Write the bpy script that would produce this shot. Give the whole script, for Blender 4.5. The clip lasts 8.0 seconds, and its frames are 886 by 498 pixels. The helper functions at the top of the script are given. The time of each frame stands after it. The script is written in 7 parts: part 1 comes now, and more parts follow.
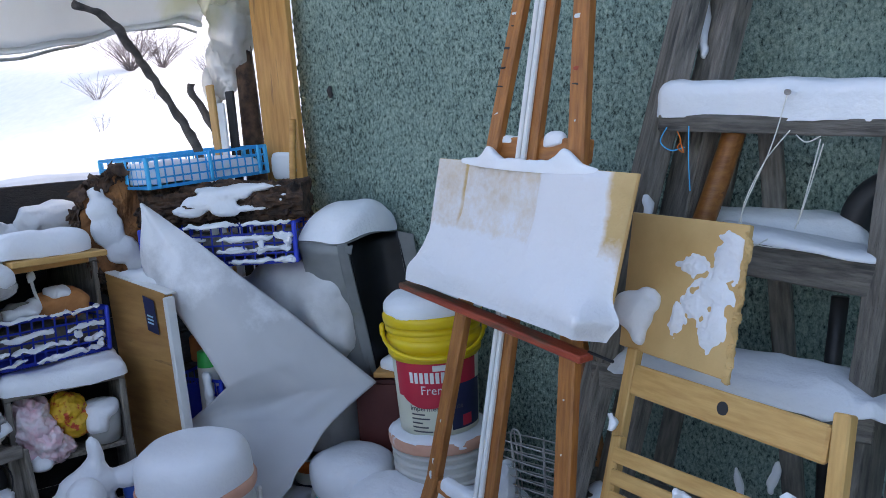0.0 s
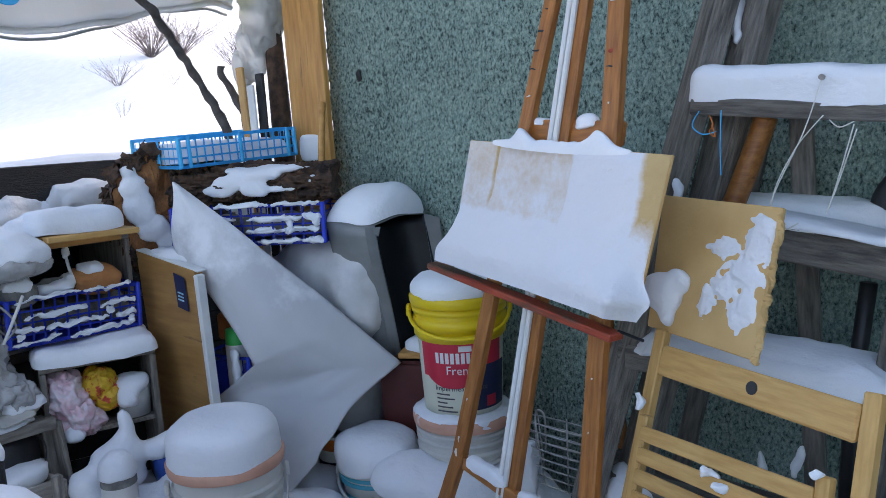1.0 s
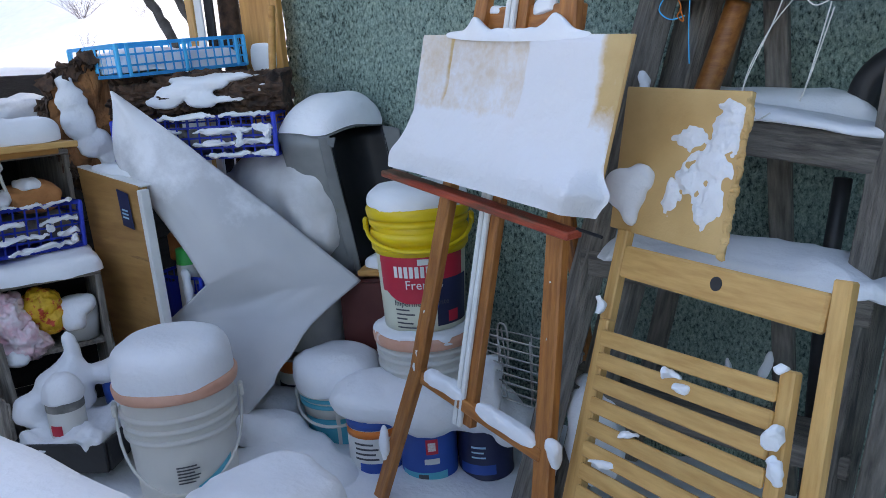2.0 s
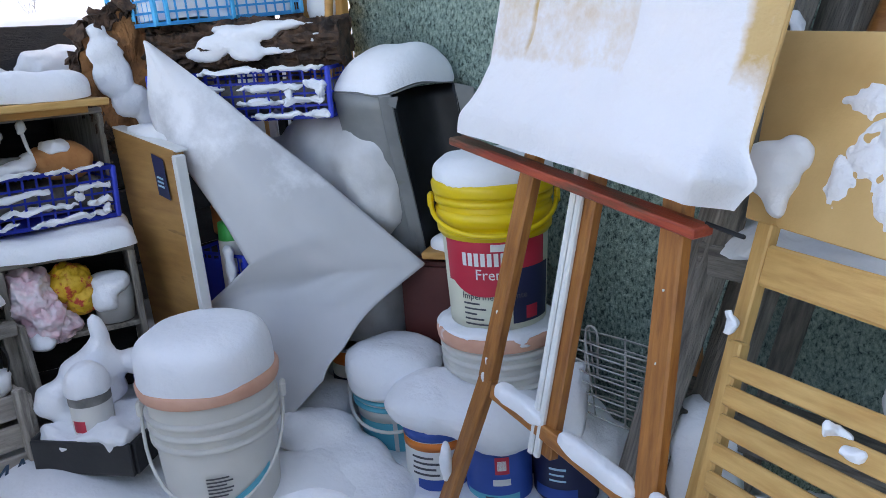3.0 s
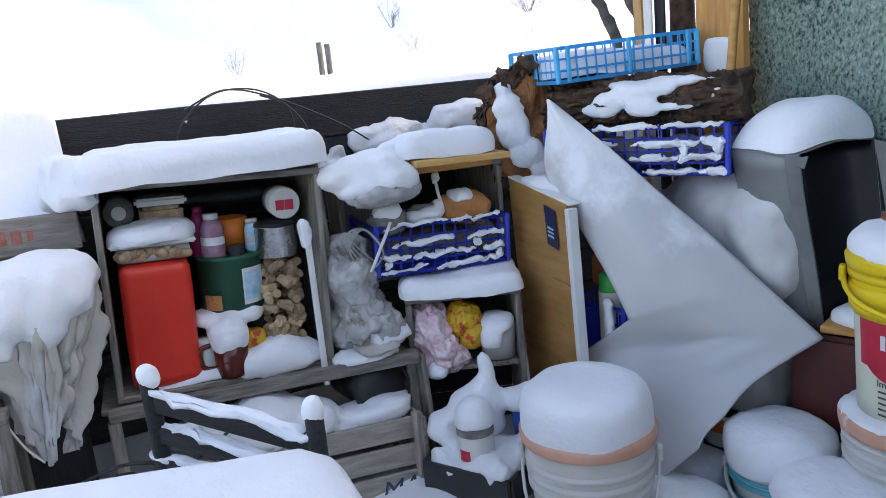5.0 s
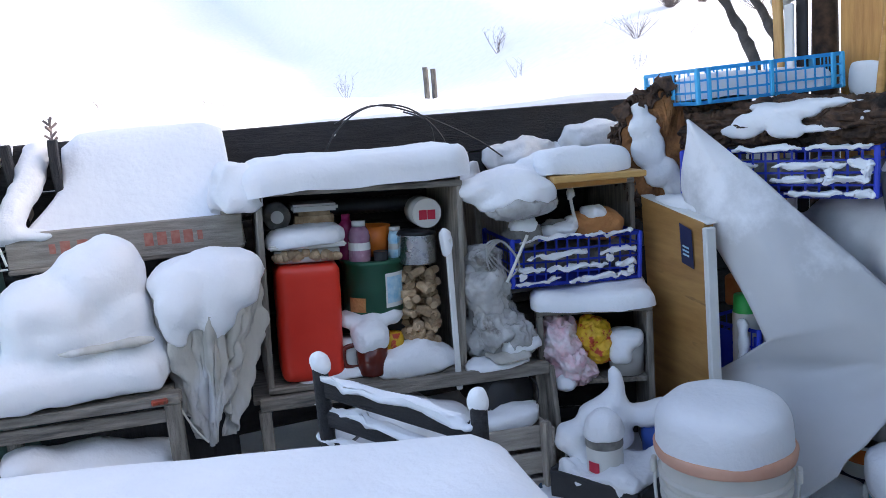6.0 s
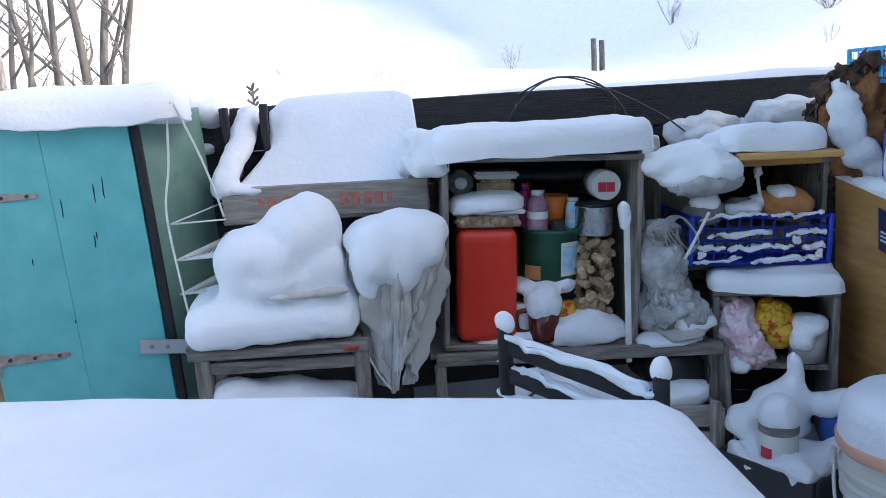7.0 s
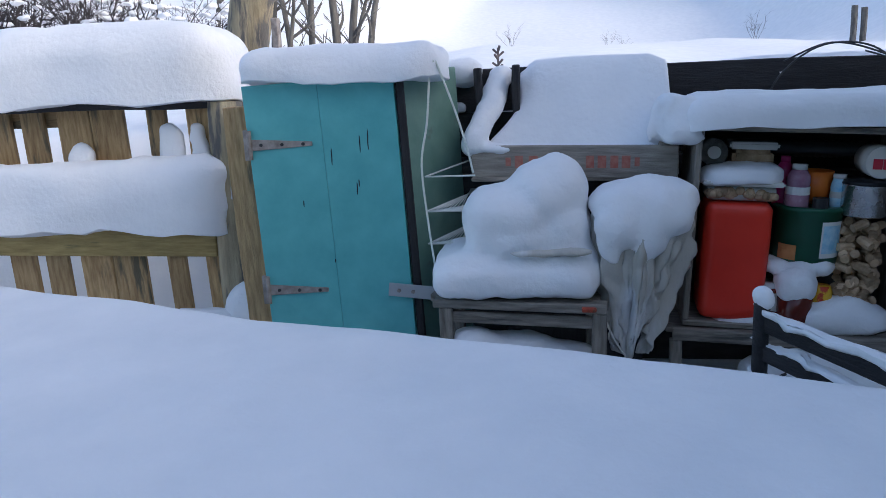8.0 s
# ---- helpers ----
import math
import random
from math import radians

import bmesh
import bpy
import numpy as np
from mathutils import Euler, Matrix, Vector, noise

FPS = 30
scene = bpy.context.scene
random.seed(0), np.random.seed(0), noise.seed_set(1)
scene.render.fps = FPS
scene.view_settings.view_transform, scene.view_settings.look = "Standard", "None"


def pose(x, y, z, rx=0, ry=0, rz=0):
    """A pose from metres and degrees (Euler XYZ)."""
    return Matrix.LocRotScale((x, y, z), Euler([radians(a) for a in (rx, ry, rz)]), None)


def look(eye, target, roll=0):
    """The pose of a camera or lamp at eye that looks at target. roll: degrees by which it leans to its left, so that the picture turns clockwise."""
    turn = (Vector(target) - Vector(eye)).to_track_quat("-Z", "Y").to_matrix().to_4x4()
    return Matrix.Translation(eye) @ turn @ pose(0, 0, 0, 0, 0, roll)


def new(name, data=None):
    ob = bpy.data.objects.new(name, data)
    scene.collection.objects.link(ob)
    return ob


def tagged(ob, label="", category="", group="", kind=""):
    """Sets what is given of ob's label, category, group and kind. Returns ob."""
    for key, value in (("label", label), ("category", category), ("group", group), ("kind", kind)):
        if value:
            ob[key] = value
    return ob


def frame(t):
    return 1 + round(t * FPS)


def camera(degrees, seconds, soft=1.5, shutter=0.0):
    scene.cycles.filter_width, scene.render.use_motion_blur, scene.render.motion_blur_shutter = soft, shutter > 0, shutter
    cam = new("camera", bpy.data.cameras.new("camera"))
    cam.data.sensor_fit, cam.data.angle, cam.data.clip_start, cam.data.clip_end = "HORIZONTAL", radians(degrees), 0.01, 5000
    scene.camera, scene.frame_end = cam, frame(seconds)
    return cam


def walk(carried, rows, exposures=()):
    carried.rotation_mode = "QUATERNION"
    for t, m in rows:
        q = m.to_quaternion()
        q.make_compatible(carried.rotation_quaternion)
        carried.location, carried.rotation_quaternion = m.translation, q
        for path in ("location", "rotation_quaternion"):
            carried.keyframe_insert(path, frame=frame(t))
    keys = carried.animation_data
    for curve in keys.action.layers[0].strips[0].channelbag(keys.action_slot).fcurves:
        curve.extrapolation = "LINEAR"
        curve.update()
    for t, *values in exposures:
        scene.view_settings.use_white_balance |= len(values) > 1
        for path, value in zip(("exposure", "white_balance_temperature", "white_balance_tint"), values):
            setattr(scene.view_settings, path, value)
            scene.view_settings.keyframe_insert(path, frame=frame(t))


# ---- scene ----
cam = camera(59.5, 8.0, soft=0.8)
EXPOSURES = [(0.0, 1.72, 7050, 17), (1.5, 1.68, 7050, 16), (3.0, 2.22, 7800, 18), (3.5, 2.2, 7800, 18), (4.5, 2.12, 7700, 18), (5.2, 2.06, 7450, 18), (6.5, 1.84, 6900, 14), (7.2, 1.58, 6500, 12), (8.0, 0.84, 6050, 12)]
PATH = [
    (0, (0.046, -0.006, 1.364), (-1.019, 1.658, 1.053), -3.9),
    (0.5, (0.036, -0.027, 1.366), (-1.046, 1.628, 1.066), -3.3),
    (1, (0.028, -0.051, 1.343), (-1.067, 1.59, 1.013), -3.1),
    (1.5, (0.042, -0.044, 1.306), (-1.024, 1.597, 0.894), -3.5),
    (1.7, (0.047, -0.02, 1.278), (-0.986, 1.634, 0.834), -3.4),
    (2.8, (-0.12, 0.315, 1.193), (-1.285, 1.837, 0.623), -3.9),
    (3, (-0.16, 0.349, 1.201), (-1.358, 1.847, 0.634), -3.8),
    (3.5, (-0.205, 0.419, 1.227), (-1.529, 1.808, 0.663), -4.4),
    (4, (-0.223, 0.384, 1.256), (-1.69, 1.623, 0.696), -4.8),
    (4.5, (-0.253, 0.307, 1.273), (-1.869, 1.383, 0.791), -5.3),
    (5, (-0.258, 0.268, 1.292), (-2.002, 1.143, 0.851), -5.7),
    (5.2, (-0.25, 0.235, 1.271), (-2.032, 1.051, 0.872), -5.3),
    (6.5, (-0.219, 0.099, 1.288), (-2.112, 0.621, 0.913), -4.3),
    (6.9, (-0.19, 0.071, 1.281), (-2.125, 0.395, 0.89), -3.7),
    (7, (-0.195, 0.05, 1.286), (-2.135, 0.33, 0.888), -3.8),
    (7.5, (-0.179, -0.013, 1.282), (-2.138, -0.013, 0.881), -3.6),
    (8, (-0.171, -0.033, 1.272), (-2.104, -0.294, 0.828), -2.6),
]
walk(cam, [(t, look(eye, target, roll)) for t, eye, target, roll in PATH], EXPOSURES)

# ---- body ----
# ---------- light ----------
world = bpy.data.worlds.new("sky")
scene.world = world
world.use_nodes = True
wn = world.node_tree.nodes
sky = wn.new("ShaderNodeTexSky")
sky.sky_type = "NISHITA"
sky.sun_disc = False
SUN_ELEVATION, SUN_AZIMUTH = 27.0, 20.0
sky.sun_elevation, sky.sun_rotation = radians(SUN_ELEVATION), radians(SUN_AZIMUTH)
sky.air_density, sky.dust_density, sky.ozone_density = 1.0, 3.0, 1.0
world.node_tree.links.new(sky.outputs[0], wn["Background"].inputs[0])
wn["Background"].inputs[1].default_value = 0.15
sun = new("sun", bpy.data.lights.new("sun", "SUN"))
sun.data.energy, sun.data.angle, sun.data.color = 0.3, radians(9), (1.0, 0.95, 0.88)
sun_way = Vector((math.sin(radians(SUN_AZIMUTH)) * math.cos(radians(SUN_ELEVATION)),
                  math.cos(radians(SUN_AZIMUTH)) * math.cos(radians(SUN_ELEVATION)), math.sin(radians(SUN_ELEVATION))))
sun.matrix_world = look(sun_way * 30, (0, 0, 0))


# ---------- materials ----------
def ramp(nt, fac, stops):
    r = nt.nodes.new("ShaderNodeValToRGB")
    els = r.color_ramp.elements
    while len(els) < len(stops):
        els.new(0.5)
    for e, (p, c) in zip(els, stops):
        e.position, e.color = p, (*c, 1)
    nt.links.new(fac, r.inputs[0])
    return r.outputs[0]


def tex(nt, kind, scale, vec, detail=4.0, rough=0.55):
    n = nt.nodes.new(kind)
    n.inputs["Scale"].default_value = scale
    if kind == "ShaderNodeTexNoise":
        n.inputs["Detail"].default_value, n.inputs["Roughness"].default_value = detail, rough
    nt.links.new(vec, n.inputs["Vector"])
    return n.outputs[0]


def mix(nt, fac, a, b, blend="MIX"):
    n = nt.nodes.new("ShaderNodeMix")
    n.data_type, n.blend_type = "RGBA", blend
    for sock, v in ((n.inputs[0], fac), (n.inputs[6], a), (n.inputs[7], b)):
        if isinstance(v, (int, float)):
            sock.default_value = v
        elif isinstance(v, tuple):
            sock.default_value = (*v, 1)
        else:
            nt.links.new(v, sock)
    return n.outputs[2]


def material(name, dark, light, scale=12.0, rough=0.6, metal=0.0, bump=0.15, bump_scale=60.0, stretch=(1, 1, 1), wear=None,
             wear_scale=5.0, wear_from=0.62, vary=0.0, sheen=0.0, alpha_glass=0.0, cells=0.0):
    """A two-scale surface: grain between two colours, larger stains or wear, fine relief."""
    m = bpy.data.materials.new(name)
    m.use_nodes = True
    nt = m.node_tree
    p = nt.nodes["Principled BSDF"]
    co = nt.nodes.new("ShaderNodeTexCoord").outputs["Object"]
    mp = nt.nodes.new("ShaderNodeMapping")
    mp.inputs["Scale"].default_value = stretch
    nt.links.new(co, mp.inputs[0])
    vec = mp.outputs[0]
    if vary:
        info = nt.nodes.new("ShaderNodeObjectInfo")
        shift = nt.nodes.new("ShaderNodeVectorMath")
        shift.operation = "MULTIPLY_ADD"
        nt.links.new(info.outputs["Random"], shift.inputs[0])
        shift.inputs[1].default_value = (7.3, 5.1, 9.7)
        nt.links.new(vec, shift.inputs[2])
        vec = shift.outputs[0]
    grain = tex(nt, "ShaderNodeTexNoise", scale, vec, 6.0)
    col = ramp(nt, grain, [(0.32, dark), (0.68, light)])
    if wear:
        big = tex(nt, "ShaderNodeTexNoise", wear_scale, vec, 5.0, 0.6)
        mask = ramp(nt, big, [(wear_from, (0, 0, 0)), (min(wear_from + 0.08, 1), (1, 1, 1))])
        col = mix(nt, mask, col, wear)
    if vary:
        tone = nt.nodes.new("ShaderNodeMapRange")
        tone.inputs[3].default_value, tone.inputs[4].default_value = 1 - vary, 1 + vary
        nt.links.new(info.outputs["Random"], tone.inputs[0])
        hsv = nt.nodes.new("ShaderNodeHueSaturation")
        nt.links.new(tone.outputs[0], hsv.inputs["Value"])
        nt.links.new(col, hsv.inputs["Color"])
        col = hsv.outputs[0]
    nt.links.new(col, p.inputs["Base Color"])
    p.inputs["Metallic"].default_value = metal
    rr = nt.nodes.new("ShaderNodeMapRange")
    rr.inputs[3].default_value, rr.inputs[4].default_value = max(rough - 0.12, 0.03), min(rough + 0.12, 1)
    nt.links.new(grain, rr.inputs[0])
    nt.links.new(rr.outputs[0], p.inputs["Roughness"])
    if bump:
        b = nt.nodes.new("ShaderNodeBump")
        b.inputs["Strength"].default_value, b.inputs["Distance"].default_value = bump, 0.01
        fine = tex(nt, "ShaderNodeTexVoronoi", cells, vec) if cells else tex(nt, "ShaderNodeTexNoise", bump_scale, vec, 6.0)
        nt.links.new(fine, b.inputs["Height"])
        nt.links.new(b.outputs[0], p.inputs["Normal"])
    if alpha_glass:
        p.inputs["Transmission Weight"].default_value = alpha_glass
        p.inputs["IOR"].default_value = 1.25
    return m


def wood(name, dark, light, rough=0.65, wear=None, wear_from=0.6, bump=0.25, vary=0.12, grain=9.0):
    return material(name, dark, light, grain, rough, 0, bump, 30.0, (1.2, 9, 9), wear, 2.2, wear_from, vary)


SNOW = material("snow", (0.80, 0.82, 0.85), (0.88, 0.89, 0.91), 5.0, 0.62, 0, 0.35, 55.0)
SNOW.node_tree.nodes["Principled BSDF"].inputs["Subsurface Weight"].default_value = 0.0
FROST = material("thin_snow", (0.72, 0.72, 0.73), (0.88, 0.88, 0.9), 9.0, 0.7, 0, 0.5, 90.0)
GREY_WOOD = wood("weathered_wood", (0.140, 0.122, 0.100), (0.315, 0.285, 0.245), 0.8, (0.09, 0.085, 0.075), 0.62, 0.5, 0.18)
LADDER_WOOD = wood("old_ladder_wood", (0.090, 0.080, 0.068), (0.25, 0.225, 0.195), 0.8, (0.055, 0.052, 0.047), 0.6, 0.6, 0.2)
PINK_WOOD = wood("crate_wood", (0.24, 0.21, 0.18), (0.40, 0.36, 0.31), 0.8, (0.16, 0.14, 0.12), 0.62, 0.45, 0.1)
FENCE_WOOD = wood("new_fence_wood", (0.26, 0.155, 0.065), (0.50, 0.345, 0.17), 0.75, (0.12, 0.10, 0.06), 0.58, 0.4, 0.25)
RAIL_WOOD = wood("fence_rail_wood", (0.30, 0.21, 0.07), (0.50, 0.37, 0.15), 0.75, (0.16, 0.15, 0.07), 0.6, 0.4, 0.1)
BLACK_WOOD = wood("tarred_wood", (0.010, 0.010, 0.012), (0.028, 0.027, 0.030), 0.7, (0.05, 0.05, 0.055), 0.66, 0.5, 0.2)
EASEL_WOOD = wood("easel_wood", (0.27, 0.088, 0.020), (0.47, 0.185, 0.045), 0.45, (0.16, 0.055, 0.02), 0.64, 0.15, 0.1)
RED_PAINT = wood("red_stained_bar", (0.26, 0.030, 0.014), (0.44, 0.075, 0.032), 0.5, (0.13, 0.05, 0.025), 0.50, 0.2, 0.05)
CHAIR_WOOD = wood("beech_wood", (0.54, 0.290, 0.088), (0.69, 0.42, 0.150), 0.5, (0.34, 0.2, 0.09), 0.7, 0.1, 0.06)
PLANK_WOOD = wood("varnished_plank", (0.42, 0.185, 0.04), (0.60, 0.315, 0.09), 0.5, (0.26, 0.12, 0.035), 0.62, 0.12, 0.06, 5.0)
PANEL_WOOD = wood("brown_panel", (0.36, 0.17, 0.05), (0.52, 0.285, 0.10), 0.55, (0.22, 0.11, 0.045), 0.64, 0.1, 0.05, 4.0)
HARDBOARD = material("hardboard", (0.56, 0.335, 0.125), (0.70, 0.46, 0.195), 6.0, 0.6, 0, 0.12, 160.0, (1, 1, 1), (0.40, 0.27, 0.13), 3.0, 0.66)
BARK = material("bark", (0.028, 0.016, 0.011), (0.13, 0.072, 0.045), 34.0, 0.9, 0, 1.0, 28.0, (1, 1, 1), (0.02, 0.013, 0.01), 9.0, 0.55)
HEARTWOOD = material("cut_wood", (0.12, 0.045, 0.016), (0.34, 0.145, 0.05), 14.0, 0.85, 0, 0.8, 40.0, (1, 1, 1), (0.08, 0.035, 0.015), 6.0, 0.6)
STICK = material("dead_branch", (0.05, 0.045, 0.042), (0.14, 0.12, 0.105), 30.0, 0.85, 0, 0.6, 70.0)
TWIG = material("dark_twigs", (0.07, 0.058, 0.058), (0.17, 0.14, 0.14), 20.0, 0.9, 0, 0.0)
BRUSH = material("dark_brush", (0.018, 0.016, 0.018), (0.06, 0.05, 0.05), 20.0, 0.9, 0, 0.0)
TRUNK = material("grey_trunk", (0.055, 0.052, 0.05), (0.17, 0.16, 0.145), 10.0, 0.9, 0, 0.6, 30.0, (2, 2, 0.5))
POLE = material("peeled_pole", (0.23, 0.19, 0.12), (0.48, 0.40, 0.26), 8.0, 0.8, 0, 0.5, 40.0, (4, 4, 0.6), (0.13, 0.12, 0.11), 5.0, 0.5)
GREEN_PAINT = material("turquoise_paint", (0.085, 0.38, 0.395), (0.125, 0.47, 0.475), 3.0, 0.5, 0, 0.08, 20.0, (4, 4, 0.7), (0.12, 0.37, 0.36), 2.2, 0.66)
GREEN_PALE = material("pale_green_paint", (0.12, 0.24, 0.20), (0.18, 0.31, 0.26), 3.0, 0.6, 0, 0.1, 20.0, (4, 4, 0.7), (0.13, 0.17, 0.15), 2.2, 0.62)
BLUE_LIGHT = material("light_blue_plastic", (0.022, 0.45, 0.82), (0.035, 0.52, 0.90), 8.0, 0.42, 0, 0.05, 60.0)
BLUE_DARK = material("dark_blue_plastic", (0.012, 0.040, 0.46), (0.022, 0.065, 0.60), 8.0, 0.45, 0, 0.05, 60.0)
YELLOW = material("yellow_plastic", (0.74, 0.50, 0.006), (0.84, 0.60, 0.012), 6.0, 0.38, 0, 0.04, 50.0)
RED_PLASTIC = material("red_plastic", (0.70, 0.030, 0.014), (0.82, 0.048, 0.024), 5.0, 0.36, 0, 0.06, 30.0)
WHITE_PLASTIC = material("off_white_plastic", (0.58, 0.57, 0.53), (0.68, 0.67, 0.63), 4.0, 0.45, 0, 0.06, 30.0, (1, 1, 1), (0.48, 0.46, 0.41), 6.0, 0.66)
CREAM_LABEL = material("cream_label", (0.66, 0.66, 0.52), (0.72, 0.72, 0.58), 3.0, 0.45, 0, 0.0)
CRIMSON = material("crimson_label", (0.50, 0.018, 0.045), (0.60, 0.03, 0.06), 6.0, 0.42, 0, 0.0)
NAVY = material("navy_print", (0.010, 0.014, 0.045), (0.022, 0.028, 0.085), 6.0, 0.45, 0, 0.0)
BLUE_LABEL = material("blue_label", (0.012, 0.06, 0.30), (0.02, 0.09, 0.40), 7.0, 0.42, 0, 0.0)
ORANGE = material("orange_plastic", (0.70, 0.16, 0.02), (0.80, 0.23, 0.03), 8.0, 0.45, 0, 0.05)
SALMON = material("salmon_lid", (0.62, 0.30, 0.20), (0.74, 0.42, 0.30), 9.0, 0.6, 0, 0.1, 50.0, (1, 1, 1), (0.8, 0.78, 0.78), 8.0, 0.6)
TEAL = material("teal_plastic", (0.05, 0.40, 0.52), (0.08, 0.48, 0.60), 5.0, 0.4, 0, 0.05)
WHITE_PAINT = material("white_paint", (0.66, 0.66, 0.64), (0.78, 0.78, 0.76), 9.0, 0.55, 0, 0.1, 60.0, (1, 1, 1), (0.5, 0.49, 0.46), 7.0, 0.66)
BLACK_PLASTIC = material("black_plastic", (0.012, 0.012, 0.014), (0.03, 0.03, 0.033), 9.0, 0.5, 0, 0.1)
# tone lowered to near-black for the shade inside the hood
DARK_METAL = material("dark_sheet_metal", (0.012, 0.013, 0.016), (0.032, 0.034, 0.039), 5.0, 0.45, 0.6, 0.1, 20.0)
GALVANISED = material("galvanised_sheet", (0.34, 0.36, 0.38), (0.50, 0.52, 0.54), 4.0, 0.42, 0.7, 0.08, 14.0, (1, 1, 1), (0.25, 0.26, 0.25), 5.0, 0.64)
HOOD_METAL = material("dull_zinc_sheet", (0.15, 0.16, 0.165), (0.27, 0.28, 0.28), 5.0, 0.5, 0.3, 0.1, 20.0, (1, 1, 1), (0.20, 0.21, 0.15), 6.0, 0.62)
SHEET = material("frosted_sheet", (0.50, 0.50, 0.51), (0.61, 0.61, 0.62), 2.2, 0.55, 0.0, 0.06, 6.0, (1, 1, 1), (0.46, 0.49, 0.57), 3.0, 0.6)
STEEL = material("brushed_steel", (0.50, 0.50, 0.50), (0.62, 0.62, 0.62), 30.0, 0.25, 0.95, 0.05, 80.0)
WIRE = material("zinc_wire", (0.36, 0.36, 0.34), (0.52, 0.52, 0.50), 40.0, 0.4, 0.6, 0.0)
WHITE_WIRE = material("white_coated_wire", (0.62, 0.66, 0.62), (0.74, 0.78, 0.74), 40.0, 0.4, 0, 0.0)
CORD = material("white_cord", (0.66, 0.65, 0.60), (0.78, 0.77, 0.73), 60.0, 0.8, 0, 0.2, 300.0)
CABLE = material("black_cable", (0.02, 0.02, 0.022), (0.045, 0.045, 0.05), 60.0, 0.5, 0, 0.0)
CANVAS = material("canvas_cloth", (0.42, 0.40, 0.36), (0.58, 0.56, 0.51), 8.0, 0.9, 0, 0.3, 120.0, (1, 1, 0.4), (0.66, 0.66, 0.66), 5.0, 0.56)
BAG = material("thin_plastic_bag", (0.44, 0.435, 0.42), (0.72, 0.715, 0.70), 18.0, 0.22, 0, 0.35, 35.0, (1, 1, 1), (0.24, 0.22, 0.20), 11.0, 0.60)
BAG.node_tree.nodes["Principled BSDF"].inputs["Transmission Weight"].default_value = 0.3
PINK_BAG = material("pink_plastic_bag", (0.78, 0.42, 0.48), (0.80, 0.74, 0.75), 22.0, 0.4, 0, 0.4, 30.0)
NET = material("yellow_net_bag", (0.62, 0.33, 0.012), (0.76, 0.46, 0.03), 30.0, 0.5, 0, 0.3, 90.0, (1, 1, 1), (0.52, 0.05, 0.02), 42.0, 0.52)
TIN_GREEN = material("green_tin", (0.006, 0.075, 0.04), (0.012, 0.11, 0.06), 6.0, 0.32, 0.2, 0.0)
PALE_BLUE = material("pale_blue_print", (0.20, 0.50, 0.70), (0.55, 0.74, 0.82), 40.0, 0.5, 0, 0.0)
CORKS = material("wine_corks", (0.30, 0.19, 0.10), (0.62, 0.45, 0.29), 26.0, 0.85, 0, 0.5, 120.0, vary=0.25)
AMBER = material("amber_glass", (0.09, 0.012, 0.008), (0.14, 0.02, 0.012), 4.0, 0.1, 0, 0.0)
MAGENTA = material("magenta_plastic", (0.30, 0.012, 0.09), (0.42, 0.03, 0.15), 8.0, 0.3, 0, 0.05)
MAUVE = material("mauve_bottle", (0.24, 0.10, 0.17), (0.46, 0.28, 0.36), 18.0, 0.25, 0, 0.05)
CLAY = material("orange_clay", (0.42, 0.16, 0.05), (0.56, 0.25, 0.09), 20.0, 0.85, 0, 0.4, 90.0)
STONE = material("grey_stone", (0.13, 0.125, 0.115), (0.27, 0.26, 0.24), 24.0, 0.9, 0, 0.5, 90.0)
CLEAR = material("cloudy_plastic", (0.50, 0.50, 0.48), (0.62, 0.62, 0.60), 8.0, 0.2, 0, 0.05, 40.0)
GREEN_CAP = material("green_plastic", (0.010, 0.36, 0.06), (0.02, 0.46, 0.09), 8.0, 0.4, 0, 0.05)
TARP = material("translucent_tarp", (0.76, 0.74, 0.68), (0.86, 0.84, 0.80), 2.5, 0.5, 0, 0.25, 5.0, (1, 1, 1), (0.72, 0.70, 0.5), 1.6, 0.62)
TARP.node_tree.nodes["Principled BSDF"].inputs["Transmission Weight"].default_value = 0.55
SACK = material("grey_white_sack", (0.50, 0.50, 0.50), (0.70, 0.70, 0.71), 6.0, 0.6, 0, 0.4, 18.0)
MAROON = material("maroon_plastic", (0.07, 0.012, 0.010), (0.12, 0.025, 0.02), 6.0, 0.45, 0, 0.05)
INK = material("blue_black_ink", (0.03, 0.06, 0.10), (0.05, 0.09, 0.14), 30.0, 0.8, 0, 0.0)
STAMP = material("red_stencil", (0.42, 0.12, 0.09), (0.50, 0.22, 0.17), 60.0, 0.85, 0, 0.0)
PRINT = material("dark_print", (0.05, 0.05, 0.06), (0.09, 0.09, 0.10), 30.0, 0.5, 0, 0.0)
RUST = material("rusty_hinge", (0.20, 0.17, 0.15), (0.40, 0.36, 0.33), 40.0, 0.6, 0.2, 0.2, 120.0)


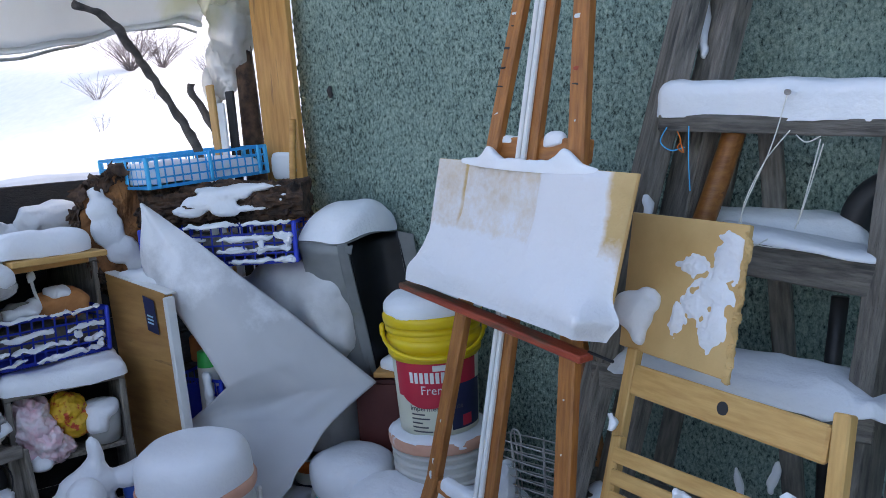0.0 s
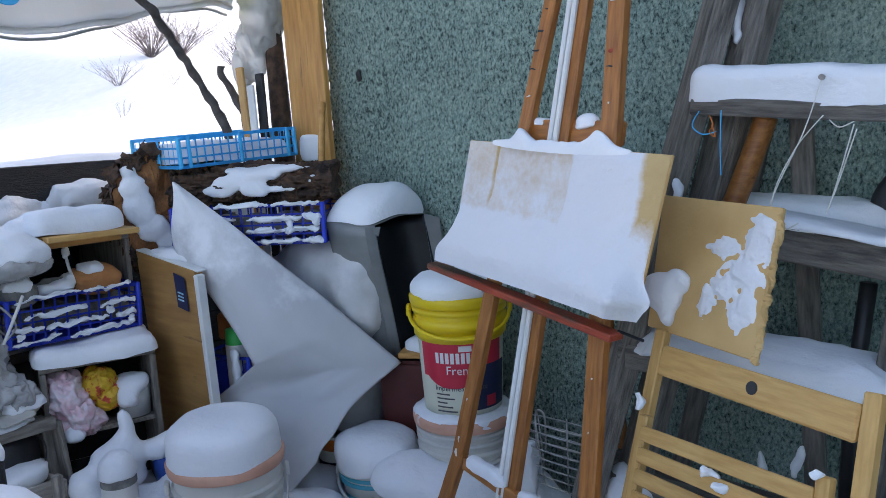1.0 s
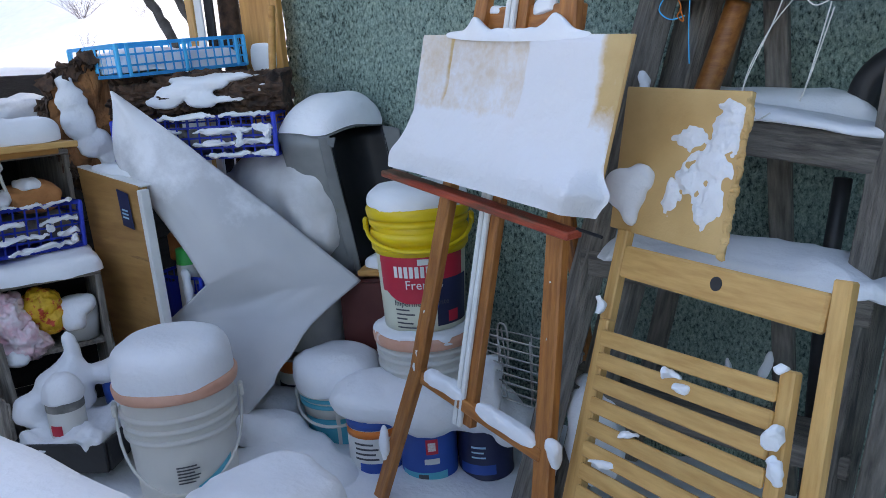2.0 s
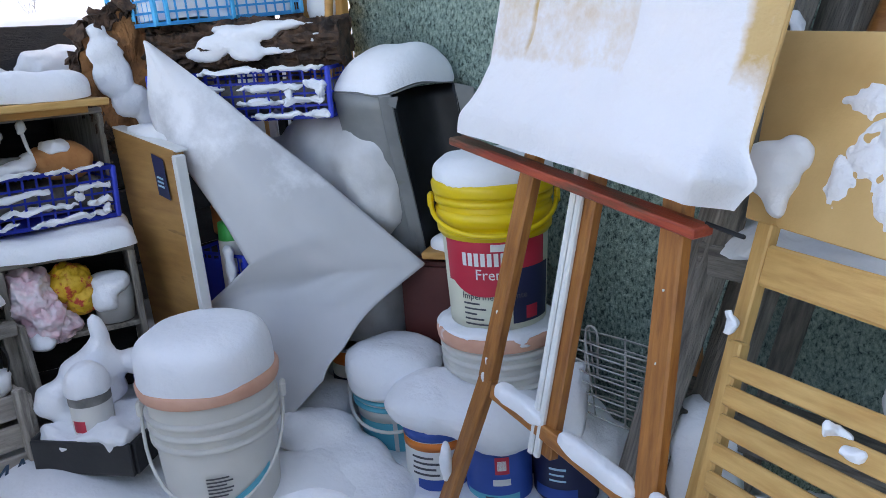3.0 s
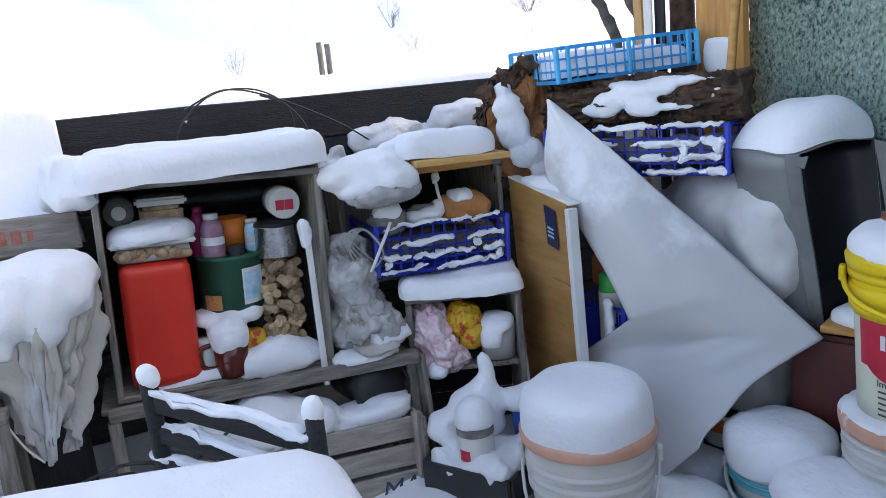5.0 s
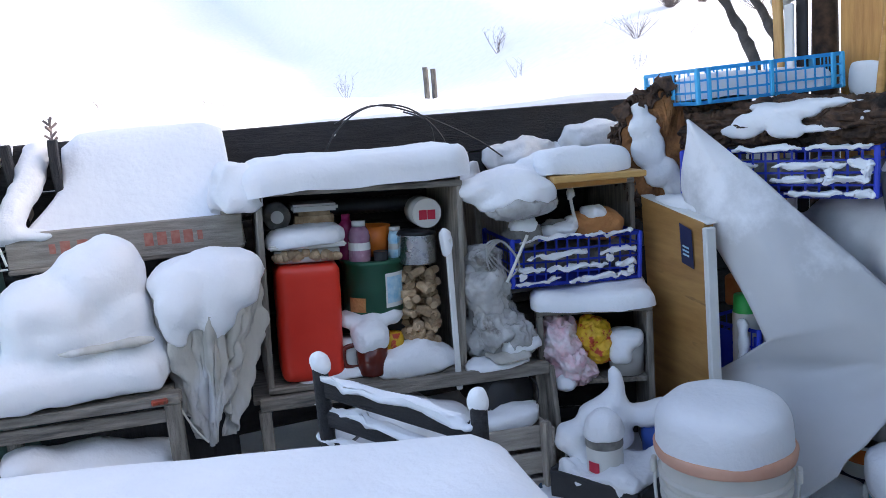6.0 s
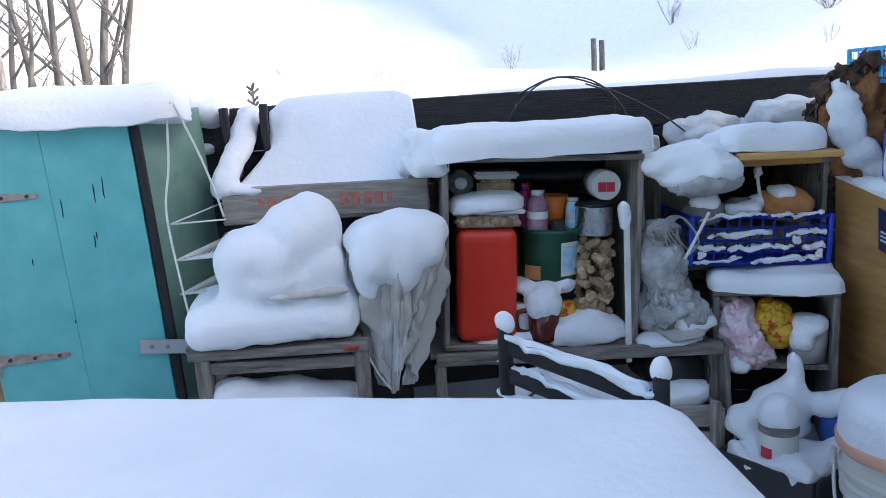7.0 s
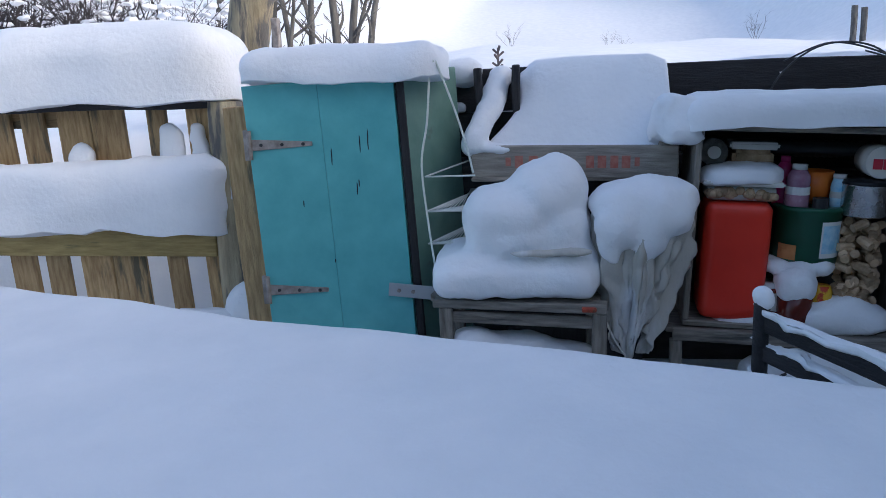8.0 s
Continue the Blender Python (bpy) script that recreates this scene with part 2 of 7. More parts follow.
# rough-cast plaster: dark pits between pale grey-green grains
def plaster():
    m = bpy.data.materials.new("roughcast_plaster")
    m.use_nodes = True
    nt = m.node_tree
    p = nt.nodes["Principled BSDF"]
    co = nt.nodes.new("ShaderNodeTexCoord").outputs["Object"]
    grit = tex(nt, "ShaderNodeTexNoise", 105.0, co, 3.0, 0.62)
    big = tex(nt, "ShaderNodeTexNoise", 2.2, co, 5.0, 0.6)
    mp = nt.nodes.new("ShaderNodeMapping")
    mp.inputs["Rotation"].default_value, mp.inputs["Scale"].default_value = (0, radians(35), 0), (1, 1, 0.55)
    nt.links.new(co, mp.inputs[0])
    streak = tex(nt, "ShaderNodeTexNoise", 125.0, mp.outputs[0], 4.0, 0.7)
    drift = nt.nodes.new("ShaderNodeMath")
    drift.operation, drift.inputs[1].default_value = "MULTIPLY_ADD", 0.22
    nt.links.new(big, drift.inputs[0])
    nt.links.new(streak, drift.inputs[2])
    base = ramp(nt, drift.outputs[0], [(0.45, (0.032, 0.052, 0.046)), (0.53, (0.155, 0.228, 0.200)), (0.62, (0.265, 0.370, 0.322)), (0.74, (0.39, 0.485, 0.42))])
    tone = ramp(nt, grit, [(0.3, (0.70, 0.74, 0.74)), (0.6, (1.0, 1.0, 0.98))])
    nt.links.new(mix(nt, 1.0, base, tone, "MULTIPLY"), p.inputs["Base Color"])
    p.inputs["Roughness"].default_value = 0.9
    b = nt.nodes.new("ShaderNodeBump")
    b.inputs["Strength"].default_value, b.inputs["Distance"].default_value = 0.9, 0.008
    nt.links.new(grit, b.inputs["Height"])
    nt.links.new(b.outputs[0], p.inputs["Normal"])
    return m


PLASTER = plaster()


def frosted(m, edge0, edge1, scale, up=0.0, up_from=0.0):
    """Lays a thin, broken film of frozen snow over a material; up: how much more of it lies higher."""
    nt = m.node_tree
    p = nt.nodes["Principled BSDF"]
    co = nt.nodes.new("ShaderNodeTexCoord").outputs["Object"]
    fac = tex(nt, "ShaderNodeTexNoise", scale, co, 8.0, 0.65)
    if up:
        xyz = nt.nodes.new("ShaderNodeSeparateXYZ")
        nt.links.new(co, xyz.inputs[0])
        ma = nt.nodes.new("ShaderNodeMath")
        ma.operation = "MULTIPLY_ADD"
        nt.links.new(xyz.outputs[2], ma.inputs[0])
        ma.inputs[1].default_value = up
        ma.inputs[2].default_value = -up * up_from
        ad = nt.nodes.new("ShaderNodeMath")
        nt.links.new(ma.outputs[0], ad.inputs[0])
        nt.links.new(fac, ad.inputs[1])
        fac = ad.outputs[0]
    mask = ramp(nt, fac, [(edge0, (0, 0, 0)), (edge1, (1, 1, 1))])
    old = p.inputs["Base Color"].links[0].from_socket
    nt.links.new(mix(nt, mask, old, (0.84, 0.84, 0.86)), p.inputs["Base Color"])
    return m


frosted(SHEET, 0.50, 0.72, 7.0, 1.1, 0.88)


def crusted():
    """Hardboard under blown snow: thick at the foot, a band up one side, a thin veil over the rest."""
    m = material("snow_crusted_board", (0.54, 0.35, 0.14), (0.66, 0.47, 0.22), 6.0, 0.65, 0, 0.4, 70.0)
    nt = m.node_tree
    uv = nt.nodes.new("ShaderNodeUVMap").outputs[0]
    xyz = nt.nodes.new("ShaderNodeSeparateXYZ")
    nt.links.new(uv, xyz.inputs[0])
    u, v = xyz.outputs[0], xyz.outputs[1]

    def step(x, a, b, lo=0.0, hi=1.0):
        n = nt.nodes.new("ShaderNodeMapRange")
        n.interpolation_type = "SMOOTHSTEP"
        nt.links.new(x, n.inputs[0])
        for k, val in enumerate((a, b, lo, hi)):
            n.inputs[k + 1].default_value = val
        return n.outputs[0]

    def calc(op, a, b):
        n = nt.nodes.new("ShaderNodeMath")
        n.operation = op
        for sock, val in ((n.inputs[0], a), (n.inputs[1], b)):
            if isinstance(val, float):
                sock.default_value = val
            else:
                nt.links.new(val, sock)
        return n.outputs[0]

    foot = step(v, 0.68, 0.36)
    slant = calc("ADD", u, calc("MULTIPLY", v, 0.05))
    band = calc("MULTIPLY", step(u, 0.56, 0.64), step(slant, 0.98, 0.92))
    veil = calc("MULTIPLY", step(v, 1.0, 0.6, 0.46, 0.60), step(u, 0.90, 0.86))
    seam = calc("MULTIPLY", calc("MULTIPLY", step(u, 0.175, 0.187), step(u, 0.203, 0.193)), step(v, 0.48, 0.6))
    cover = calc("MAXIMUM", calc("MULTIPLY", calc("MAXIMUM", foot, band), step(slant, 1.06, 0.98)), veil)
    cover = calc("SUBTRACT", cover, calc("MULTIPLY", seam, 0.35))
    co = nt.nodes.new("ShaderNodeTexCoord").outputs["Object"]
    coarse = step(tex(nt, "ShaderNodeTexNoise", 13.0, co, 8.0, 0.7), 0.25, 0.75, -0.16, 0.16)
    fine = step(tex(nt, "ShaderNodeTexNoise", 70.0, co, 4.0, 0.7), 0.25, 0.75, -0.07, 0.07)
    cover = calc("ADD", cover, calc("ADD", coarse, fine))
    mask = ramp(nt, cover, [(0.12, (0, 0, 0)), (0.72, (1, 1, 1))])
    p = nt.nodes["Principled BSDF"]
    old = p.inputs["Base Color"].links[0].from_socket
    nt.links.new(mix(nt, mask, old, (0.76, 0.76, 0.785)), p.inputs["Base Color"])
    return m


ICY_BOARD = crusted()


# ---------- building helpers ----------
I4 = Matrix.Identity(4)


def whole(ob):
    """The pose of a thing or part in the world."""
    if ob.parent is None:
        return ob.matrix_basis.copy()
    return whole(ob.parent) @ ob.matrix_parent_inverse @ ob.matrix_basis


def thing(name, label, category, at=(0, 0, 0), group="", kind=""):
    ob = new(name)
    ob.empty_display_size = 0.05
    ob.matrix_basis = Matrix.Translation(at)
    return tagged(ob, label, category, group, kind)


def mesh_of(name, bm, mat, smooth=False):
    me = bpy.data.meshes.new(name)
    bm.to_mesh(me)
    bm.free()
    me.materials.append(mat)
    if smooth:
        me.polygons.foreach_set("use_smooth", [True] * len(me.polygons))
    return me


def part(name, bm, mat, parent, label="", m=I4, smooth=False):
    ob = new(name, bm if isinstance(bm, bpy.types.Mesh) else mesh_of(name, bm, mat, smooth))
    if parent is not None:
        ob.parent = parent
        ob.matrix_parent_inverse = whole(parent).inverted()
    ob.matrix_basis = m
    if label:
        ob["label"] = label
    return ob


def single(name, bm, mat, label, category, m=I4, smooth=False, group="", kind=""):
    return tagged(part(name, bm, mat, None, "", m, smooth), label, category, group, kind)


def box(bm, size, m=I4, bevel=0.0, seg=1):
    r = bmesh.ops.create_cube(bm, size=1.0, matrix=m @ Matrix.Diagonal((*size, 1)))
    if bevel:
        es = list({e for v in r["verts"] for e in v.link_edges})
        bmesh.ops.bevel(bm, geom=es, offset=bevel, segments=seg, affect="EDGES")
    return bm


def along(p, q, up=(0, 0, 1)):
    """A pose at p whose x axis runs to q and whose z axis is near up."""
    p, q = Vector(p), Vector(q)
    x = (q - p).normalized()
    y = Vector(up).cross(x)
    if y.length < 1e-4:
        y = Vector((0, 1, 0)).cross(x)
    y.normalize()
    z = x.cross(y)
    return Matrix(((x[0], y[0], z[0], p[0]), (x[1], y[1], z[1], p[1]), (x[2], y[2], z[2], p[2]), (0, 0, 0, 1))), (q - p).length


def beam(name, p, q, w, t, mat, parent, label="", up=(0, 0, 1), bevel=0.003, warp=0.0):
    """A sawn board from p to q: w wide (across), t thick along up."""
    m, length = along(p, q, up)
    bm = bmesh.new()
    box(bm, (length, w, t), Matrix.Translation((length / 2, 0, 0)), min(bevel, t * 0.3, w * 0.3))
    if warp:
        bmesh.ops.subdivide_edges(bm, edges=[e for e in bm.edges if e.calc_length() > length * 0.8], cuts=8)
        for v in bm.verts:
            v.co.z += warp * noise.noise((v.co.x * 5, p[1] * 9, p[2] * 7))
            v.co.y += warp * noise.noise((v.co.x * 6, p[0] * 9, p[2] * 5 + 3))
    return part(name, bm, mat, parent, label, m)


def tube(bm, pts, r, sides=6, cyclic=False, taper=None):
    """A round bar through the points."""
    pts = [Vector(p) for p in pts]
    rings = []
    n = len(pts)
    side = None
    for i, p in enumerate(pts):
        a = pts[(i - 1) % n] if cyclic or i else p
        b = pts[(i + 1) % n] if cyclic or i < n - 1 else p
        d = (b - a).normalized()
        if side is None:
            side = d.orthogonal().normalized()
        side = (side - d * side.dot(d)).normalized()
        up = d.cross(side)
        rad = r if taper is None else r + (taper - r) * i / max(n - 1, 1)
        rings.append([bm.verts.new(p + (side * math.cos(k * math.tau / sides) + up * math.sin(k * math.tau / sides)) * rad) for k in range(sides)])
    for i in range(n if cyclic else n - 1):
        a, b = rings[i], rings[(i + 1) % n]
        for k in range(sides):
            bm.faces.new((a[k], a[(k + 1) % sides], b[(k + 1) % sides], b[k]))
    if not cyclic:
        bm.faces.new(rings[0][::-1])
        bm.faces.new(rings[-1])
    return bm


def bent(pts, n=8):
    """A smooth line through the points."""
    pts = [Vector(p) for p in pts]
    out = []
    for i in range(len(pts) - 1):
        a, b, c, d = pts[max(i - 1, 0)], pts[i], pts[i + 1], pts[min(i + 2, len(pts) - 1)]
        for k in range(n):
            s = k / n
            out.append(0.5 * (2 * b + (c - a) * s + (2 * a - 5 * b + 4 * c - d) * s * s + (3 * b - a - 3 * c + d) * s ** 3))
    return out + [pts[-1]]


def lathe(bm, profile, sides=40, m=I4, start=0.0, sweep=math.tau, close=True):
    """Turns a profile of (radius, height) about z."""
    full = sweep > math.tau - 1e-3
    cols = []
    for k in range(sides if full else sides + 1):
        a = start + sweep * k / sides
        cols.append([bm.verts.new(m @ Vector((r * math.cos(a), r * math.sin(a), z))) for r, z in profile])
    for k in range(sides):
        a, b = cols[k], cols[(k + 1) % len(cols)]
        for i in range(len(profile) - 1):
            bm.faces.new((a[i], b[i], b[i + 1], a[i + 1]))
    if full and close:
        for i, flip in ((0, True), (len(profile) - 1, False)):
            if profile[i][0] > 1e-4:
                f = [c[i] for c in cols]
                bm.faces.new(f[::-1] if flip else f)
    return bm


def slab(bm, corners, t, n):
    """A flat board through four corners, t thick behind them."""
    a = [bm.verts.new(Vector(c)) for c in corners]
    b = [bm.verts.new(Vector(c) - Vector(n) * t) for c in corners]
    bm.faces.new(a)
    bm.faces.new(b[::-1])
    for i in range(4):
        bm.faces.new((a[i], b[i], b[(i + 1) % 4], a[(i + 1) % 4]))
    bmesh.ops.recalc_face_normals(bm, faces=bm.faces[:])
    bmesh.ops.bevel(bm, geom=bm.edges[:], offset=min(0.002, t * 0.3), segments=1, affect="EDGES")
    return bm


GLOBES = {}


def globe(n):
    """Directions and faces of a cube blown up to a ball, n + 1 cells to an edge."""
    if n not in GLOBES:
        index, quads = {}, []
        m = n + 1
        for axis in range(3):
            for side in (-1, 1):
                def key(i, j):
                    p = [0, 0, 0]
                    p[axis], p[(axis + 1) % 3], p[(axis + 2) % 3] = side * m, 2 * i - m, 2 * j - m
                    return index.setdefault(tuple(p), len(index))
                for i in range(m):
                    for j in range(m):
                        q = [key(i, j), key(i + 1, j), key(i + 1, j + 1), key(i, j + 1)]
                        quads.append(q if side > 0 else q[::-1])
        GLOBES[n] = ([Vector(p) / m for p in index], quads)
    return GLOBES[n]


def pillow(bm, c, r, e=0.45, ez=0.7, rz=0.0, under=0.25, rough=0.012, freq=7.0, n=14, tilt=None, rad=0.0):
    """A rounded heap: half-widths r, squareness e in plan (1 round) and ez upwards, flattened below."""
    dirs, quads = globe(n)
    verts = [bm.verts.new(d) for d in dirs]
    for q in quads:
        bm.faces.new([verts[k] for k in q])
    rot = Matrix.Rotation(rz, 3, "Z")
    if tilt is not None:
        rot = tilt.to_3x3()
    for v in verts:
        d = v.co.normalized()
        if rad:
            full = Vector([v.co[k] * r[k] for k in range(3)])
            core = Vector([max(-(r[k] - min(rad, r[k])), min(r[k] - min(rad, r[k]), full[k])) for k in range(3)])
            out = full - core
            out = Vector([out[k] / min(rad, r[k]) for k in range(3)])
            out = out.normalized() if out.length > 1e-6 else out
            q = core + Vector([out[k] * min(rad, r[k]) for k in range(3)])
        th, ph = math.atan2(d.y, d.x), math.asin(max(-1, min(1, d.z)))
        cz, sz = math.cos(ph), math.sin(ph)
        pw = lambda s, k: math.copysign(abs(s) ** k, s)
        if not rad:
            q = Vector((pw(cz, ez) * pw(math.cos(th), e) * r[0], pw(cz, ez) * pw(math.sin(th), e) * r[1], pw(sz, ez) * r[2]))
        if q.z < 0:
            q.z *= under
        q = rot @ q + Vector(c)
        if rough:
            q += Vector((noise.noise(q * freq), noise.noise(q * freq + Vector((9, 0, 0))), noise.noise(q * freq + Vector((0, 9, 0))))) * rough
            q += Vector((noise.noise(q * freq * 3.1), noise.noise(q * freq * 3.1 + Vector((5, 0, 0))), noise.noise(q * freq * 3.1 + Vector((0, 5, 0))))) * rough * 0.35
        v.co = q
    return bm


def crumple(bm, c, r, amp=0.35, freq=9.0, n=22, seed=0.0):
    """A crumpled bag: a rounded form broken into sharp creases and facets."""
    dirs, quads = globe(n)
    verts = []
    for d in dirs:
        e = d.normalized()
        q = Vector((e.x * r[0], e.y * r[1], e.z * r[2]))
        s = Vector((seed, seed * 0.7, 0))
        k = sum(w * (1 - 2.4 * abs(noise.noise(q * freq * f + s))) for f, w in ((1, 0.55), (2.3, 0.3), (5, 0.15)))
        verts.append(bm.verts.new(Vector(c) + q * (1 + amp * k)))
    for f in quads:
        bm.faces.new([verts[k] for k in f])
    return bm


def snow(name, c, r, label, e=0.4, ez=0.6, rz=0.0, under=0.2, rough=0.014, freq=7.0, n=14, mat=SNOW, tilt=None, rad=0.0):
    """One cap of settled snow resting at c."""
    return single(name, pillow(bmesh.new(), c, r, e, ez, rz, under, rough, freq, n, tilt, rad), mat, label, "snow", smooth=True, kind="stuff")


CLOUDS = bpy.data.textures.new("soft_clouds", "CLOUDS")
CLOUDS.noise_scale = 0.06
CREASE = bpy.data.textures.new("creases", "VORONOI")
CREASE.noise_scale, CREASE.distance_metric = 0.05, "DISTANCE"


def heap(name, lumps, label, voxel=0.014, mat=SNOW, rough=0.01, category="snow", kind="stuff", crease=0.0, rz=0.0):
    """Several lumps that have run into one mass."""
    bm = bmesh.new()
    for c, r, *rad in lumps:
        pillow(bm, c, r, 0.9, 0.9, rz, 0.9, rough, 8.0, 7, None, rad[0] if rad else 0.0)
    ob = single(name, bm, mat, label, category, smooth=True, kind=kind)
    rm = ob.modifiers.new("merge", "REMESH")
    rm.mode, rm.voxel_size, rm.use_smooth_shade = "VOXEL", voxel, True
    sm = ob.modifiers.new("settle", "SMOOTH")
    sm.factor, sm.iterations = 0.6, 4
    dp = ob.modifiers.new("uneven", "DISPLACE")
    dp.texture, dp.strength, dp.mid_level, dp.texture_coords = (CREASE if crease else CLOUDS), (crease or 0.016), 0.5, "GLOBAL"
    return ob


# ---------- the setting ----------
def smooth(a, b, x):
    s = max(0.0, min(1.0, (x - a) / (b - a)))
    return s * s * (3 - 2 * s)


def ground_height(x, y):
    start = -2.70 - 0.35 * smooth(-0.80, -1.0, y)
    bank = max(smooth(start, start - 0.10 - 0.5 * smooth(-0.80, -1.0, y), x), smooth(2.36, 2.5, y) * smooth(1.0, -1.0, x + 1.9))
    d = max(-2.8 - x, (y - 2.5) if x < -1.0 else 0.0, 0.0)
    yard = 0.085 + 0.10 * smooth(-1.6, -2.1, x) + 0.03 * noise.noise((x * 2.1, y * 2.1, 0)) + 0.012 * noise.noise((x * 7, y * 7, 3))
    yard += 0.035 * smooth(0.7, 1.0, y) * smooth(-0.9, -1.2, x) + 0.075 * math.exp(-((x + 1.47) / 0.15) ** 2 - ((y - 1.47) / 0.14) ** 2) + 0.05 * math.exp(-((x + 1.86) / 0.14) ** 2 - ((y - 0.98) / 0.16) ** 2)
    rise = lambda s: math.log1p(math.exp(s)) if s < 30 else s
    k = 0.05 + 1.35 * smooth(6.5, 12.5, y) + 0.55 * smooth(-2.5, -8.0, y)
    far = 1.20 + 0.018 * d + 0.16 * k * min(rise(d - 6), 40) + 0.22 * rise(d - 26)
    far += 0.03 * noise.noise((x * 0.9, y * 0.9, 1)) + min(d / 12, 1.6) * 0.42 * noise.noise((x * 0.16, y * 0.16, 5)) * smooth(1.0, 8.0, d)
    far += 0.14 * smooth(3, 9, d) * noise.noise((x * 0.5, y * 0.5, 8))
    far -= 0.16 * smooth(-0.80, -1.0, y) * smooth(-6.0, -3.0, x)
    return yard + (far - yard) * bank


def spaced(lo, a, b, hi, fine, grow=1.22):
    mid = [a + (b - a) * k / round((b - a) / fine) for k in range(round((b - a) / fine) + 1)]
    left, right, s = [], [], fine
    x = a
    while x > lo:
        s *= grow
        x -= s
        left.append(max(x, lo))
    x, s = b, fine
    while x < hi:
        s *= grow
        x += s
        right.append(min(x, hi))
    return left[::-1] + mid + right


def sheet_mesh(name, xs, ys, f, mat):
    verts = [f(x, y) for y in ys for x in xs]
    w = len(xs)
    faces = [(j * w + i, j * w + i + 1, (j + 1) * w + i + 1, (j + 1) * w + i) for j in range(len(ys) - 1) for i in range(w - 1)]
    me = bpy.data.meshes.new(name)
    me.from_pydata(verts, [], faces)
    me.materials.append(mat)
    uv = [c for j in ys for i in xs for c in (i, j)]
    layer = me.uv_layers.new(name="plan")
    layer.data.foreach_set("uv", [uv[2 * lp.vertex_index + k] for lp in me.loops for k in (0, 1)])
    me.polygons.foreach_set("use_smooth", [True] * len(me.polygons))
    return me


ground = new("ground", sheet_mesh("ground", spaced(-300, -3.0, -0.3, 300, 0.035, 1.12), spaced(-300, -0.2, 2.6, 300, 0.035, 1.12),
                                  lambda x, y: (x, y, ground_height(x, y)), SNOW))
tagged(ground, "deep fresh snow over the yard and the rising field", "snow ground", kind="structure")


# house wall with rough-cast plaster
def grit(x, z):
    q = Vector((x, 0.3, z))
    return 0.007 * noise.noise(q * 55) + 0.006 * noise.noise(q * 110) + 0.010 * noise.noise(q * 3)


WALL_Y, WALL_L, WALL_R, WALL_TOP = 2.10, -1.86, 2.2, 2.75
wx = spaced(WALL_L, WALL_L + 0.012, 0.15, WALL_R, 0.0075, 1.25)
wz = spaced(-0.3, 0.15, 1.75, WALL_TOP, 0.0075, 1.25)
wall = new("wall_north", sheet_mesh("wall_north", wx, wz, lambda x, z: (x, WALL_Y + grit(x, z), z), PLASTER))
tagged(wall, "grey-green rough-cast plaster house wall", "wall", kind="structure")
bm = bmesh.new()
box(bm, (WALL_R - WALL_L - 0.002, 0.2, WALL_TOP + 0.3), pose((WALL_L + WALL_R) / 2, WALL_Y + 0.125, (WALL_TOP - 0.3) / 2))
part("wall_core", bm, PLASTER, wall)
bm = bmesh.new()
box(bm, (0.2, 4.0, WALL_TOP + 0.3), pose(WALL_L + 0.101, WALL_Y + 0.227 + 2.0, (WALL_TOP - 0.3) / 2))
tagged(part("wall_west", bm, PLASTER, None), "side wall of the plastered house", "wall", kind="structure")
# roof slab out of view, added to help keep the sun off the yard
bm = bmesh.new()
box(bm, (WALL_R - WALL_L + 0.6, 4.6, 0.12), pose((WALL_L + WALL_R) / 2, WALL_Y + 2.15, WALL_TOP + 0.07), 0.01)
tagged(part("roof", bm, GREY_WOOD, None), "unseen flat wooden roof slab added over the house", "roof", kind="structure")

# plain unseen wall on the far side of the camera, added to cut skylight
bm = bmesh.new()
box(bm, (0.2, 5.0, WALL_TOP + 0.3), pose(WALL_R - 0.1, WALL_Y - 2.52, (WALL_TOP - 0.3) / 2))
tagged(part("wall_east", bm, PLASTER, None), "unseen plain plastered wall added to cut light from the east", "wall", kind="structure")

# dark pit in the plaster
bm = bmesh.new()
pillow(bm, (-1.715, WALL_Y - 0.004, 1.508), (0.012, 0.006, 0.02), 0.9, 0.9, 0, 1, 0.006, 40, 4)
single("plaster_hole", bm, BLACK_PLASTIC, "small dark hole broken in the wall plaster", "hole")

# tarred board fence behind the shelves
fence = thing("fence_black", "black tarred horizontal board fence", "fence", (-2.66, 0.7, 0.2), kind="structure")
for i, (z, h, a, b) in enumerate(((1.19, 0.13, -0.62, 2.28), (1.055, 0.13, -0.5, 2.25), (0.92, 0.13, -0.62, 2.28), (0.785, 0.13, -0.55, 2.28), (0.65, 0.13, -0.62, 2.2), (0.515, 0.13, -0.62, 2.28), (0.38, 0.13, -0.55, 2.28))):
    beam("fence_board", (-2.63 - 0.004 * (i % 2), a, z + 0.025), (-2.63 - 0.004 * (i % 2), b, z - 0.0), 0.03, h, BLACK_WOOD, fence, warp=0.006)
for y in (-0.3, 0.75, 1.9):
    beam("fence_post", (-2.69, y, 0.1), (-2.69, y, 1.24), 0.08, 0.08, BLACK_WOOD, fence, up=(1, 0, 0))
snow("snow_ridge", (-2.74, 1.25, 1.225), (0.115, 1.02, 0.055), "thin ridge of snow along the fence top", 0.5, 0.7, 0, 0.4, 0.02, 4)
for c, r in (((-2.60, 1.30, 1.10), (0.035, 0.15, 0.055)), ((-2.60, 1.60, 1.135), (0.04, 0.17, 0.06)), ((-2.60, 0.99, 1.155), (0.015, 0.02, 0.015)), ((-2.60, 1.08, 1.06), (0.03, 0.05, 0.03))):
    snow("stuck_snow", c, r, "wind-packed snow stuck to black boards", 0.7, 0.8, 0, 0.9, 0.03, 11)

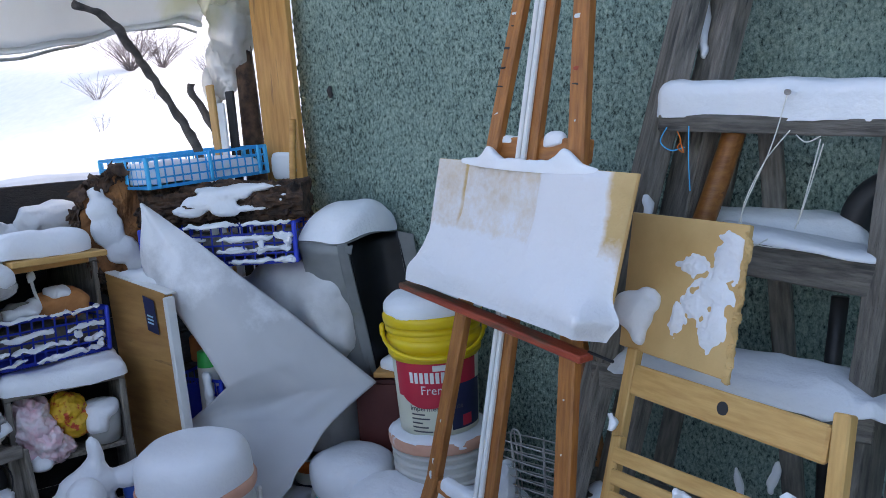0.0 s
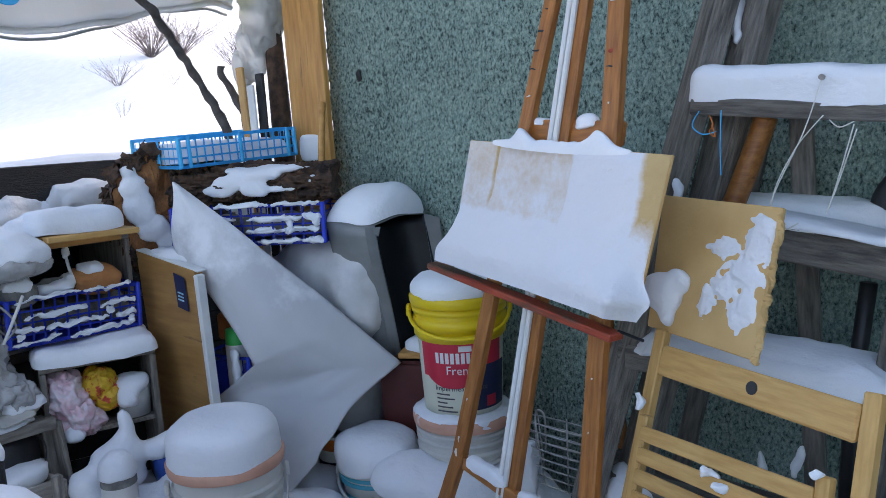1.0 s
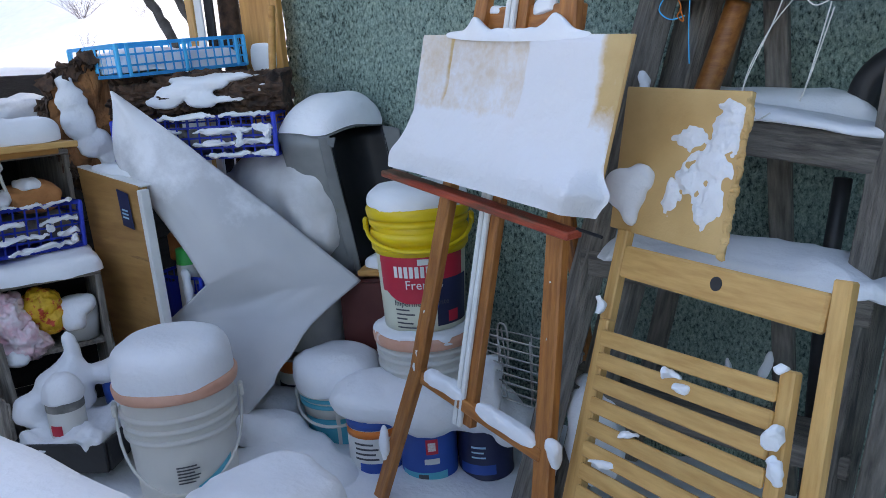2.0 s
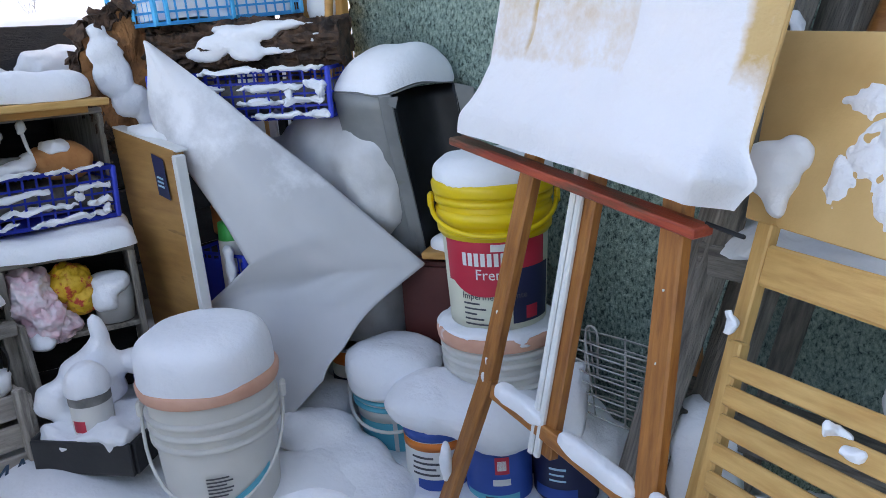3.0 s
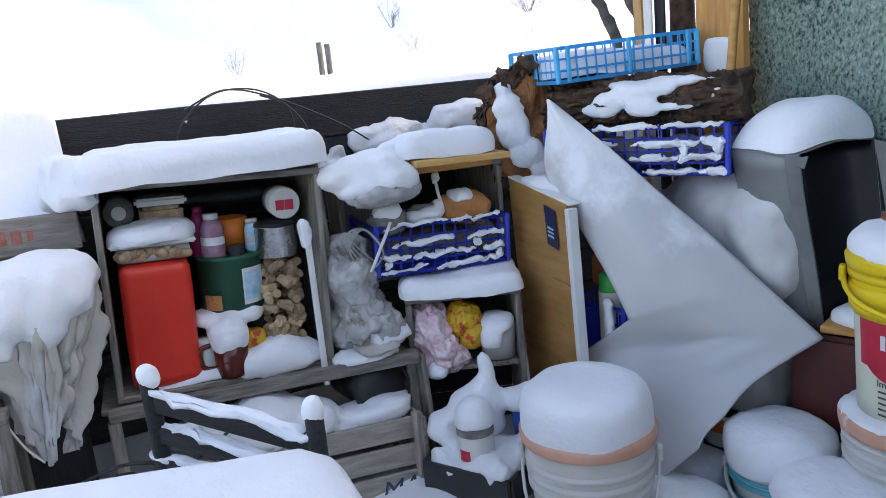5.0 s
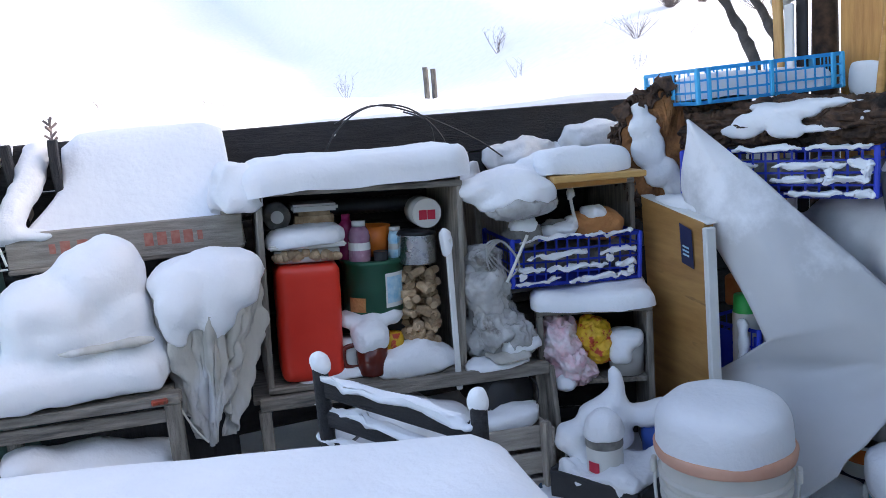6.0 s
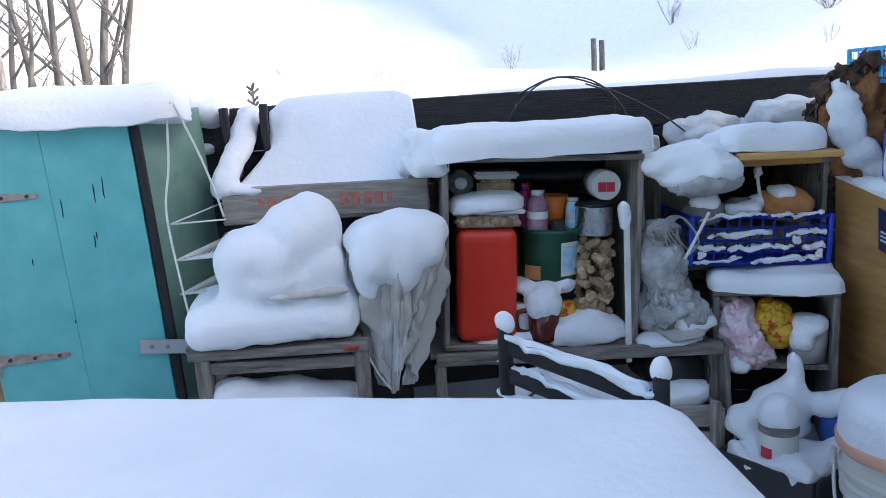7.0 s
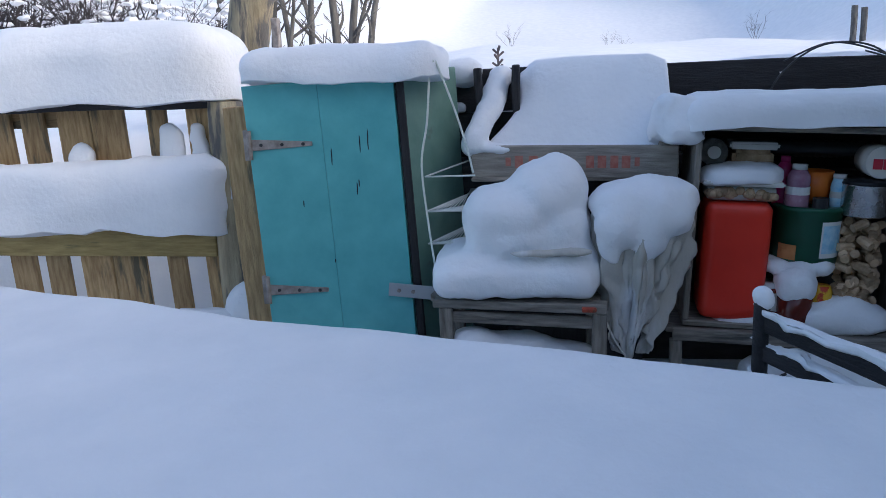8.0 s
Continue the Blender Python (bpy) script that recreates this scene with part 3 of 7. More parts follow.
# cables looped over the fence
for k, pts in enumerate((((-2.58, 0.60, 1.12), (-2.52, 0.64, 1.23), (-2.5, 0.74, 1.30), (-2.5, 0.87, 1.29), (-2.53, 0.98, 1.2), (-2.57, 1.03, 1.08)),
                         ((-2.58, 0.66, 1.26), (-2.5, 0.76, 1.305), (-2.5, 0.9, 1.27), (-2.5, 1.08, 1.18), (-2.56, 1.2, 1.11)),
                         ((-2.58, 0.88, 1.28), (-2.52, 0.94, 1.24), (-2.54, 0.96, 1.14), (-2.56, 0.96, 1.06)))):
    bm = bmesh.new()
    tube(bm, bent(pts), 0.0028)
    single("cable", bm, CABLE, "thin black cable looped over the fence", "cable", smooth=True, group="fence cables")

# turquoise gate with strap hinges
gate = thing("door_1", "closed turquoise painted plank door with snow on top", "door", (-2.25, -0.63, 0.12), kind="structure")
for i, (a, b) in enumerate(((-0.846, -0.634), (-0.6335, -0.424))):
    beam("door_board", (-2.26, (a + b) / 2 + 0.036, 0.14), (-2.26, (a + b) / 2 - 0.004, 1.262 + 0.008 * i), b - a, 0.024, GREEN_PAINT, gate, up=(1, 0, 0), bevel=0.001)
for z, w, y0 in ((1.098, 0.175, -0.836), (0.682, 0.175, -0.822)):
    bm = slab(bmesh.new(), [(-2.243, y0, z - 0.016), (-2.243, y0 + w, z - 0.006), (-2.243, y0 + w, z + 0.006), (-2.243, y0, z + 0.016)], 0.004, (1, 0, 0))
    h = part("hinge", bm, RUST, gate, "long tapered steel strap hinge")
    bm = bmesh.new()
    tube(bm, [(-2.242, y0 - 0.003, z - 0.04), (-2.242, y0 - 0.003, z + 0.04)], 0.007, 8)
    box(bm, (0.008, 0.014, 0.085), pose(-2.248, y0 - 0.014, z), 0.002)
    part("knuckle", bm, RUST, h)
    for yy in (0.03, 0.09, 0.15):
        bm = bmesh.new()
        tube(bm, [(-2.244, y0 + yy, z), (-2.239, y0 + yy, z)], 0.005, 6)
        part("screw", bm, BLACK_PLASTIC, h)
# scrapes through the paint, with the grain
for y, z, l in ((-0.529, 1.093, 0.05), (-0.506, 1.104, 0.06), (-0.544, 0.97, 0.035), (-0.538, 0.985, 0.02), (-0.546, 1.262, 0.016), (-0.61, 1.06, 0.05), (-0.622, 0.766, 0.012), (-0.70, 0.93, 0.02)):
    bm = bmesh.new()
    pillow(bm, (-2.248, y, z), (0.0010, 0.0016, l / 2), 0.8, 0.8, 0, 1, 0.0012, 60, 4)
    part("paint_scrape", bm, DARK_METAL, gate, "dark scrape in the paint")
bm = bmesh.new()
box(bm, (0.005, 0.20, 0.038), pose(-2.232, -0.37, 0.675, 0, 0, 0) @ pose(0, 0, 0, -6, 0, 0), 0.001)
part("latch_plate", bm, GALVANISED, gate, "galvanised steel latch plate")
for y in (-0.44, -0.40, -0.33, -0.29):
    bm = bmesh.new()
    tube(bm, [(-2.231, y, 0.675 - (y + 0.37) * 0.1), (-2.226, y, 0.675 - (y + 0.37) * 0.1)], 0.006, 6)
    part("screw", bm, RUST, gate)
side = thing("door_2", "pale green painted board beside the turquoise door", "board", (-2.36, -0.38, 0.12), kind="structure")
beam("side_board", (-2.40, -0.322, 0.14), (-2.40, -0.360, 1.285), 0.275, 0.022, GREEN_PALE, side, up=(0.45, 0.89, 0))
beam("jamb", (-2.262, -0.372, 0.14), (-2.262, -0.414, 1.27), 0.022, 0.018, BLACK_WOOD, side, up=(1, 0, 0))
snow("snow_cap", (-2.38, -0.577, 1.266), (0.17, 0.276, 0.094), "thick snow cap along the door top", rad=0.07, under=0.08, rough=0.016)

# pallet fence beyond the gate
pf = thing("pallet_fence", "slatted wooden pallet fence with snow on its rails", "fence", (-2.72, -1.6, 0.2), kind="structure")
slats = ((-1.19, 0.10), (-1.35, 0.07), (-1.53, 0.124), (-1.656, 0.122), (-1.812, 0.088), (-1.945, 0.10), (-2.14, 0.12), (-2.30, 0.11), (-2.47, 0.12), (-2.66, 0.11))
for y, w in slats:
    beam("slat", (-2.735, y + 0.02, 0.22), (-2.735, y - 0.004, 1.205), w, 0.02, FENCE_WOOD, pf, up=(1, 0, 0), warp=0.003)
for z, h, mat, x in ((0.735, 0.095, RAIL_WOOD, -2.705), (0.30, 0.095, RAIL_WOOD, -2.705)):
    beam("rail", (x, -2.75, z + 0.02), (x, -1.17, z - 0.01), 0.03, h, mat, pf)
beam("upper_rail", (-2.752, -2.75, 1.176), (-2.752, -1.70, 1.172), 0.014, 0.06, FENCE_WOOD, pf)
beam("top_edge", (-2.72, -2.75, 1.235), (-2.72, -1.11, 1.208), 0.09, 0.035, BLACK_WOOD, pf, warp=0.01)
bm = bmesh.new()
tube(bm, bent([(-2.70, -1.10, 0.12), (-2.69, -1.105, 0.6), (-2.70, -1.09, 1.21)]), 0.058, 12)
part("round_post", bm, POLE, pf, "rough round timber post", smooth=True)
beam("gate_post", (-2.42, -0.895, 0.12), (-2.42, -0.93, 1.20), 0.085, 0.07, FENCE_WOOD, pf, "rough weathered gate post", up=(1, 0, 0), warp=0.008)
snow("snow_cap", (-2.78, -1.93, 1.222), (0.20, 0.88, 0.255), "deep rounded snow cap on the pallet fence", rad=0.13, under=0.05, rough=0.022, freq=4, n=22)
snow("snow_cap", (-2.66, -1.92, 0.79), (0.09, 0.84, 0.25), "deep snow bank resting on the pallet rail", rad=0.08, under=0.03, rough=0.03, freq=5, n=22)
for c, r in (((-2.70, -1.30, 1.05), (0.02, 0.04, 0.10)), ((-2.70, -1.20, 1.04), (0.025, 0.035, 0.09)), ((-2.69, -1.62, 1.04), (0.03, 0.05, 0.05)),
             ((-2.66, -1.13, 0.92), (0.035, 0.07, 0.09)), ((-2.62, -1.0, 0.5), (0.06, 0.12, 0.13)), ((-2.60, -1.2, 0.42), (0.05, 0.2, 0.1))):
    snow("stuck_snow", c, r, "loose snow lodged against the pallet slats", 0.8, 0.8, 0, 0.9, 0.02, 9, 8)

# varnished plank, tarp and bits at the house corner
beam("plank", (-1.875, 2.03, 0.12), (-1.925, 2.055, 2.3), 0.20, 0.025, PLANK_WOOD, None, up=(-0.15, -1, 0))
tagged(bpy.data.objects["plank"], "tall varnished orange-brown wooden plank against wall", "plank")
snow("stuck_snow", (-1.885, 2.012, 1.265), (0.052, 0.012, 0.052), "square patch of snow stuck on plank", 0.35, 0.5, 0, 0.9, 0.006, 20, 8)


def tarp_at(u, v):
    a = Vector((-2.5, 0.55, 1.73)).lerp(Vector((-2.33, 2.12, 1.80)), u)
    sag = 0.03 * math.sin(u * 9) * (1 - v) - 0.05 * math.sin(u * math.pi) * (1 - v)
    b = Vector((0.55, 0.0, 0.85)) * v
    return a + b + Vector((0.02 * math.sin(u * 23 + v * 5), 0, sag + 0.02 * noise.noise((u * 9, v * 6, 2))))


us = [k / 60 for k in range(61)]
tarp = new("tarp", sheet_mesh("tarp", us, [k / 24 for k in range(25)], tarp_at, TARP))
tarp.modifiers.new("thickness", "SOLIDIFY").thickness = 0.003
tagged(tarp, "off-white translucent plastic tarp stretched as an awning", "tarp")
bm = bmesh.new()
tube(bm, [(-2.40, 1.27, 1.795), (-2.396, 1.27, 1.797)], 0.05, 28)
part("round_print", bm, BLUE_LIGHT, tarp, "round blue print")
bm = bmesh.new()
tube(bm, [tarp_at(u, 0.0) for u in us], 0.012, 6)
part("hem", bm, TARP, tarp, smooth=True)
bm = bmesh.new()
tube(bm, [tarp_at(u, 0.0) + Vector((-0.03, 0, -0.014 - 0.010 * math.sin(u * 14))) for u in us], 0.006, 6)
part("cord", bm, WIRE, tarp, smooth=True)
bm = bmesh.new()
for c, r, sd in (((-2.17, 2.1, 1.92), (0.10, 0.07, 0.13), 1.0), ((-2.15, 2.08, 1.76), (0.075, 0.06, 0.13), 3.0), ((-2.19, 2.06, 1.64), (0.05, 0.045, 0.10), 5.0), ((-2.24, 2.05, 1.57), (0.032, 0.035, 0.06), 7.0)):
    crumple(bm, c, r, 0.35, 11, 22, sd)
single("plastic_sheeting", bm, TARP, "bunched crumpled clear plastic sheeting tied up", "plastic sheet", smooth=True)
bm = bmesh.new()
tube(bm, bent([(-2.10, 2.09, 0.2), (-2.10, 2.09, 1.3), (-2.12, 2.10, 1.78)]), 0.05, 9, taper=0.03)
single("stump_post", bm, BARK, "dark rough bark-covered post", "post", smooth=True)
beam("lath", (-2.11, 1.98, 0.3), (-2.19, 1.99, 1.57), 0.035, 0.015, CHAIR_WOOD, None, up=(0, -1, 0))
tagged(bpy.data.objects["lath"], "pale raw wooden lath leaning at the corner", "lath")
beam("metal_strip", (-2.06, 1.97, 0.3), (-2.08, 1.98, 1.54), 0.04, 0.012, DARK_METAL, None, up=(0, -1, 0))
tagged(bpy.data.objects["metal_strip"], "dark grey sheet-metal strip leaning on plank", "metal strip")
beam("white_strip", (-2.085, 1.955, 0.3), (-2.11, 1.96, 1.5), 0.035, 0.01, WHITE_PAINT, None, up=(0, -1, 0))
tagged(bpy.data.objects["white_strip"], "narrow white painted strip leaning on plank", "strip")


# ---------- things along the house wall ----------
def pail(name, at, r0, r1, h, label, body_mat, rim_mat, ribs=(), handle=True, group=""):
    """A tapered plastic pail: r0 at the base, r1 at the rim."""
    ob = thing(name, label, "bucket", at, group)
    m = Matrix.Translation(at)
    rad = lambda z: r0 + (r1 - r0) * z / h
    prof = [(0.001, 0.006), (r0 - 0.012, 0.004), (r0, 0.0)] + [(rad(h * k / 12), h * k / 12) for k in range(1, 13)]
    bm = bmesh.new()
    lathe(bm, prof, 48, m)
    part("body", bm, body_mat, ob, smooth=True)
    for z in ribs:
        bm = bmesh.new()
        lathe(bm, [(rad(z) - 0.002, z - 0.008), (rad(z) + 0.008, z - 0.006), (rad(z) + 0.009, z + 0.003), (rad(z) - 0.002, z + 0.006)], 48, m, close=False)
        part("rib", bm, body_mat, ob, smooth=True)
    bm = bmesh.new()
    lathe(bm, [(r1 - 0.004, h - 0.026), (r1 + 0.010, h - 0.026), (r1 + 0.012, h - 0.02), (r1 + 0.014, h - 0.004), (r1 + 0.008, h + 0.006), (r1 - 0.015, h + 0.008), (0.001, h + 0.006)], 48, m)
    part("lid", bm, rim_mat, ob, smooth=True)
    return ob


def bail(ob, at, r, h, drop, turn, mat=WIRE, thick=0.0035):
    """A wire handle that hangs down one side of a pail."""
    pts = []
    for k in range(21):
        a = math.pi * k / 20
        pts.append((r * math.cos(a), -(r + 0.006) * math.sin(a) * 1.02, h - drop * math.sin(a) ** 0.8))
    bm = bmesh.new()
    tube(bm, [Matrix.Translation(at) @ Matrix.Rotation(turn, 4, "Z") @ Vector(p) for p in pts], thick)
    hd = part("handle", bm, mat, ob, smooth=True)
    for s in (-1, 1):
        bm = bmesh.new()
        box(bm, (0.014, 0.03, 0.035), Matrix.Translation(at) @ Matrix.Rotation(turn, 4, "Z") @ pose(s * (r + 0.002), 0, h), 0.004)
        part("lug", bm, WHITE_PLASTIC if mat is not YELLOW else YELLOW, hd)


def decal(name, ob, at, r, z0, z1, a0, a1, mat, proud=0.0012, dr=0.0, n=18):
    """A printed field that follows the pail's wall between two angles (degrees)."""
    bm = bmesh.new()
    lathe(bm, [(r(z0) + proud, z0), (r(z1) + proud, z1)], n, Matrix.Translation(at), radians(a0), radians(a1 - a0))
    return part(name, bm, mat, ob, smooth=True)


def words(text, ob, at, r, z, a, size, mat, proud=0.003, name="lettering"):
    """Letters set round a pail's wall, each turned to face outwards."""
    cu = bpy.data.curves.new(name, "FONT")
    cu.body, cu.size, cu.extrude, cu.resolution_u = text, size, 0.0003, 2
    tmp = new(name + "_tmp", cu)
    me = bpy.data.meshes.new_from_object(tmp)
    bpy.data.objects.remove(tmp)
    rr = r(z) + proud
    for v in me.vertices:
        ang = radians(a) + v.co.x / rr
        rad = rr + v.co.z
        v.co = Vector((at[0] + rad * math.cos(ang), at[1] + rad * math.sin(ang), at[2] + z + v.co.y))
    me.materials.clear()
    me.materials.append(mat)
    return part(name, me, mat, ob)


# stacked pails: yellow-lidded paint pail on a white one
YB = (-1.185, 1.835)
low = pail("bucket", (*YB, 0.08), 0.125, 0.142, 0.395, "white plastic bucket under another, snow on its rim", WHITE_PLASTIC, SALMON, (0.27, 0.30, 0.33, 0.355))
lr = lambda z: 0.125 + 0.017 * z / 0.395
decal("blue_band", low, (*YB, 0.08), lr, 0.02, 0.20, 180, 360, NAVY)
snow("snow_cap", (*YB, 0.475), (0.150, 0.150, 0.022), "ring of snow between two stacked buckets", 1.0, 0.5, 0, 0.4, 0.012, 12)
YZ = 0.495
up_pail = pail("bucket", (*YB, YZ), 0.117, 0.133, 0.345, "paint bucket with yellow lid and red and cream label", CREAM_LABEL, YELLOW)
yr = lambda z: 0.117 + 0.016 * z / 0.345
VIEW = -57.0
for z, h in ((0.335, 0.012), (0.305, 0.02), (0.268, 0.035), (0.235, 0.02)):
    bm = bmesh.new()
    rr = yr(z)
    lathe(bm, [(rr - 0.001, z - h / 2), (rr + 0.009, z - h / 2 + 0.003), (rr + 0.010, z + h / 2 - 0.004), (rr - 0.001, z + h / 2)], 48, Matrix.Translation((*YB, YZ)), close=False)
    part("lid_ring", bm, YELLOW, up_pail, smooth=True)
decal("lid_skirt", up_pail, (*YB, YZ), yr, 0.218, 0.345, 0, 360, YELLOW, 0.003, n=48)
bail(up_pail, (*YB, YZ), 0.148, 0.295, 0.055, radians(VIEW + 90), YELLOW, 0.006)
decal("label_red", up_pail, (*YB, YZ), yr, 0.115, 0.222, VIEW - 62, VIEW + 62, CRIMSON, n=40)
decal("label_photo", up_pail, (*YB, YZ), yr, 0.015, 0.150, VIEW + 18, VIEW + 72, NAVY, 0.002)
bm = bmesh.new()
lathe(bm, [(yr(0.115) + 0.0016, 0.085), (yr(0.115) + 0.0016, 0.118)], 30, Matrix.Translation((*YB, YZ)), radians(VIEW - 52), radians(72))
for v in bm.verts:
    ang = math.degrees(math.atan2(v.co.y - YB[1], v.co.x - YB[0])) - VIEW
    if v.co.z < YZ + 0.1:
        v.co.z += 0.03 * min(1, (abs(ang + 14) / 38) ** 2.2)
part("label_red_curve", bm, CRIMSON, up_pail)
# brand mark as plain shapes, generic words lettered
decal("brand_oval", up_pail, (*YB, YZ), yr, 0.196, 0.213, VIEW - 4, VIEW + 13, WHITE_PAINT, 0.0022)
for k in range(9):
    decal("brand_block", up_pail, (*YB, YZ), yr, 0.160, 0.192, VIEW - 36 + 7 * k, VIEW - 31.2 + 7 * k, WHITE_PAINT, 0.0022, n=4)
words("Frentes", up_pail, (*YB, YZ), yr, 0.128, VIEW - 22, 0.036, WHITE_PAINT)
words("Impermeabilizante", up_pail, (*YB, YZ), yr, 0.078, VIEW - 40, 0.022, PRINT)
for k in range(5):
    decal("text_line", up_pail, (*YB, YZ), yr, 0.064 - k * 0.013, 0.0685 - k * 0.013, VIEW - 39, VIEW - 39 + (20, 27, 16, 24, 30)[k], PRINT, 0.002, n=6)
decal("blue_flash", up_pail, (*YB, YZ), yr, 0.070, 0.098, VIEW + 6, VIEW + 20, BLUE_LABEL, 0.0024)
decal("round_mark", up_pail, (*YB, YZ), yr, 0.022, 0.055, VIEW + 34, VIEW + 50, CRIMSON, 0.003)
snow("snow_cap", (*YB, YZ + 0.348), (0.142, 0.142, 0.058), "smooth cap of snow on the yellow bucket lid", 1.0, 0.62, 0, 0.2, 0.008, 9)

# white pail in front
FB = (-1.61, 1.275, 0.095)
fp = pail("bucket", FB, 0.124, 0.146, 0.378, "large off-white plastic bucket with snow-covered lid", WHITE_PLASTIC, SALMON, (0.245, 0.275, 0.305))
fr = lambda z: 0.124 + 0.022 * z / 0.378
bail(fp, FB, 0.158, 0.305, 0.19, radians(-26 + 75), WHITE_PLASTIC, 0.004)
FV = -32.0
for k in range(6):
    decal("text_line", fp, FB, fr, 0.172 - k * 0.009, 0.1762 - k * 0.009, FV - 18, FV + (3, 6, 0, 6, 4, 0)[k], PRINT, 0.003, n=6)
bm = bmesh.new()
lathe(bm, [(fr(0.12) + 0.003, 0.095), (fr(0.13) + 0.003, 0.113)], 20, Matrix.Translation(FB), radians(FV + 2), radians(46))
for v in bm.verts:
    v.co.z += 0.05 * (math.degrees(math.atan2(v.co.y - FB[1], v.co.x - FB[0])) - FV - 2) / 46
part("blue_swoosh", bm, TEAL, fp)
snow("snow_cap", (FB[0], FB[1], 0.480), (0.155, 0.155, 0.106), "tall smooth dome of snow on a bucket", 1.0, 0.5, 0, 0.2, 0.009, 5, 24)

# teal pail and paint tins
TB = (-1.455, 1.735, 0.085)
tp = pail("bucket", TB, 0.098, 0.116, 0.225, "white and turquoise plastic bucket with snowy lid", TEAL, WHITE_PLASTIC, (0.17, 0.19))
tr = lambda z: 0.098 + 0.018 * z / 0.225
decal("white_band", tp, TB, tr, 0.13, 0.2, 0, 360, WHITE_PLASTIC, n=40)
bail(tp, TB, 0.126, 0.18, 0.06, radians(30), WHITE_PLASTIC, 0.005)
decal("drip", tp, TB, tr, 0.01, 0.15, -58, -52, WHITE_PLASTIC, 0.002, n=4)


def tin(name, at, r, h, label, mat, bands=(), lid=GALVANISED):
    ob = thing(name, label, "tin", at)
    m = Matrix.Translation(at)
    bm = bmesh.new()
    lathe(bm, [(0.001, 0), (r - 0.002, 0), (r + 0.002, 0.002), (r + 0.002, 0.006), (r, 0.009), (r, h - 0.009), (r + 0.003, h - 0.006), (r + 0.003, h)], 40, m)
    part("body", bm, mat, ob, smooth=True)
    bm = bmesh.new()
    lathe(bm, [(r + 0.003, h), (r - 0.006, h + 0.001), (r - 0.01, h - 0.005), (0.001, h - 0.005)], 40, m)
    part("lid", bm, lid, ob, smooth=True)
    for z0, z1, a0, a1, mt in bands:
        decal("label_band", ob, at, lambda z: r, z0, z1, a0, a1, mt, 0.001, n=24)
    return ob


tin("paint_tin", (-1.265, 1.66, 0.09), 0.082, 0.185, "blue and white paint tin with orange stripe", WHITE_PAINT,
    ((0.15, 0.178, 0, 360, BLUE_LABEL), (0.125, 0.148, 0, 360, ORANGE), (0.02, 0.05, -90, 0, BLUE_LABEL), (0.06, 0.066, -100, -50, PRINT), (0.075, 0.081, -100, -56, PRINT), (0.09, 0.096, -98, -50, PRINT), (0.105, 0.111, -100, -60, PRINT)))
tin("paint_tin", (-1.115, 1.705, 0.075), 0.08, 0.17, "bright blue paint tin with white and red lettering blocks", BLUE_LABEL,
    ((0.012, 0.05, -120, -20, TEAL), (0.105, 0.15, -62, -38, CRIMSON), (0.115, 0.140, -58, -43, WHITE_PAINT), (0.075, 0.092, -66, -36, WHITE_PAINT), (0.015, 0.045, -80, -60, PRINT)))
tin("paint_tin", (-0.985, 1.80, 0.08), 0.078, 0.16, "dark navy blue paint tin among the bucket row", NAVY,
    ((0.02, 0.05, -120, -40, BLUE_LABEL), (0.1, 0.106, -90, -60, PALE_BLUE), (0.085, 0.09, -90, -64, PALE_BLUE), (0.07, 0.075, -90, -60, PALE_BLUE)))
snow("snow_cap", (-1.455, 1.735, 0.312), (0.132, 0.132, 0.085), "round snow cap on the turquoise bucket", 1.0, 0.55, 0, 0.25, 0.012, 9)
heap("snow_mass", [((-1.265, 1.66, 0.31), (0.115, 0.115, 0.065)), ((-1.115, 1.71, 0.285), (0.125, 0.12, 0.075)), ((-1.19, 1.69, 0.30), (0.11, 0.11, 0.065)), ((-1.0, 1.80, 0.27), (0.12, 0.11, 0.07)), ((-0.9, 1.82, 0.22), (0.07, 0.08, 0.06))],
     "merged mass of snow over the paint tins")
tin("paint_tin", (-1.69, 1.82, 0.09), 0.07, 0.23, "small tin with orange and white label in shade", WHITE_PAINT, ((0.18, 0.22, 0, 360, ORANGE), (0.08, 0.14, 0, 360, NAVY)))
tin("paint_tin", (-1.60, 1.90, 0.09), 0.07, 0.16, "small red tin half hidden by snow", CRIMSON, ((0.05, 0.12, 0, 360, NAVY),))

heap("snow_mound", [((-1.679, 1.685, 0.170), (0.09, 0.09, 0.07)), ((-1.562, 1.556, 0.170), (0.10, 0.09, 0.07)), ((-1.473, 1.516, 0.140), (0.13, 0.12, 0.06)), ((-1.626, 1.510, 0.200), (0.06, 0.06, 0.05)), ((-1.36, 1.50, 0.10), (0.12, 0.12, 0.06))], "mounds of snow between the buckets", 0.014)

# easel: two posts above, two legs below, a mast, a tray and a lower rail, with a painting board on it
EN = Vector((-0.359, -0.917, 0.171)).normalized()
easel = thing("easel", "brown wooden studio easel standing in snow", "easel", (-0.85, 1.45, 0.1))
POST_L, POST_R = ((-0.912, 1.568, 0.920), (-0.739, 1.642, 1.679)), ((-0.591, 1.283, 0.059), (-0.569, 1.576, 1.681))
JOINT = (-1.005, 1.524, 0.488)
beam("leg", *POST_R, 0.046, 0.026, EASEL_WOOD, easel, up=EN, bevel=0.004)
beam("leg", JOINT, *POST_L[:1], 0.042, 0.026, EASEL_WOOD, easel, up=EN, bevel=0.004)
beam("foot", (-1.170, 1.505, 0.038), (-0.999, 1.525, 0.504), 0.042, 0.025, EASEL_WOOD, easel, up=EN, bevel=0.004)
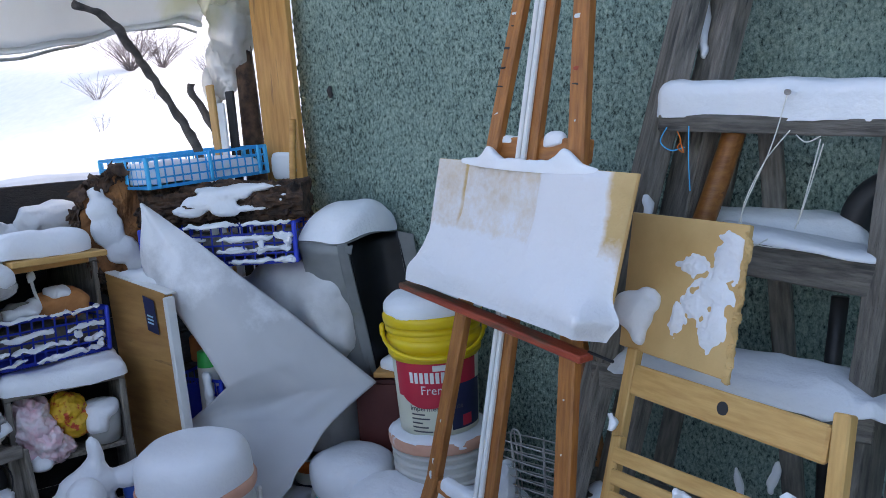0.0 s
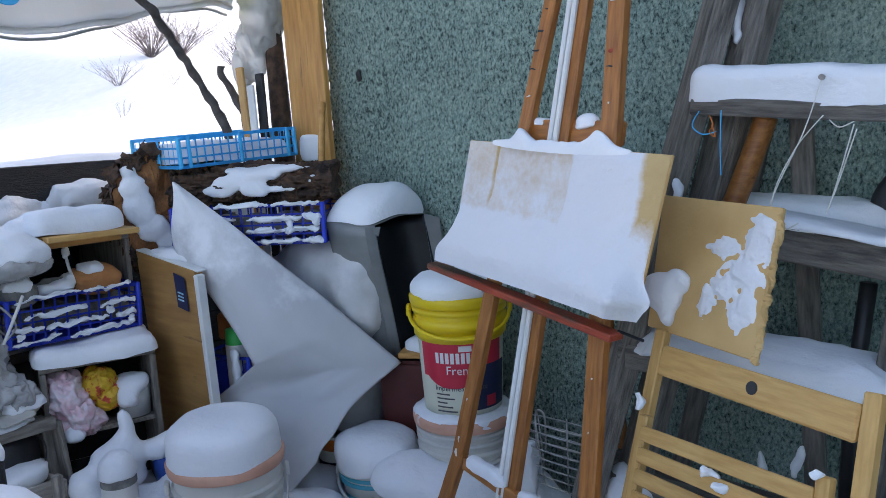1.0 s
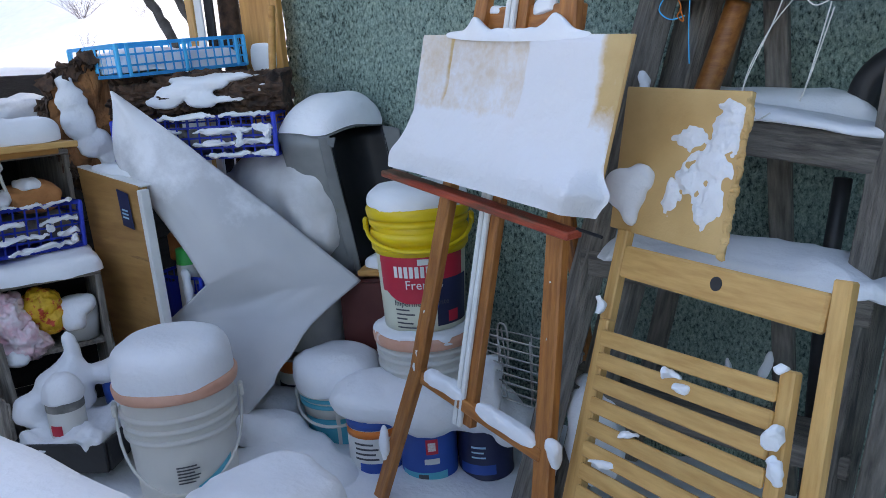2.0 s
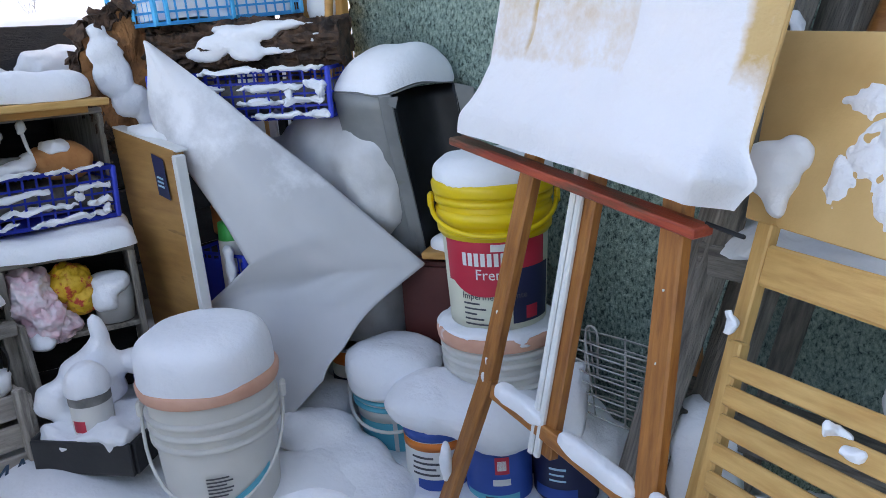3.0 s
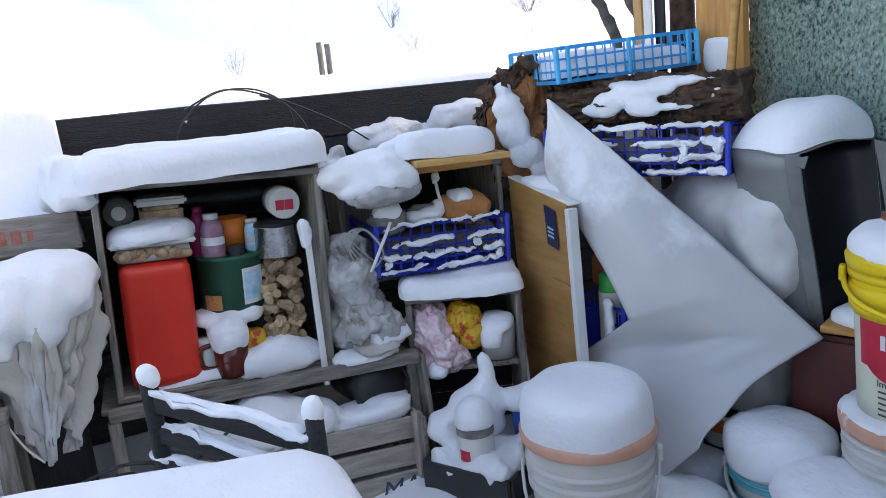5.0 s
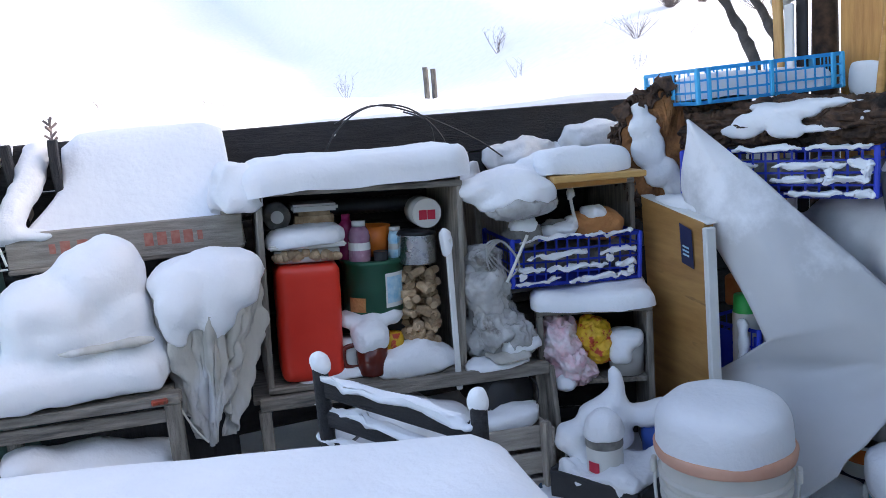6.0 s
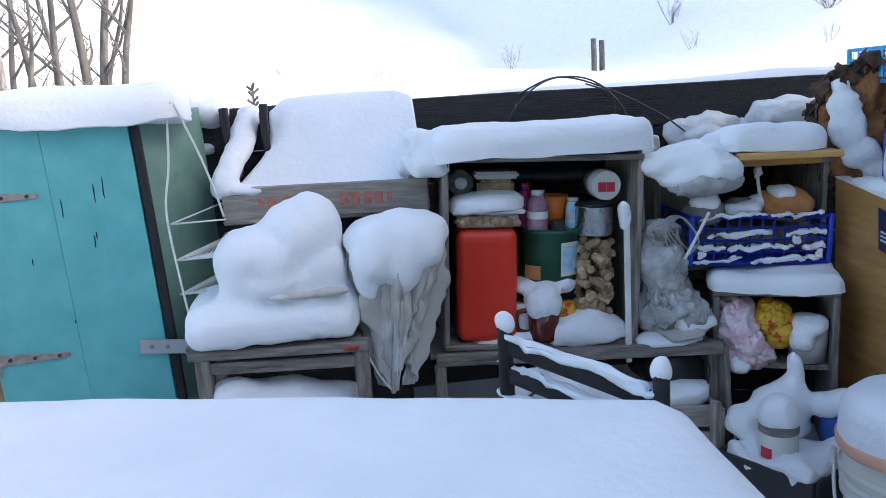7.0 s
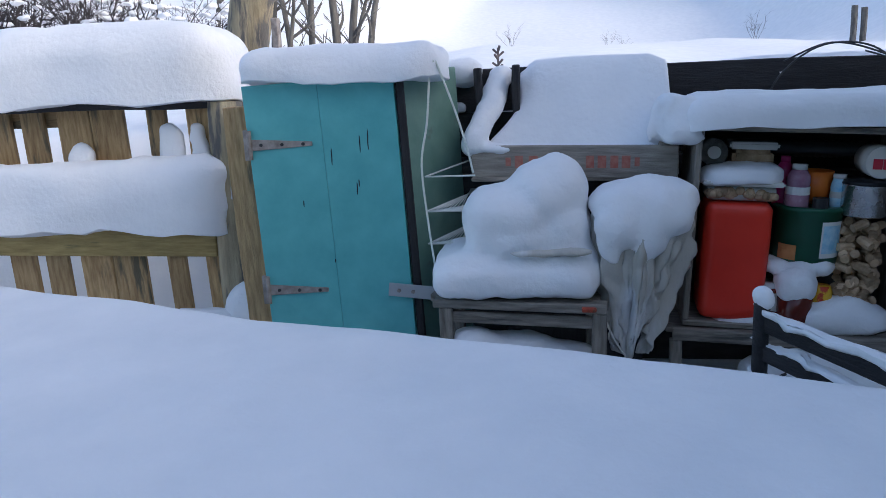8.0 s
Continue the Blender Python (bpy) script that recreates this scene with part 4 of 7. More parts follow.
beam("post", *POST_L, 0.040, 0.024, EASEL_WOOD, easel, up=EN, bevel=0.004)
MAST = Vector((-0.827, 1.445, 0.409)), Vector((-0.637, 1.639, 1.849))
mast = beam("mast", MAST[0] + (MAST[1] - MAST[0]) * 0.004, MAST[1], 0.052, 0.022, EASEL_WOOD, easel, up=EN)
for off in (-0.0215, -0.0045):
    o = Vector((0.93, -0.36, 0)) * off + EN * 0.0165
    beam("white_runner", MAST[0] + o, MAST[1] + o, 0.0135, 0.012, WHITE_PAINT, mast, "white painted runner strip", up=EN)
bar = beam("tray", (-1.130, 1.632, 0.960), (-0.510, 1.349, 0.904), 0.040, 0.016, RED_PAINT, easel, "red stained tray bar")
beam("tray_clip", (-0.514, 1.366, 0.913), (-0.452, 1.338, 0.907), 0.006, 0.006, DARK_METAL, easel, "rusty metal clip", up=EN)
beam("lower_rail", (-0.977, 1.506, 0.480), (-0.589, 1.347, 0.441), 0.030, 0.024, EASEL_WOOD, easel, up=EN)
beam("rear_leg", (-0.72, 2.02, 0.06), (-0.69, 1.63, 1.27), 0.036, 0.022, EASEL_WOOD, easel, up=EN)
beam("upper_brace", (-0.826, 1.623, 1.306), (-0.551, 1.513, 1.294), 0.05, 0.022, EASEL_WOOD, easel, up=EN)
# dabs of old paint on the posts and feet
for (base, tip), s, w, h, mt in ((POST_L, 0.80, 0.034, 0.006, BLACK_PLASTIC), (POST_L, 0.745, 0.036, 0.003, BLACK_PLASTIC), (POST_L, 0.69, 0.028, 0.004, BLACK_PLASTIC), (POST_L, 0.61, 0.02, 0.004, WHITE_PAINT),
                               (POST_L, 0.90, 0.022, 0.007, WHITE_PAINT), (POST_L, 0.865, 0.016, 0.003, BLACK_PLASTIC), (POST_R, 0.865, 0.024, 0.008, RED_PAINT), (POST_R, 0.845, 0.030, 0.003, BLACK_PLASTIC),
                               (POST_R, 0.93, 0.030, 0.009, WHITE_PAINT), (POST_R, 0.80, 0.008, 0.004, WHITE_PAINT), ((JOINT, POST_L[0]), 0.10, 0.012, 0.016, WHITE_PAINT), ((JOINT, POST_L[0]), 0.02, 0.014, 0.02, WHITE_PAINT),
                               ((JOINT, POST_L[0]), 0.35, 0.006, 0.01, WHITE_PAINT), (POST_R, 0.45, 0.006, 0.004, WHITE_PAINT), (POST_R, 0.38, 0.005, 0.004, WHITE_PAINT)):
    c = Vector(base).lerp(Vector(tip), s) + EN * 0.0135
    bm = bmesh.new()
    pillow(bm, c - EN * 0.0006, (w * 0.36, 0.0009, h * 0.55), 0.8, 0.8, math.atan2(EN.x, -EN.y) * -1, 1, 0.003, 90, 6)
    part("paint_dab", bm, mt, easel, "dab of old paint", smooth=True)
for pa, pb in (((-0.958, 1.498, 0.478), (-0.822, 1.442, 0.464)), ((-0.775, 1.423, 0.460), (-0.605, 1.353, 0.443))):
    pa, pb = Vector(pa), Vector(pb)
    bm = bmesh.new()
    pillow(bm, (pa + pb) / 2 + EN * 0.006 + Vector((0, 0, 0.014)), ((pb - pa).length / 2, 0.016, 0.026), 0.6, 0.6, 0, 0.3, 0.006, 14, 14, along(pa, pb)[0])
    single("rail_snow", bm, SNOW, "strip of snow on the easel's lower rail", "snow", smooth=True, kind="stuff")
snow("snow_clump", (-1.115, 1.509, 0.264), (0.014, 0.014, 0.05), "snow clinging to the easel foot", 0.9, 0.9, 0, 0.9, 0.01, 20, 7)
snow("snow_clump", (-0.551, 1.326, 0.466), (0.016, 0.014, 0.035), "snow clinging to the easel leg", 0.9, 0.9, 0, 0.9, 0.01, 20, 7)

BA, BB, BC, BD = [Vector(c) for c in ((-1.054, 1.606, 0.983), (-0.482, 1.374, 0.938), (-0.416, 1.407, 1.254), (-1.000, 1.642, 1.287))]
BX = (BB - BA).normalized()
board = single("painting_board", slab(bmesh.new(), [BA, BB, BC, BD], 0.008, EN), HARDBOARD,
               "hardboard painting panel caked in blown snow", "painting board")


# the snow that hides most of the board: thick at the foot, where it spills past the tray's ends, thin above
def drift_at(u, v):
    p = BA.lerp(BB, 0.003 + 0.994 * u).lerp(BD.lerp(BC, 0.003 + 0.994 * u), 0.997 * v)
    p += Vector((0, 0, -0.006)) * smooth(0.06, 0.0, v)
    p += BX * (-0.050 * smooth(0.42, 0.0, v) ** 1.6 * (1 - u) ** 2 + 0.030 * math.exp(-((v - 0.11) / 0.09) ** 2) * u ** 8)
    side = smooth(0.0, 0.04, u) * (smooth(1.0, 0.90, u) + (smooth(1.0, 0.94, u) - smooth(1.0, 0.90, u)) * smooth(0.35, 0.1, v)) * smooth(1.0, 0.95, v)
    thick = 0.040 * smooth(0.55, 0.0, v) * (0.72 + 0.28 * smooth(0.0, 0.16, v)) + 0.008 * smooth(0.56, 0.64, u) * smooth(0.93, 0.86, u)
    thick += 0.006 * smooth(0.7, 0.4, v) * (1 + noise.noise((u * 7, v * 4, 0))) + 0.0020 * (1 + noise.noise((u * 18, v * 10, 4)))
    thick += 0.030 * math.exp(-((u - 0.95) / 0.07) ** 2 - ((v - 0.08) / 0.14) ** 2)
    thick -= 0.003 * smooth(0.012, 0.004, abs(u - 0.19)) * smooth(0.5, 0.6, v)
    return p + EN * (0.0012 + max(thick, 0.0) * side)


dm = new("drifted_snow", sheet_mesh("drifted_snow", [k / 180 for k in range(181)], [k / 80 for k in range(81)], drift_at, ICY_BOARD))
tagged(dm, "wind-blown snow caked over the painting board", "snow", kind="stuff")


def lip_at(u, a):
    """A low ridge of snow along the board's upper edge, drawn up where the posts cross it."""
    p = BD.lerp(BC, 0.14 + 0.70 * u)
    ends = (max(0.0, math.sin(u * math.pi))) ** 0.35
    h = (0.012 + 0.030 * math.exp(-((u - 0.24) / 0.05) ** 2) + 0.036 * math.exp(-((u - 0.80) / 0.07) ** 2) + 0.004 * noise.noise((u * 18, 0, 1))) * ends
    th = math.pi * a
    return p + Vector((0, 0, h)) * math.sin(th) + EN * ((0.014 * ends) * math.cos(th) if a < 0.5 else (0.036 * ends) * math.cos(th)) - Vector((0, 0, 0.016 * ends)) * abs(math.cos(th)) ** 3


lip = new("snow_lip", sheet_mesh("snow_lip", [k / 60 for k in range(61)], [k / 12 for k in range(13)], lip_at, SNOW))
tagged(lip, "thin lip of snow on the board's upper edge", "snow", kind="stuff")
snow("snow_cap", (-0.646, 1.553, 1.311), (0.032, 0.018, 0.028), "lump of snow on the easel brace", 0.9, 0.8, radians(-20), 0.3, 0.006, 18, 8)
snow("snow_cap", (-0.770, 1.603, 1.318), (0.045, 0.014, 0.016), "strip of snow on the easel brace", 0.8, 0.8, radians(-20), 0.3, 0.006, 18, 8)

# second board, propped on the folded chair
PN = Vector((-0.40, -0.86, 0.30)).normalized()
panel = single("board", slab(bmesh.new(), [(-0.515, 1.543, 0.878), (-0.268, 1.423, 0.865), (-0.240, 1.508, 1.145), (-0.507, 1.635, 1.153)], 0.014, PN), HARDBOARD,
               "yellow-brown board with chipped edge and snow patches", "board")
PX = Vector((0.247, -0.120, -0.013)).normalized()
PU = PN.cross(PX) if PN.cross(PX).z > 0 else -PN.cross(PX)
P0 = Vector((-0.515, 1.543, 0.878))
PATCHES = ((0.228, 0.215, 0.045, 0.06), (0.205, 0.155, 0.05, 0.045), (0.22, 0.09, 0.035, 0.06), (0.15, 0.20, 0.045, 0.022), (0.165, 0.125, 0.04, 0.03), (0.135, 0.085, 0.022, 0.04))


def frost_at(u, v):
    """Frozen snow patches on the board, with ragged edges."""
    a, b = 0.002 - 0.042 * v + (0.270 + 0.018 * v) * u, 0.004 + 0.278 * v
    near = max(math.exp(-((a - pa) / ra) ** 2 - ((b - pb) / rb) ** 2) for pa, pb, ra, rb in PATCHES)
    ragged = 0.35 * noise.noise((a * 32, b * 32, 3)) + 0.22 * noise.noise((a * 85, b * 85, 1))
    film = min(0.007, 0.016 * (near + ragged - 0.46))
    h = max(film, -0.003)
    rim = min(u, 1 - u, v, 1 - v)
    return P0 + PX * a + PU * b + PN * (h if rim > 0.012 else min(h, -0.001))


frost = new("frozen_snow", sheet_mesh("frozen_snow", [k / 110 for k in range(111)], [k / 110 for k in range(111)], frost_at, FROST))
heap("snow_ball", [((-0.478, 1.538, 0.954), (0.044, 0.034, 0.047)), ((-0.467, 1.522, 0.910), (0.018, 0.014, 0.028)), ((-0.443, 1.537, 0.983), (0.022, 0.018, 0.026))], "soft ball of snow lodged against the board", 0.006)
tagged(frost, "ragged patches of snow frozen on the board", "snow", kind="stuff")
bm = bmesh.new()
for k in range(34):
    z = 0.868 + k * 0.0078
    pillow(bm, Vector((-0.266 + 0.026 * k / 34, 1.424 + 0.082 * k / 34, z)), (0.003 + 0.004 * random.random(), 0.007, 0.005 + 0.006 * random.random()), 0.7, 0.7, random.random() * 3, 1, 0.006, 60, 2)
part("chipped_edge", bm, HARDBOARD, panel, "broken fibrous edge")


# folded slatted chair
CB = Vector((0.858, -0.513, 0)).normalized()
CU = Vector((0.153, 0.258, 0.95)).normalized()
CN = CB.cross(CU)
if CN.y > 0:
    CN = -CN
C0 = Vector((-0.462, 1.507, 0.850))
chair = thing("folding_chair", "folded light beech slatted wooden chair in snow", "chair", (-0.4, 1.2, 0.1))


def on_chair(a, b, c=0.0):
    return C0 + CB * a + CU * b + CN * c


W = 0.455
beam("side_rail", on_chair(0.016, -0.84), on_chair(-0.017, 0.03), 0.030, 0.022, CHAIR_WOOD, chair, up=CN)
beam("side_rail", on_chair(0.552, -0.80), on_chair(0.464, 0.036), 0.030, 0.022, CHAIR_WOOD, chair, up=CN)
back = beam("backrest", on_chair(0.0, -0.031, 0.003), on_chair(W - 0.004, -0.019, 0.003), 0.063, 0.016, CHAIR_WOOD, chair, up=CN, bevel=0.005)
bm = bmesh.new()
tube(bm, [on_chair(0.243, -0.022, 0.010), on_chair(0.243, -0.022, 0.0125)], 0.0125, 16)
part("grip_hole", bm, BLACK_PLASTIC, back, "round finger hole")
beam("seat_rail", on_chair(0.075, -0.80, 0.02), on_chair(0.012, -0.149, 0.02), 0.026, 0.022, CHAIR_WOOD, chair, up=CN)
beam("seat_rail", on_chair(0.505, -0.74, 0.02), on_chair(0.429, -0.114, 0.02), 0.026, 0.022, CHAIR_WOOD, chair, up=CN)
for k in range(11):
    b = -0.184 - 0.0435 * k
    beam("slat", on_chair(0.022 + 0.0045 * k, b, 0.034), on_chair(0.424 + 0.005 * k, b + 0.033, 0.034), 0.031, 0.010, CHAIR_WOOD, chair, up=CN)
for a, b, r in ((0.225, -0.193, (0.030, 0.012, 0.015)), (0.255, -0.200, (0.018, 0.010, 0.010)), (0.006, -0.125, (0.012, 0.012, 0.032)), (0.429, -0.112, (0.014, 0.012, 0.009)), (0.452, -0.215, (0.020, 0.014, 0.035)), (0.46, -0.26, (0.016, 0.012, 0.03)), (0.16, -0.33, (0.03, 0.012, 0.010)), (0.13, -0.40, (0.05, 0.012, 0.010))):
    snow("snow_clump", on_chair(a, b, 0.042), [0.72 * k for k in r], "small clump of snow on the chair slats", 0.9, 0.9, 0, 0.9, 0.012, 30, 6)

# old step ladder with broad treads, canted against the wall
ladder = thing("step_ladder", "weathered grey wooden step ladder with broad treads", "ladder", (-0.4, 1.75, 0.1))


def rung(p, q, depth, t, mat=LADDER_WOOD):
    m, length = along(p, q)
    return beam("tread", p, q, depth, t, mat, ladder, bevel=0.004, warp=0.003)


beam("side_rail", (-0.79, 1.62, 0.06), (-0.345, 1.93, 2.0), 0.055, 0.09, LADDER_WOOD, ladder, up=(0.6, -0.8, 0), warp=0.004)
beam("side_rail", (-0.70, 1.68, 0.06), (-0.265, 1.97, 2.0), 0.05, 0.085, LADDER_WOOD, ladder, up=(0.85, -0.5, 0), warp=0.004)
beam("side_rail", (-0.122, 1.70, 0.06), (0.078, 1.86, 2.0), 0.055, 0.09, LADDER_WOOD, ladder, up=(-0.5, -0.85, 0), warp=0.004)
beam("side_rail", (-0.05, 1.64, 0.06), (0.15, 1.80, 2.0), 0.05, 0.06, LADDER_WOOD, ladder, up=(0, -1, 0), warp=0.004)
rung((-0.475, 1.80, 1.340), (0.03, 1.80, 1.299), 0.15, 0.038)
rung((-0.56, 1.80, 1.075), (-0.02, 1.80, 0.995), 0.12, 0.072)
rung((-0.64, 1.76, 0.755), (-0.04, 1.76, 0.70), 0.15, 0.06)
rung((-0.70, 1.76, 0.42), (-0.06, 1.76, 0.36), 0.15, 0.05)
rung((-0.36, 1.86, 1.70), (0.10, 1.86, 1.64), 0.12, 0.045)
beam("rear_leg", (-0.64, 2.03, 0.08), (-0.34, 1.95, 1.4), 0.05, 0.04, LADDER_WOOD, ladder, up=(0, -1, 0))
beam("rear_leg", (-0.22, 2.03, 0.08), (-0.28, 1.95, 1.32), 0.05, 0.04, LADDER_WOOD, ladder, up=(0, -1, 0))
TL = Matrix.Rotation(radians(4.6), 4, "Y")
snow("snow_cap", (-0.22, 1.797, 1.334), (0.262, 0.072, 0.080), "thick bolster of snow along a ladder tread", rad=0.034, under=0.06, rough=0.008, freq=9, n=30, tilt=TL)
snow("snow_cap", (-0.20, 1.80, 1.062), (0.17, 0.07, 0.022), "thin snow on the middle ladder tread", 0.4, 0.6, 0, 0.1, 0.008, 12, 12, SNOW, Matrix.Rotation(radians(11), 4, "Y"))
snow("snow_cap", (-0.27, 1.93, 1.02), (0.22, 0.06, 0.10), "snow bank behind the ladder tread", 0.4, 0.6, 0, 0.1, 0.02, 8, 12, SNOW, Matrix.Rotation(radians(6), 4, "Y"))
snow("snow_cap", (-0.30, 1.74, 0.755), (0.31, 0.10, 0.06), "mound of snow on the lower ladder tread", 0.4, 0.8, 0, 0.15, 0.022, 11, 20, SNOW, Matrix.Rotation(radians(5), 4, "Y"))
for c, r in (((-0.515, 1.74, 1.145), (0.012, 0.016, 0.03)), ((-0.41, 1.88, 1.56), (0.012, 0.02, 0.10)), ((-0.62, 1.72, 0.30), (0.07, 0.08, 0.16)), ((-0.33, 1.80, 0.48), (0.009, 0.010, 0.05)), ((-0.25, 1.82, 0.50), (0.010, 0.010, 0.05))):
    snow("snow_clump", c, r, "snow lodged beside a ladder rail", 0.8, 0.8, 0.3, 0.8, 0.015, 16, 8)
bm = bmesh.new()
tube(bm, bent([(-0.335, 1.84, 1.31), (-0.37, 1.83, 1.2), (-0.41, 1.81, 1.08)]), 0.026, 10)
single("wooden_rod", bm, EASEL_WOOD, "brown round wooden rod leaning behind tread", "wooden rod", smooth=True)
bm = bmesh.new()
tube(bm, [(-0.118, 1.84, 0.94), (-0.14, 1.84, 0.70), (-0.16, 1.86, 0.09)], 0.018, 10)
single("black_pipe", bm, BLACK_PLASTIC, "black plastic pipe standing behind the ladder", "pipe", smooth=True)
bm = bmesh.new()
tube(bm, [Vector((0.10 * math.cos(a), 1.93, 1.08 + 0.10 * math.sin(a))) for a in [math.tau * j / 36 for j in range(36)]], 0.034, 10, True)
single("tyre", bm, BLACK_PLASTIC, "small black rubber tyre hung behind ladder", "tyre", smooth=True)
# cords on the treads
for pts in (((-0.205, 1.705, 1.385), (-0.235, 1.70, 1.28), (-0.285, 1.69, 1.16), (-0.30, 1.69, 1.095), (-0.27, 1.69, 1.075), (-0.24, 1.69, 1.09)),
            ((-0.20, 1.70, 1.31), (-0.25, 1.70, 1.245), (-0.29, 1.69, 1.15), (-0.28, 1.69, 1.085), (-0.21, 1.69, 1.07)),
            ((-0.145, 1.71, 1.29), (-0.165, 1.70, 1.2), (-0.185, 1.70, 1.12)), ((-0.14, 1.71, 1.28), (-0.17, 1.70, 1.17), (-0.19, 1.70, 1.11)),
            ((-0.19, 1.71, 1.30), (-0.17, 1.70, 1.285), (-0.145, 1.71, 1.295))):
    bm = bmesh.new()
    tube(bm, bent(pts), 0.0014)
    single("cord", bm, CORD, "thin white cord hanging from a ladder tread", "cord", smooth=True, group="ladder cords")
for pts, mt, lb in (((( -0.45, 1.71, 1.33), (-0.462, 1.70, 1.30), (-0.44, 1.70, 1.28), (-0.41, 1.70, 1.285)), BLUE_LIGHT, "loop of blue string"), (((-0.425, 1.70, 1.32), (-0.415, 1.69, 1.30), (-0.425, 1.70, 1.285), (-0.41, 1.69, 1.275), (-0.42, 1.70, 1.30)), ORANGE, "tangle of orange string"), (((-0.40, 1.70, 1.33), (-0.402, 1.70, 1.26), (-0.40, 1.70, 1.19)), BLUE_LIGHT, "loop of blue string")):
    bm = bmesh.new()
    tube(bm, bent(pts), 0.0014)
    single("string", bm, mt, lb + " tied under a tread", "string", smooth=True)
bm = bmesh.new()
tube(bm, [(-0.205, 1.712, 1.386), (-0.205, 1.695, 1.386)], 0.006, 10)
single("nail", bm, RUST, "rusty nail head in the tread", "nail")

# wire rack on the ground
rack = thing("wire_rack", "zinc wire kitchen rack lying in the snow", "wire rack", (-0.8, 1.8, 0.2))
for k in range(8):
    z = 0.30 + 0.026 * k
    bm = bmesh.new()
    s = 0.10 + 0.004 * k
    tube(bm, [(-0.84 + s * math.cos(a) * 1.15, 1.82 + s * math.sin(a) * 0.8, z + 0.04 * math.cos(a + 2)) for a in [math.tau * j / 28 for j in range(28)]], 0.0022, 5, True)
    part("wire_ring", bm, WIRE, rack, smooth=True)
for k in range(10):
    a = math.tau * k / 10
    bm = bmesh.new()
    tube(bm, [(-0.84 + 0.10 * math.cos(a) * 1.15, 1.82 + 0.10 * math.sin(a) * 0.8, 0.30 + 0.04 * math.cos(a + 2)), (-0.84 + 0.13 * math.cos(a) * 1.15, 1.82 + 0.13 * math.sin(a) * 0.8, 0.49 + 0.04 * math.cos(a + 2))], 0.0022, 5)
    part("upright_wire", bm, WIRE, rack, smooth=True)
bm = bmesh.new()
tube(bm, bent([(-0.895, 1.74, 0.44), (-0.895, 1.74, 0.535), (-0.88, 1.735, 0.555), (-0.865, 1.735, 0.535), (-0.865, 1.735, 0.44)]), 0.0028, 6)
part("hook", bm, WIRE, rack, smooth=True)
snow("snow_clump", (-0.93, 1.74, 0.36), (0.04, 0.03, 0.10), "snow lodged in the wire rack", 0.9, 0.9, 0, 0.9, 0.02, 14, 8)


# ---------- the corner: crates, log, sheet ----------
def axes(origin, turn):
    return Matrix.Translation(origin) @ Matrix.Rotation(radians(turn), 4, "Z")


def lattice(bm, w, h, cols, rows, t, m, bar=0.0058, top=0.0105):
    """An open grid wall in the local x-z plane, moulded in one piece."""
    xs, zs = [], []
    for k in range(cols + 1):
        c = -w / 2 + (w - bar) * k / cols
        xs += [(c, True), (c + bar, False)]
    for k in range(rows + 1):
        b = top if k in (0, rows) else bar
        c = (h - b) * k / rows
        zs += [(c, True), (c + b, False)]
    grid = [[bm.verts.new(m @ Vector((x, 0, z))) for x, _ in xs] for z, _ in zs]
    faces = [bm.faces.new((grid[j][i], grid[j][i + 1], grid[j + 1][i + 1], grid[j + 1][i]))
             for j in range(len(zs) - 1) for i in range(len(xs) - 1) if zs[j][1] or xs[i][1]]
    bmesh.ops.solidify(bm, geom=faces, thickness=t)
    return bm


def plastic_crate(name, m, w, d, h, mat, label, cols=12, dcols=7, rows=3):
    """A bread or bottle crate: origin at the middle of its base."""
    ob = thing(name, label, "crate", m.translation)
    bm = bmesh.new()
    box(bm, (w - 0.01, d - 0.01, 0.006), m @ pose(0, 0, 0.004))
    part("base", bm, mat, ob)
    for nm, mm, ww, cc in (("front", pose(0, -d / 2, 0), w, cols), ("back", pose(0, d / 2, 0), w, cols), ("end", pose(-w / 2, 0, 0, 0, 0, 90), d, dcols), ("end", pose(w / 2, 0, 0, 0, 0, 90), d, dcols)):
        bm = bmesh.new()
        lattice(bm, ww, h, cc, rows, 0.008, m @ mm)
        part(nm + "_panel", bm, mat, ob)
    for sx in (-1, 1):
        for sy in (-1, 1):
            bm = bmesh.new()
            box(bm, (0.014, 0.014, h), m @ pose(sx * (w / 2 - 0.004), sy * (d / 2 - 0.004), h / 2), 0.004)
            part("corner_post", bm, mat, ob)
    return ob


LT = 29.3
LM = axes((-2.137, 1.796, 1.238), 78) @ pose(0, 0, 0, 0, -2.0, 0)
lbc = plastic_crate("plastic_crate", LM, 0.44, 0.35, 0.100, BLUE_LIGHT, "light blue plastic crate half filled with snow", 15, 10, 3)
for sx in (-0.221, 0.221):
    bm = bmesh.new()
    box(bm, (0.006, 0.075, 0.075), LM @ pose(sx, 0, 0.055), 0.002)
    part("end_plate", bm, BLUE_LIGHT, lbc)
for sx in (-0.185, 0.0, 0.185):
    bm = bmesh.new()
    box(bm, (0.011, 0.010, 0.098), LM @ pose(sx, -0.176, 0.051), 0.002)
    part("stiffener", bm, BLUE_LIGHT, lbc)
snow("crate_snow", LM @ Vector((0.0, 0.0, 0.012)), (0.205, 0.165, 0.062), "snow filling the light blue crate", rad=0.03, rz=radians(78), under=0.05, rough=0.012, freq=9)

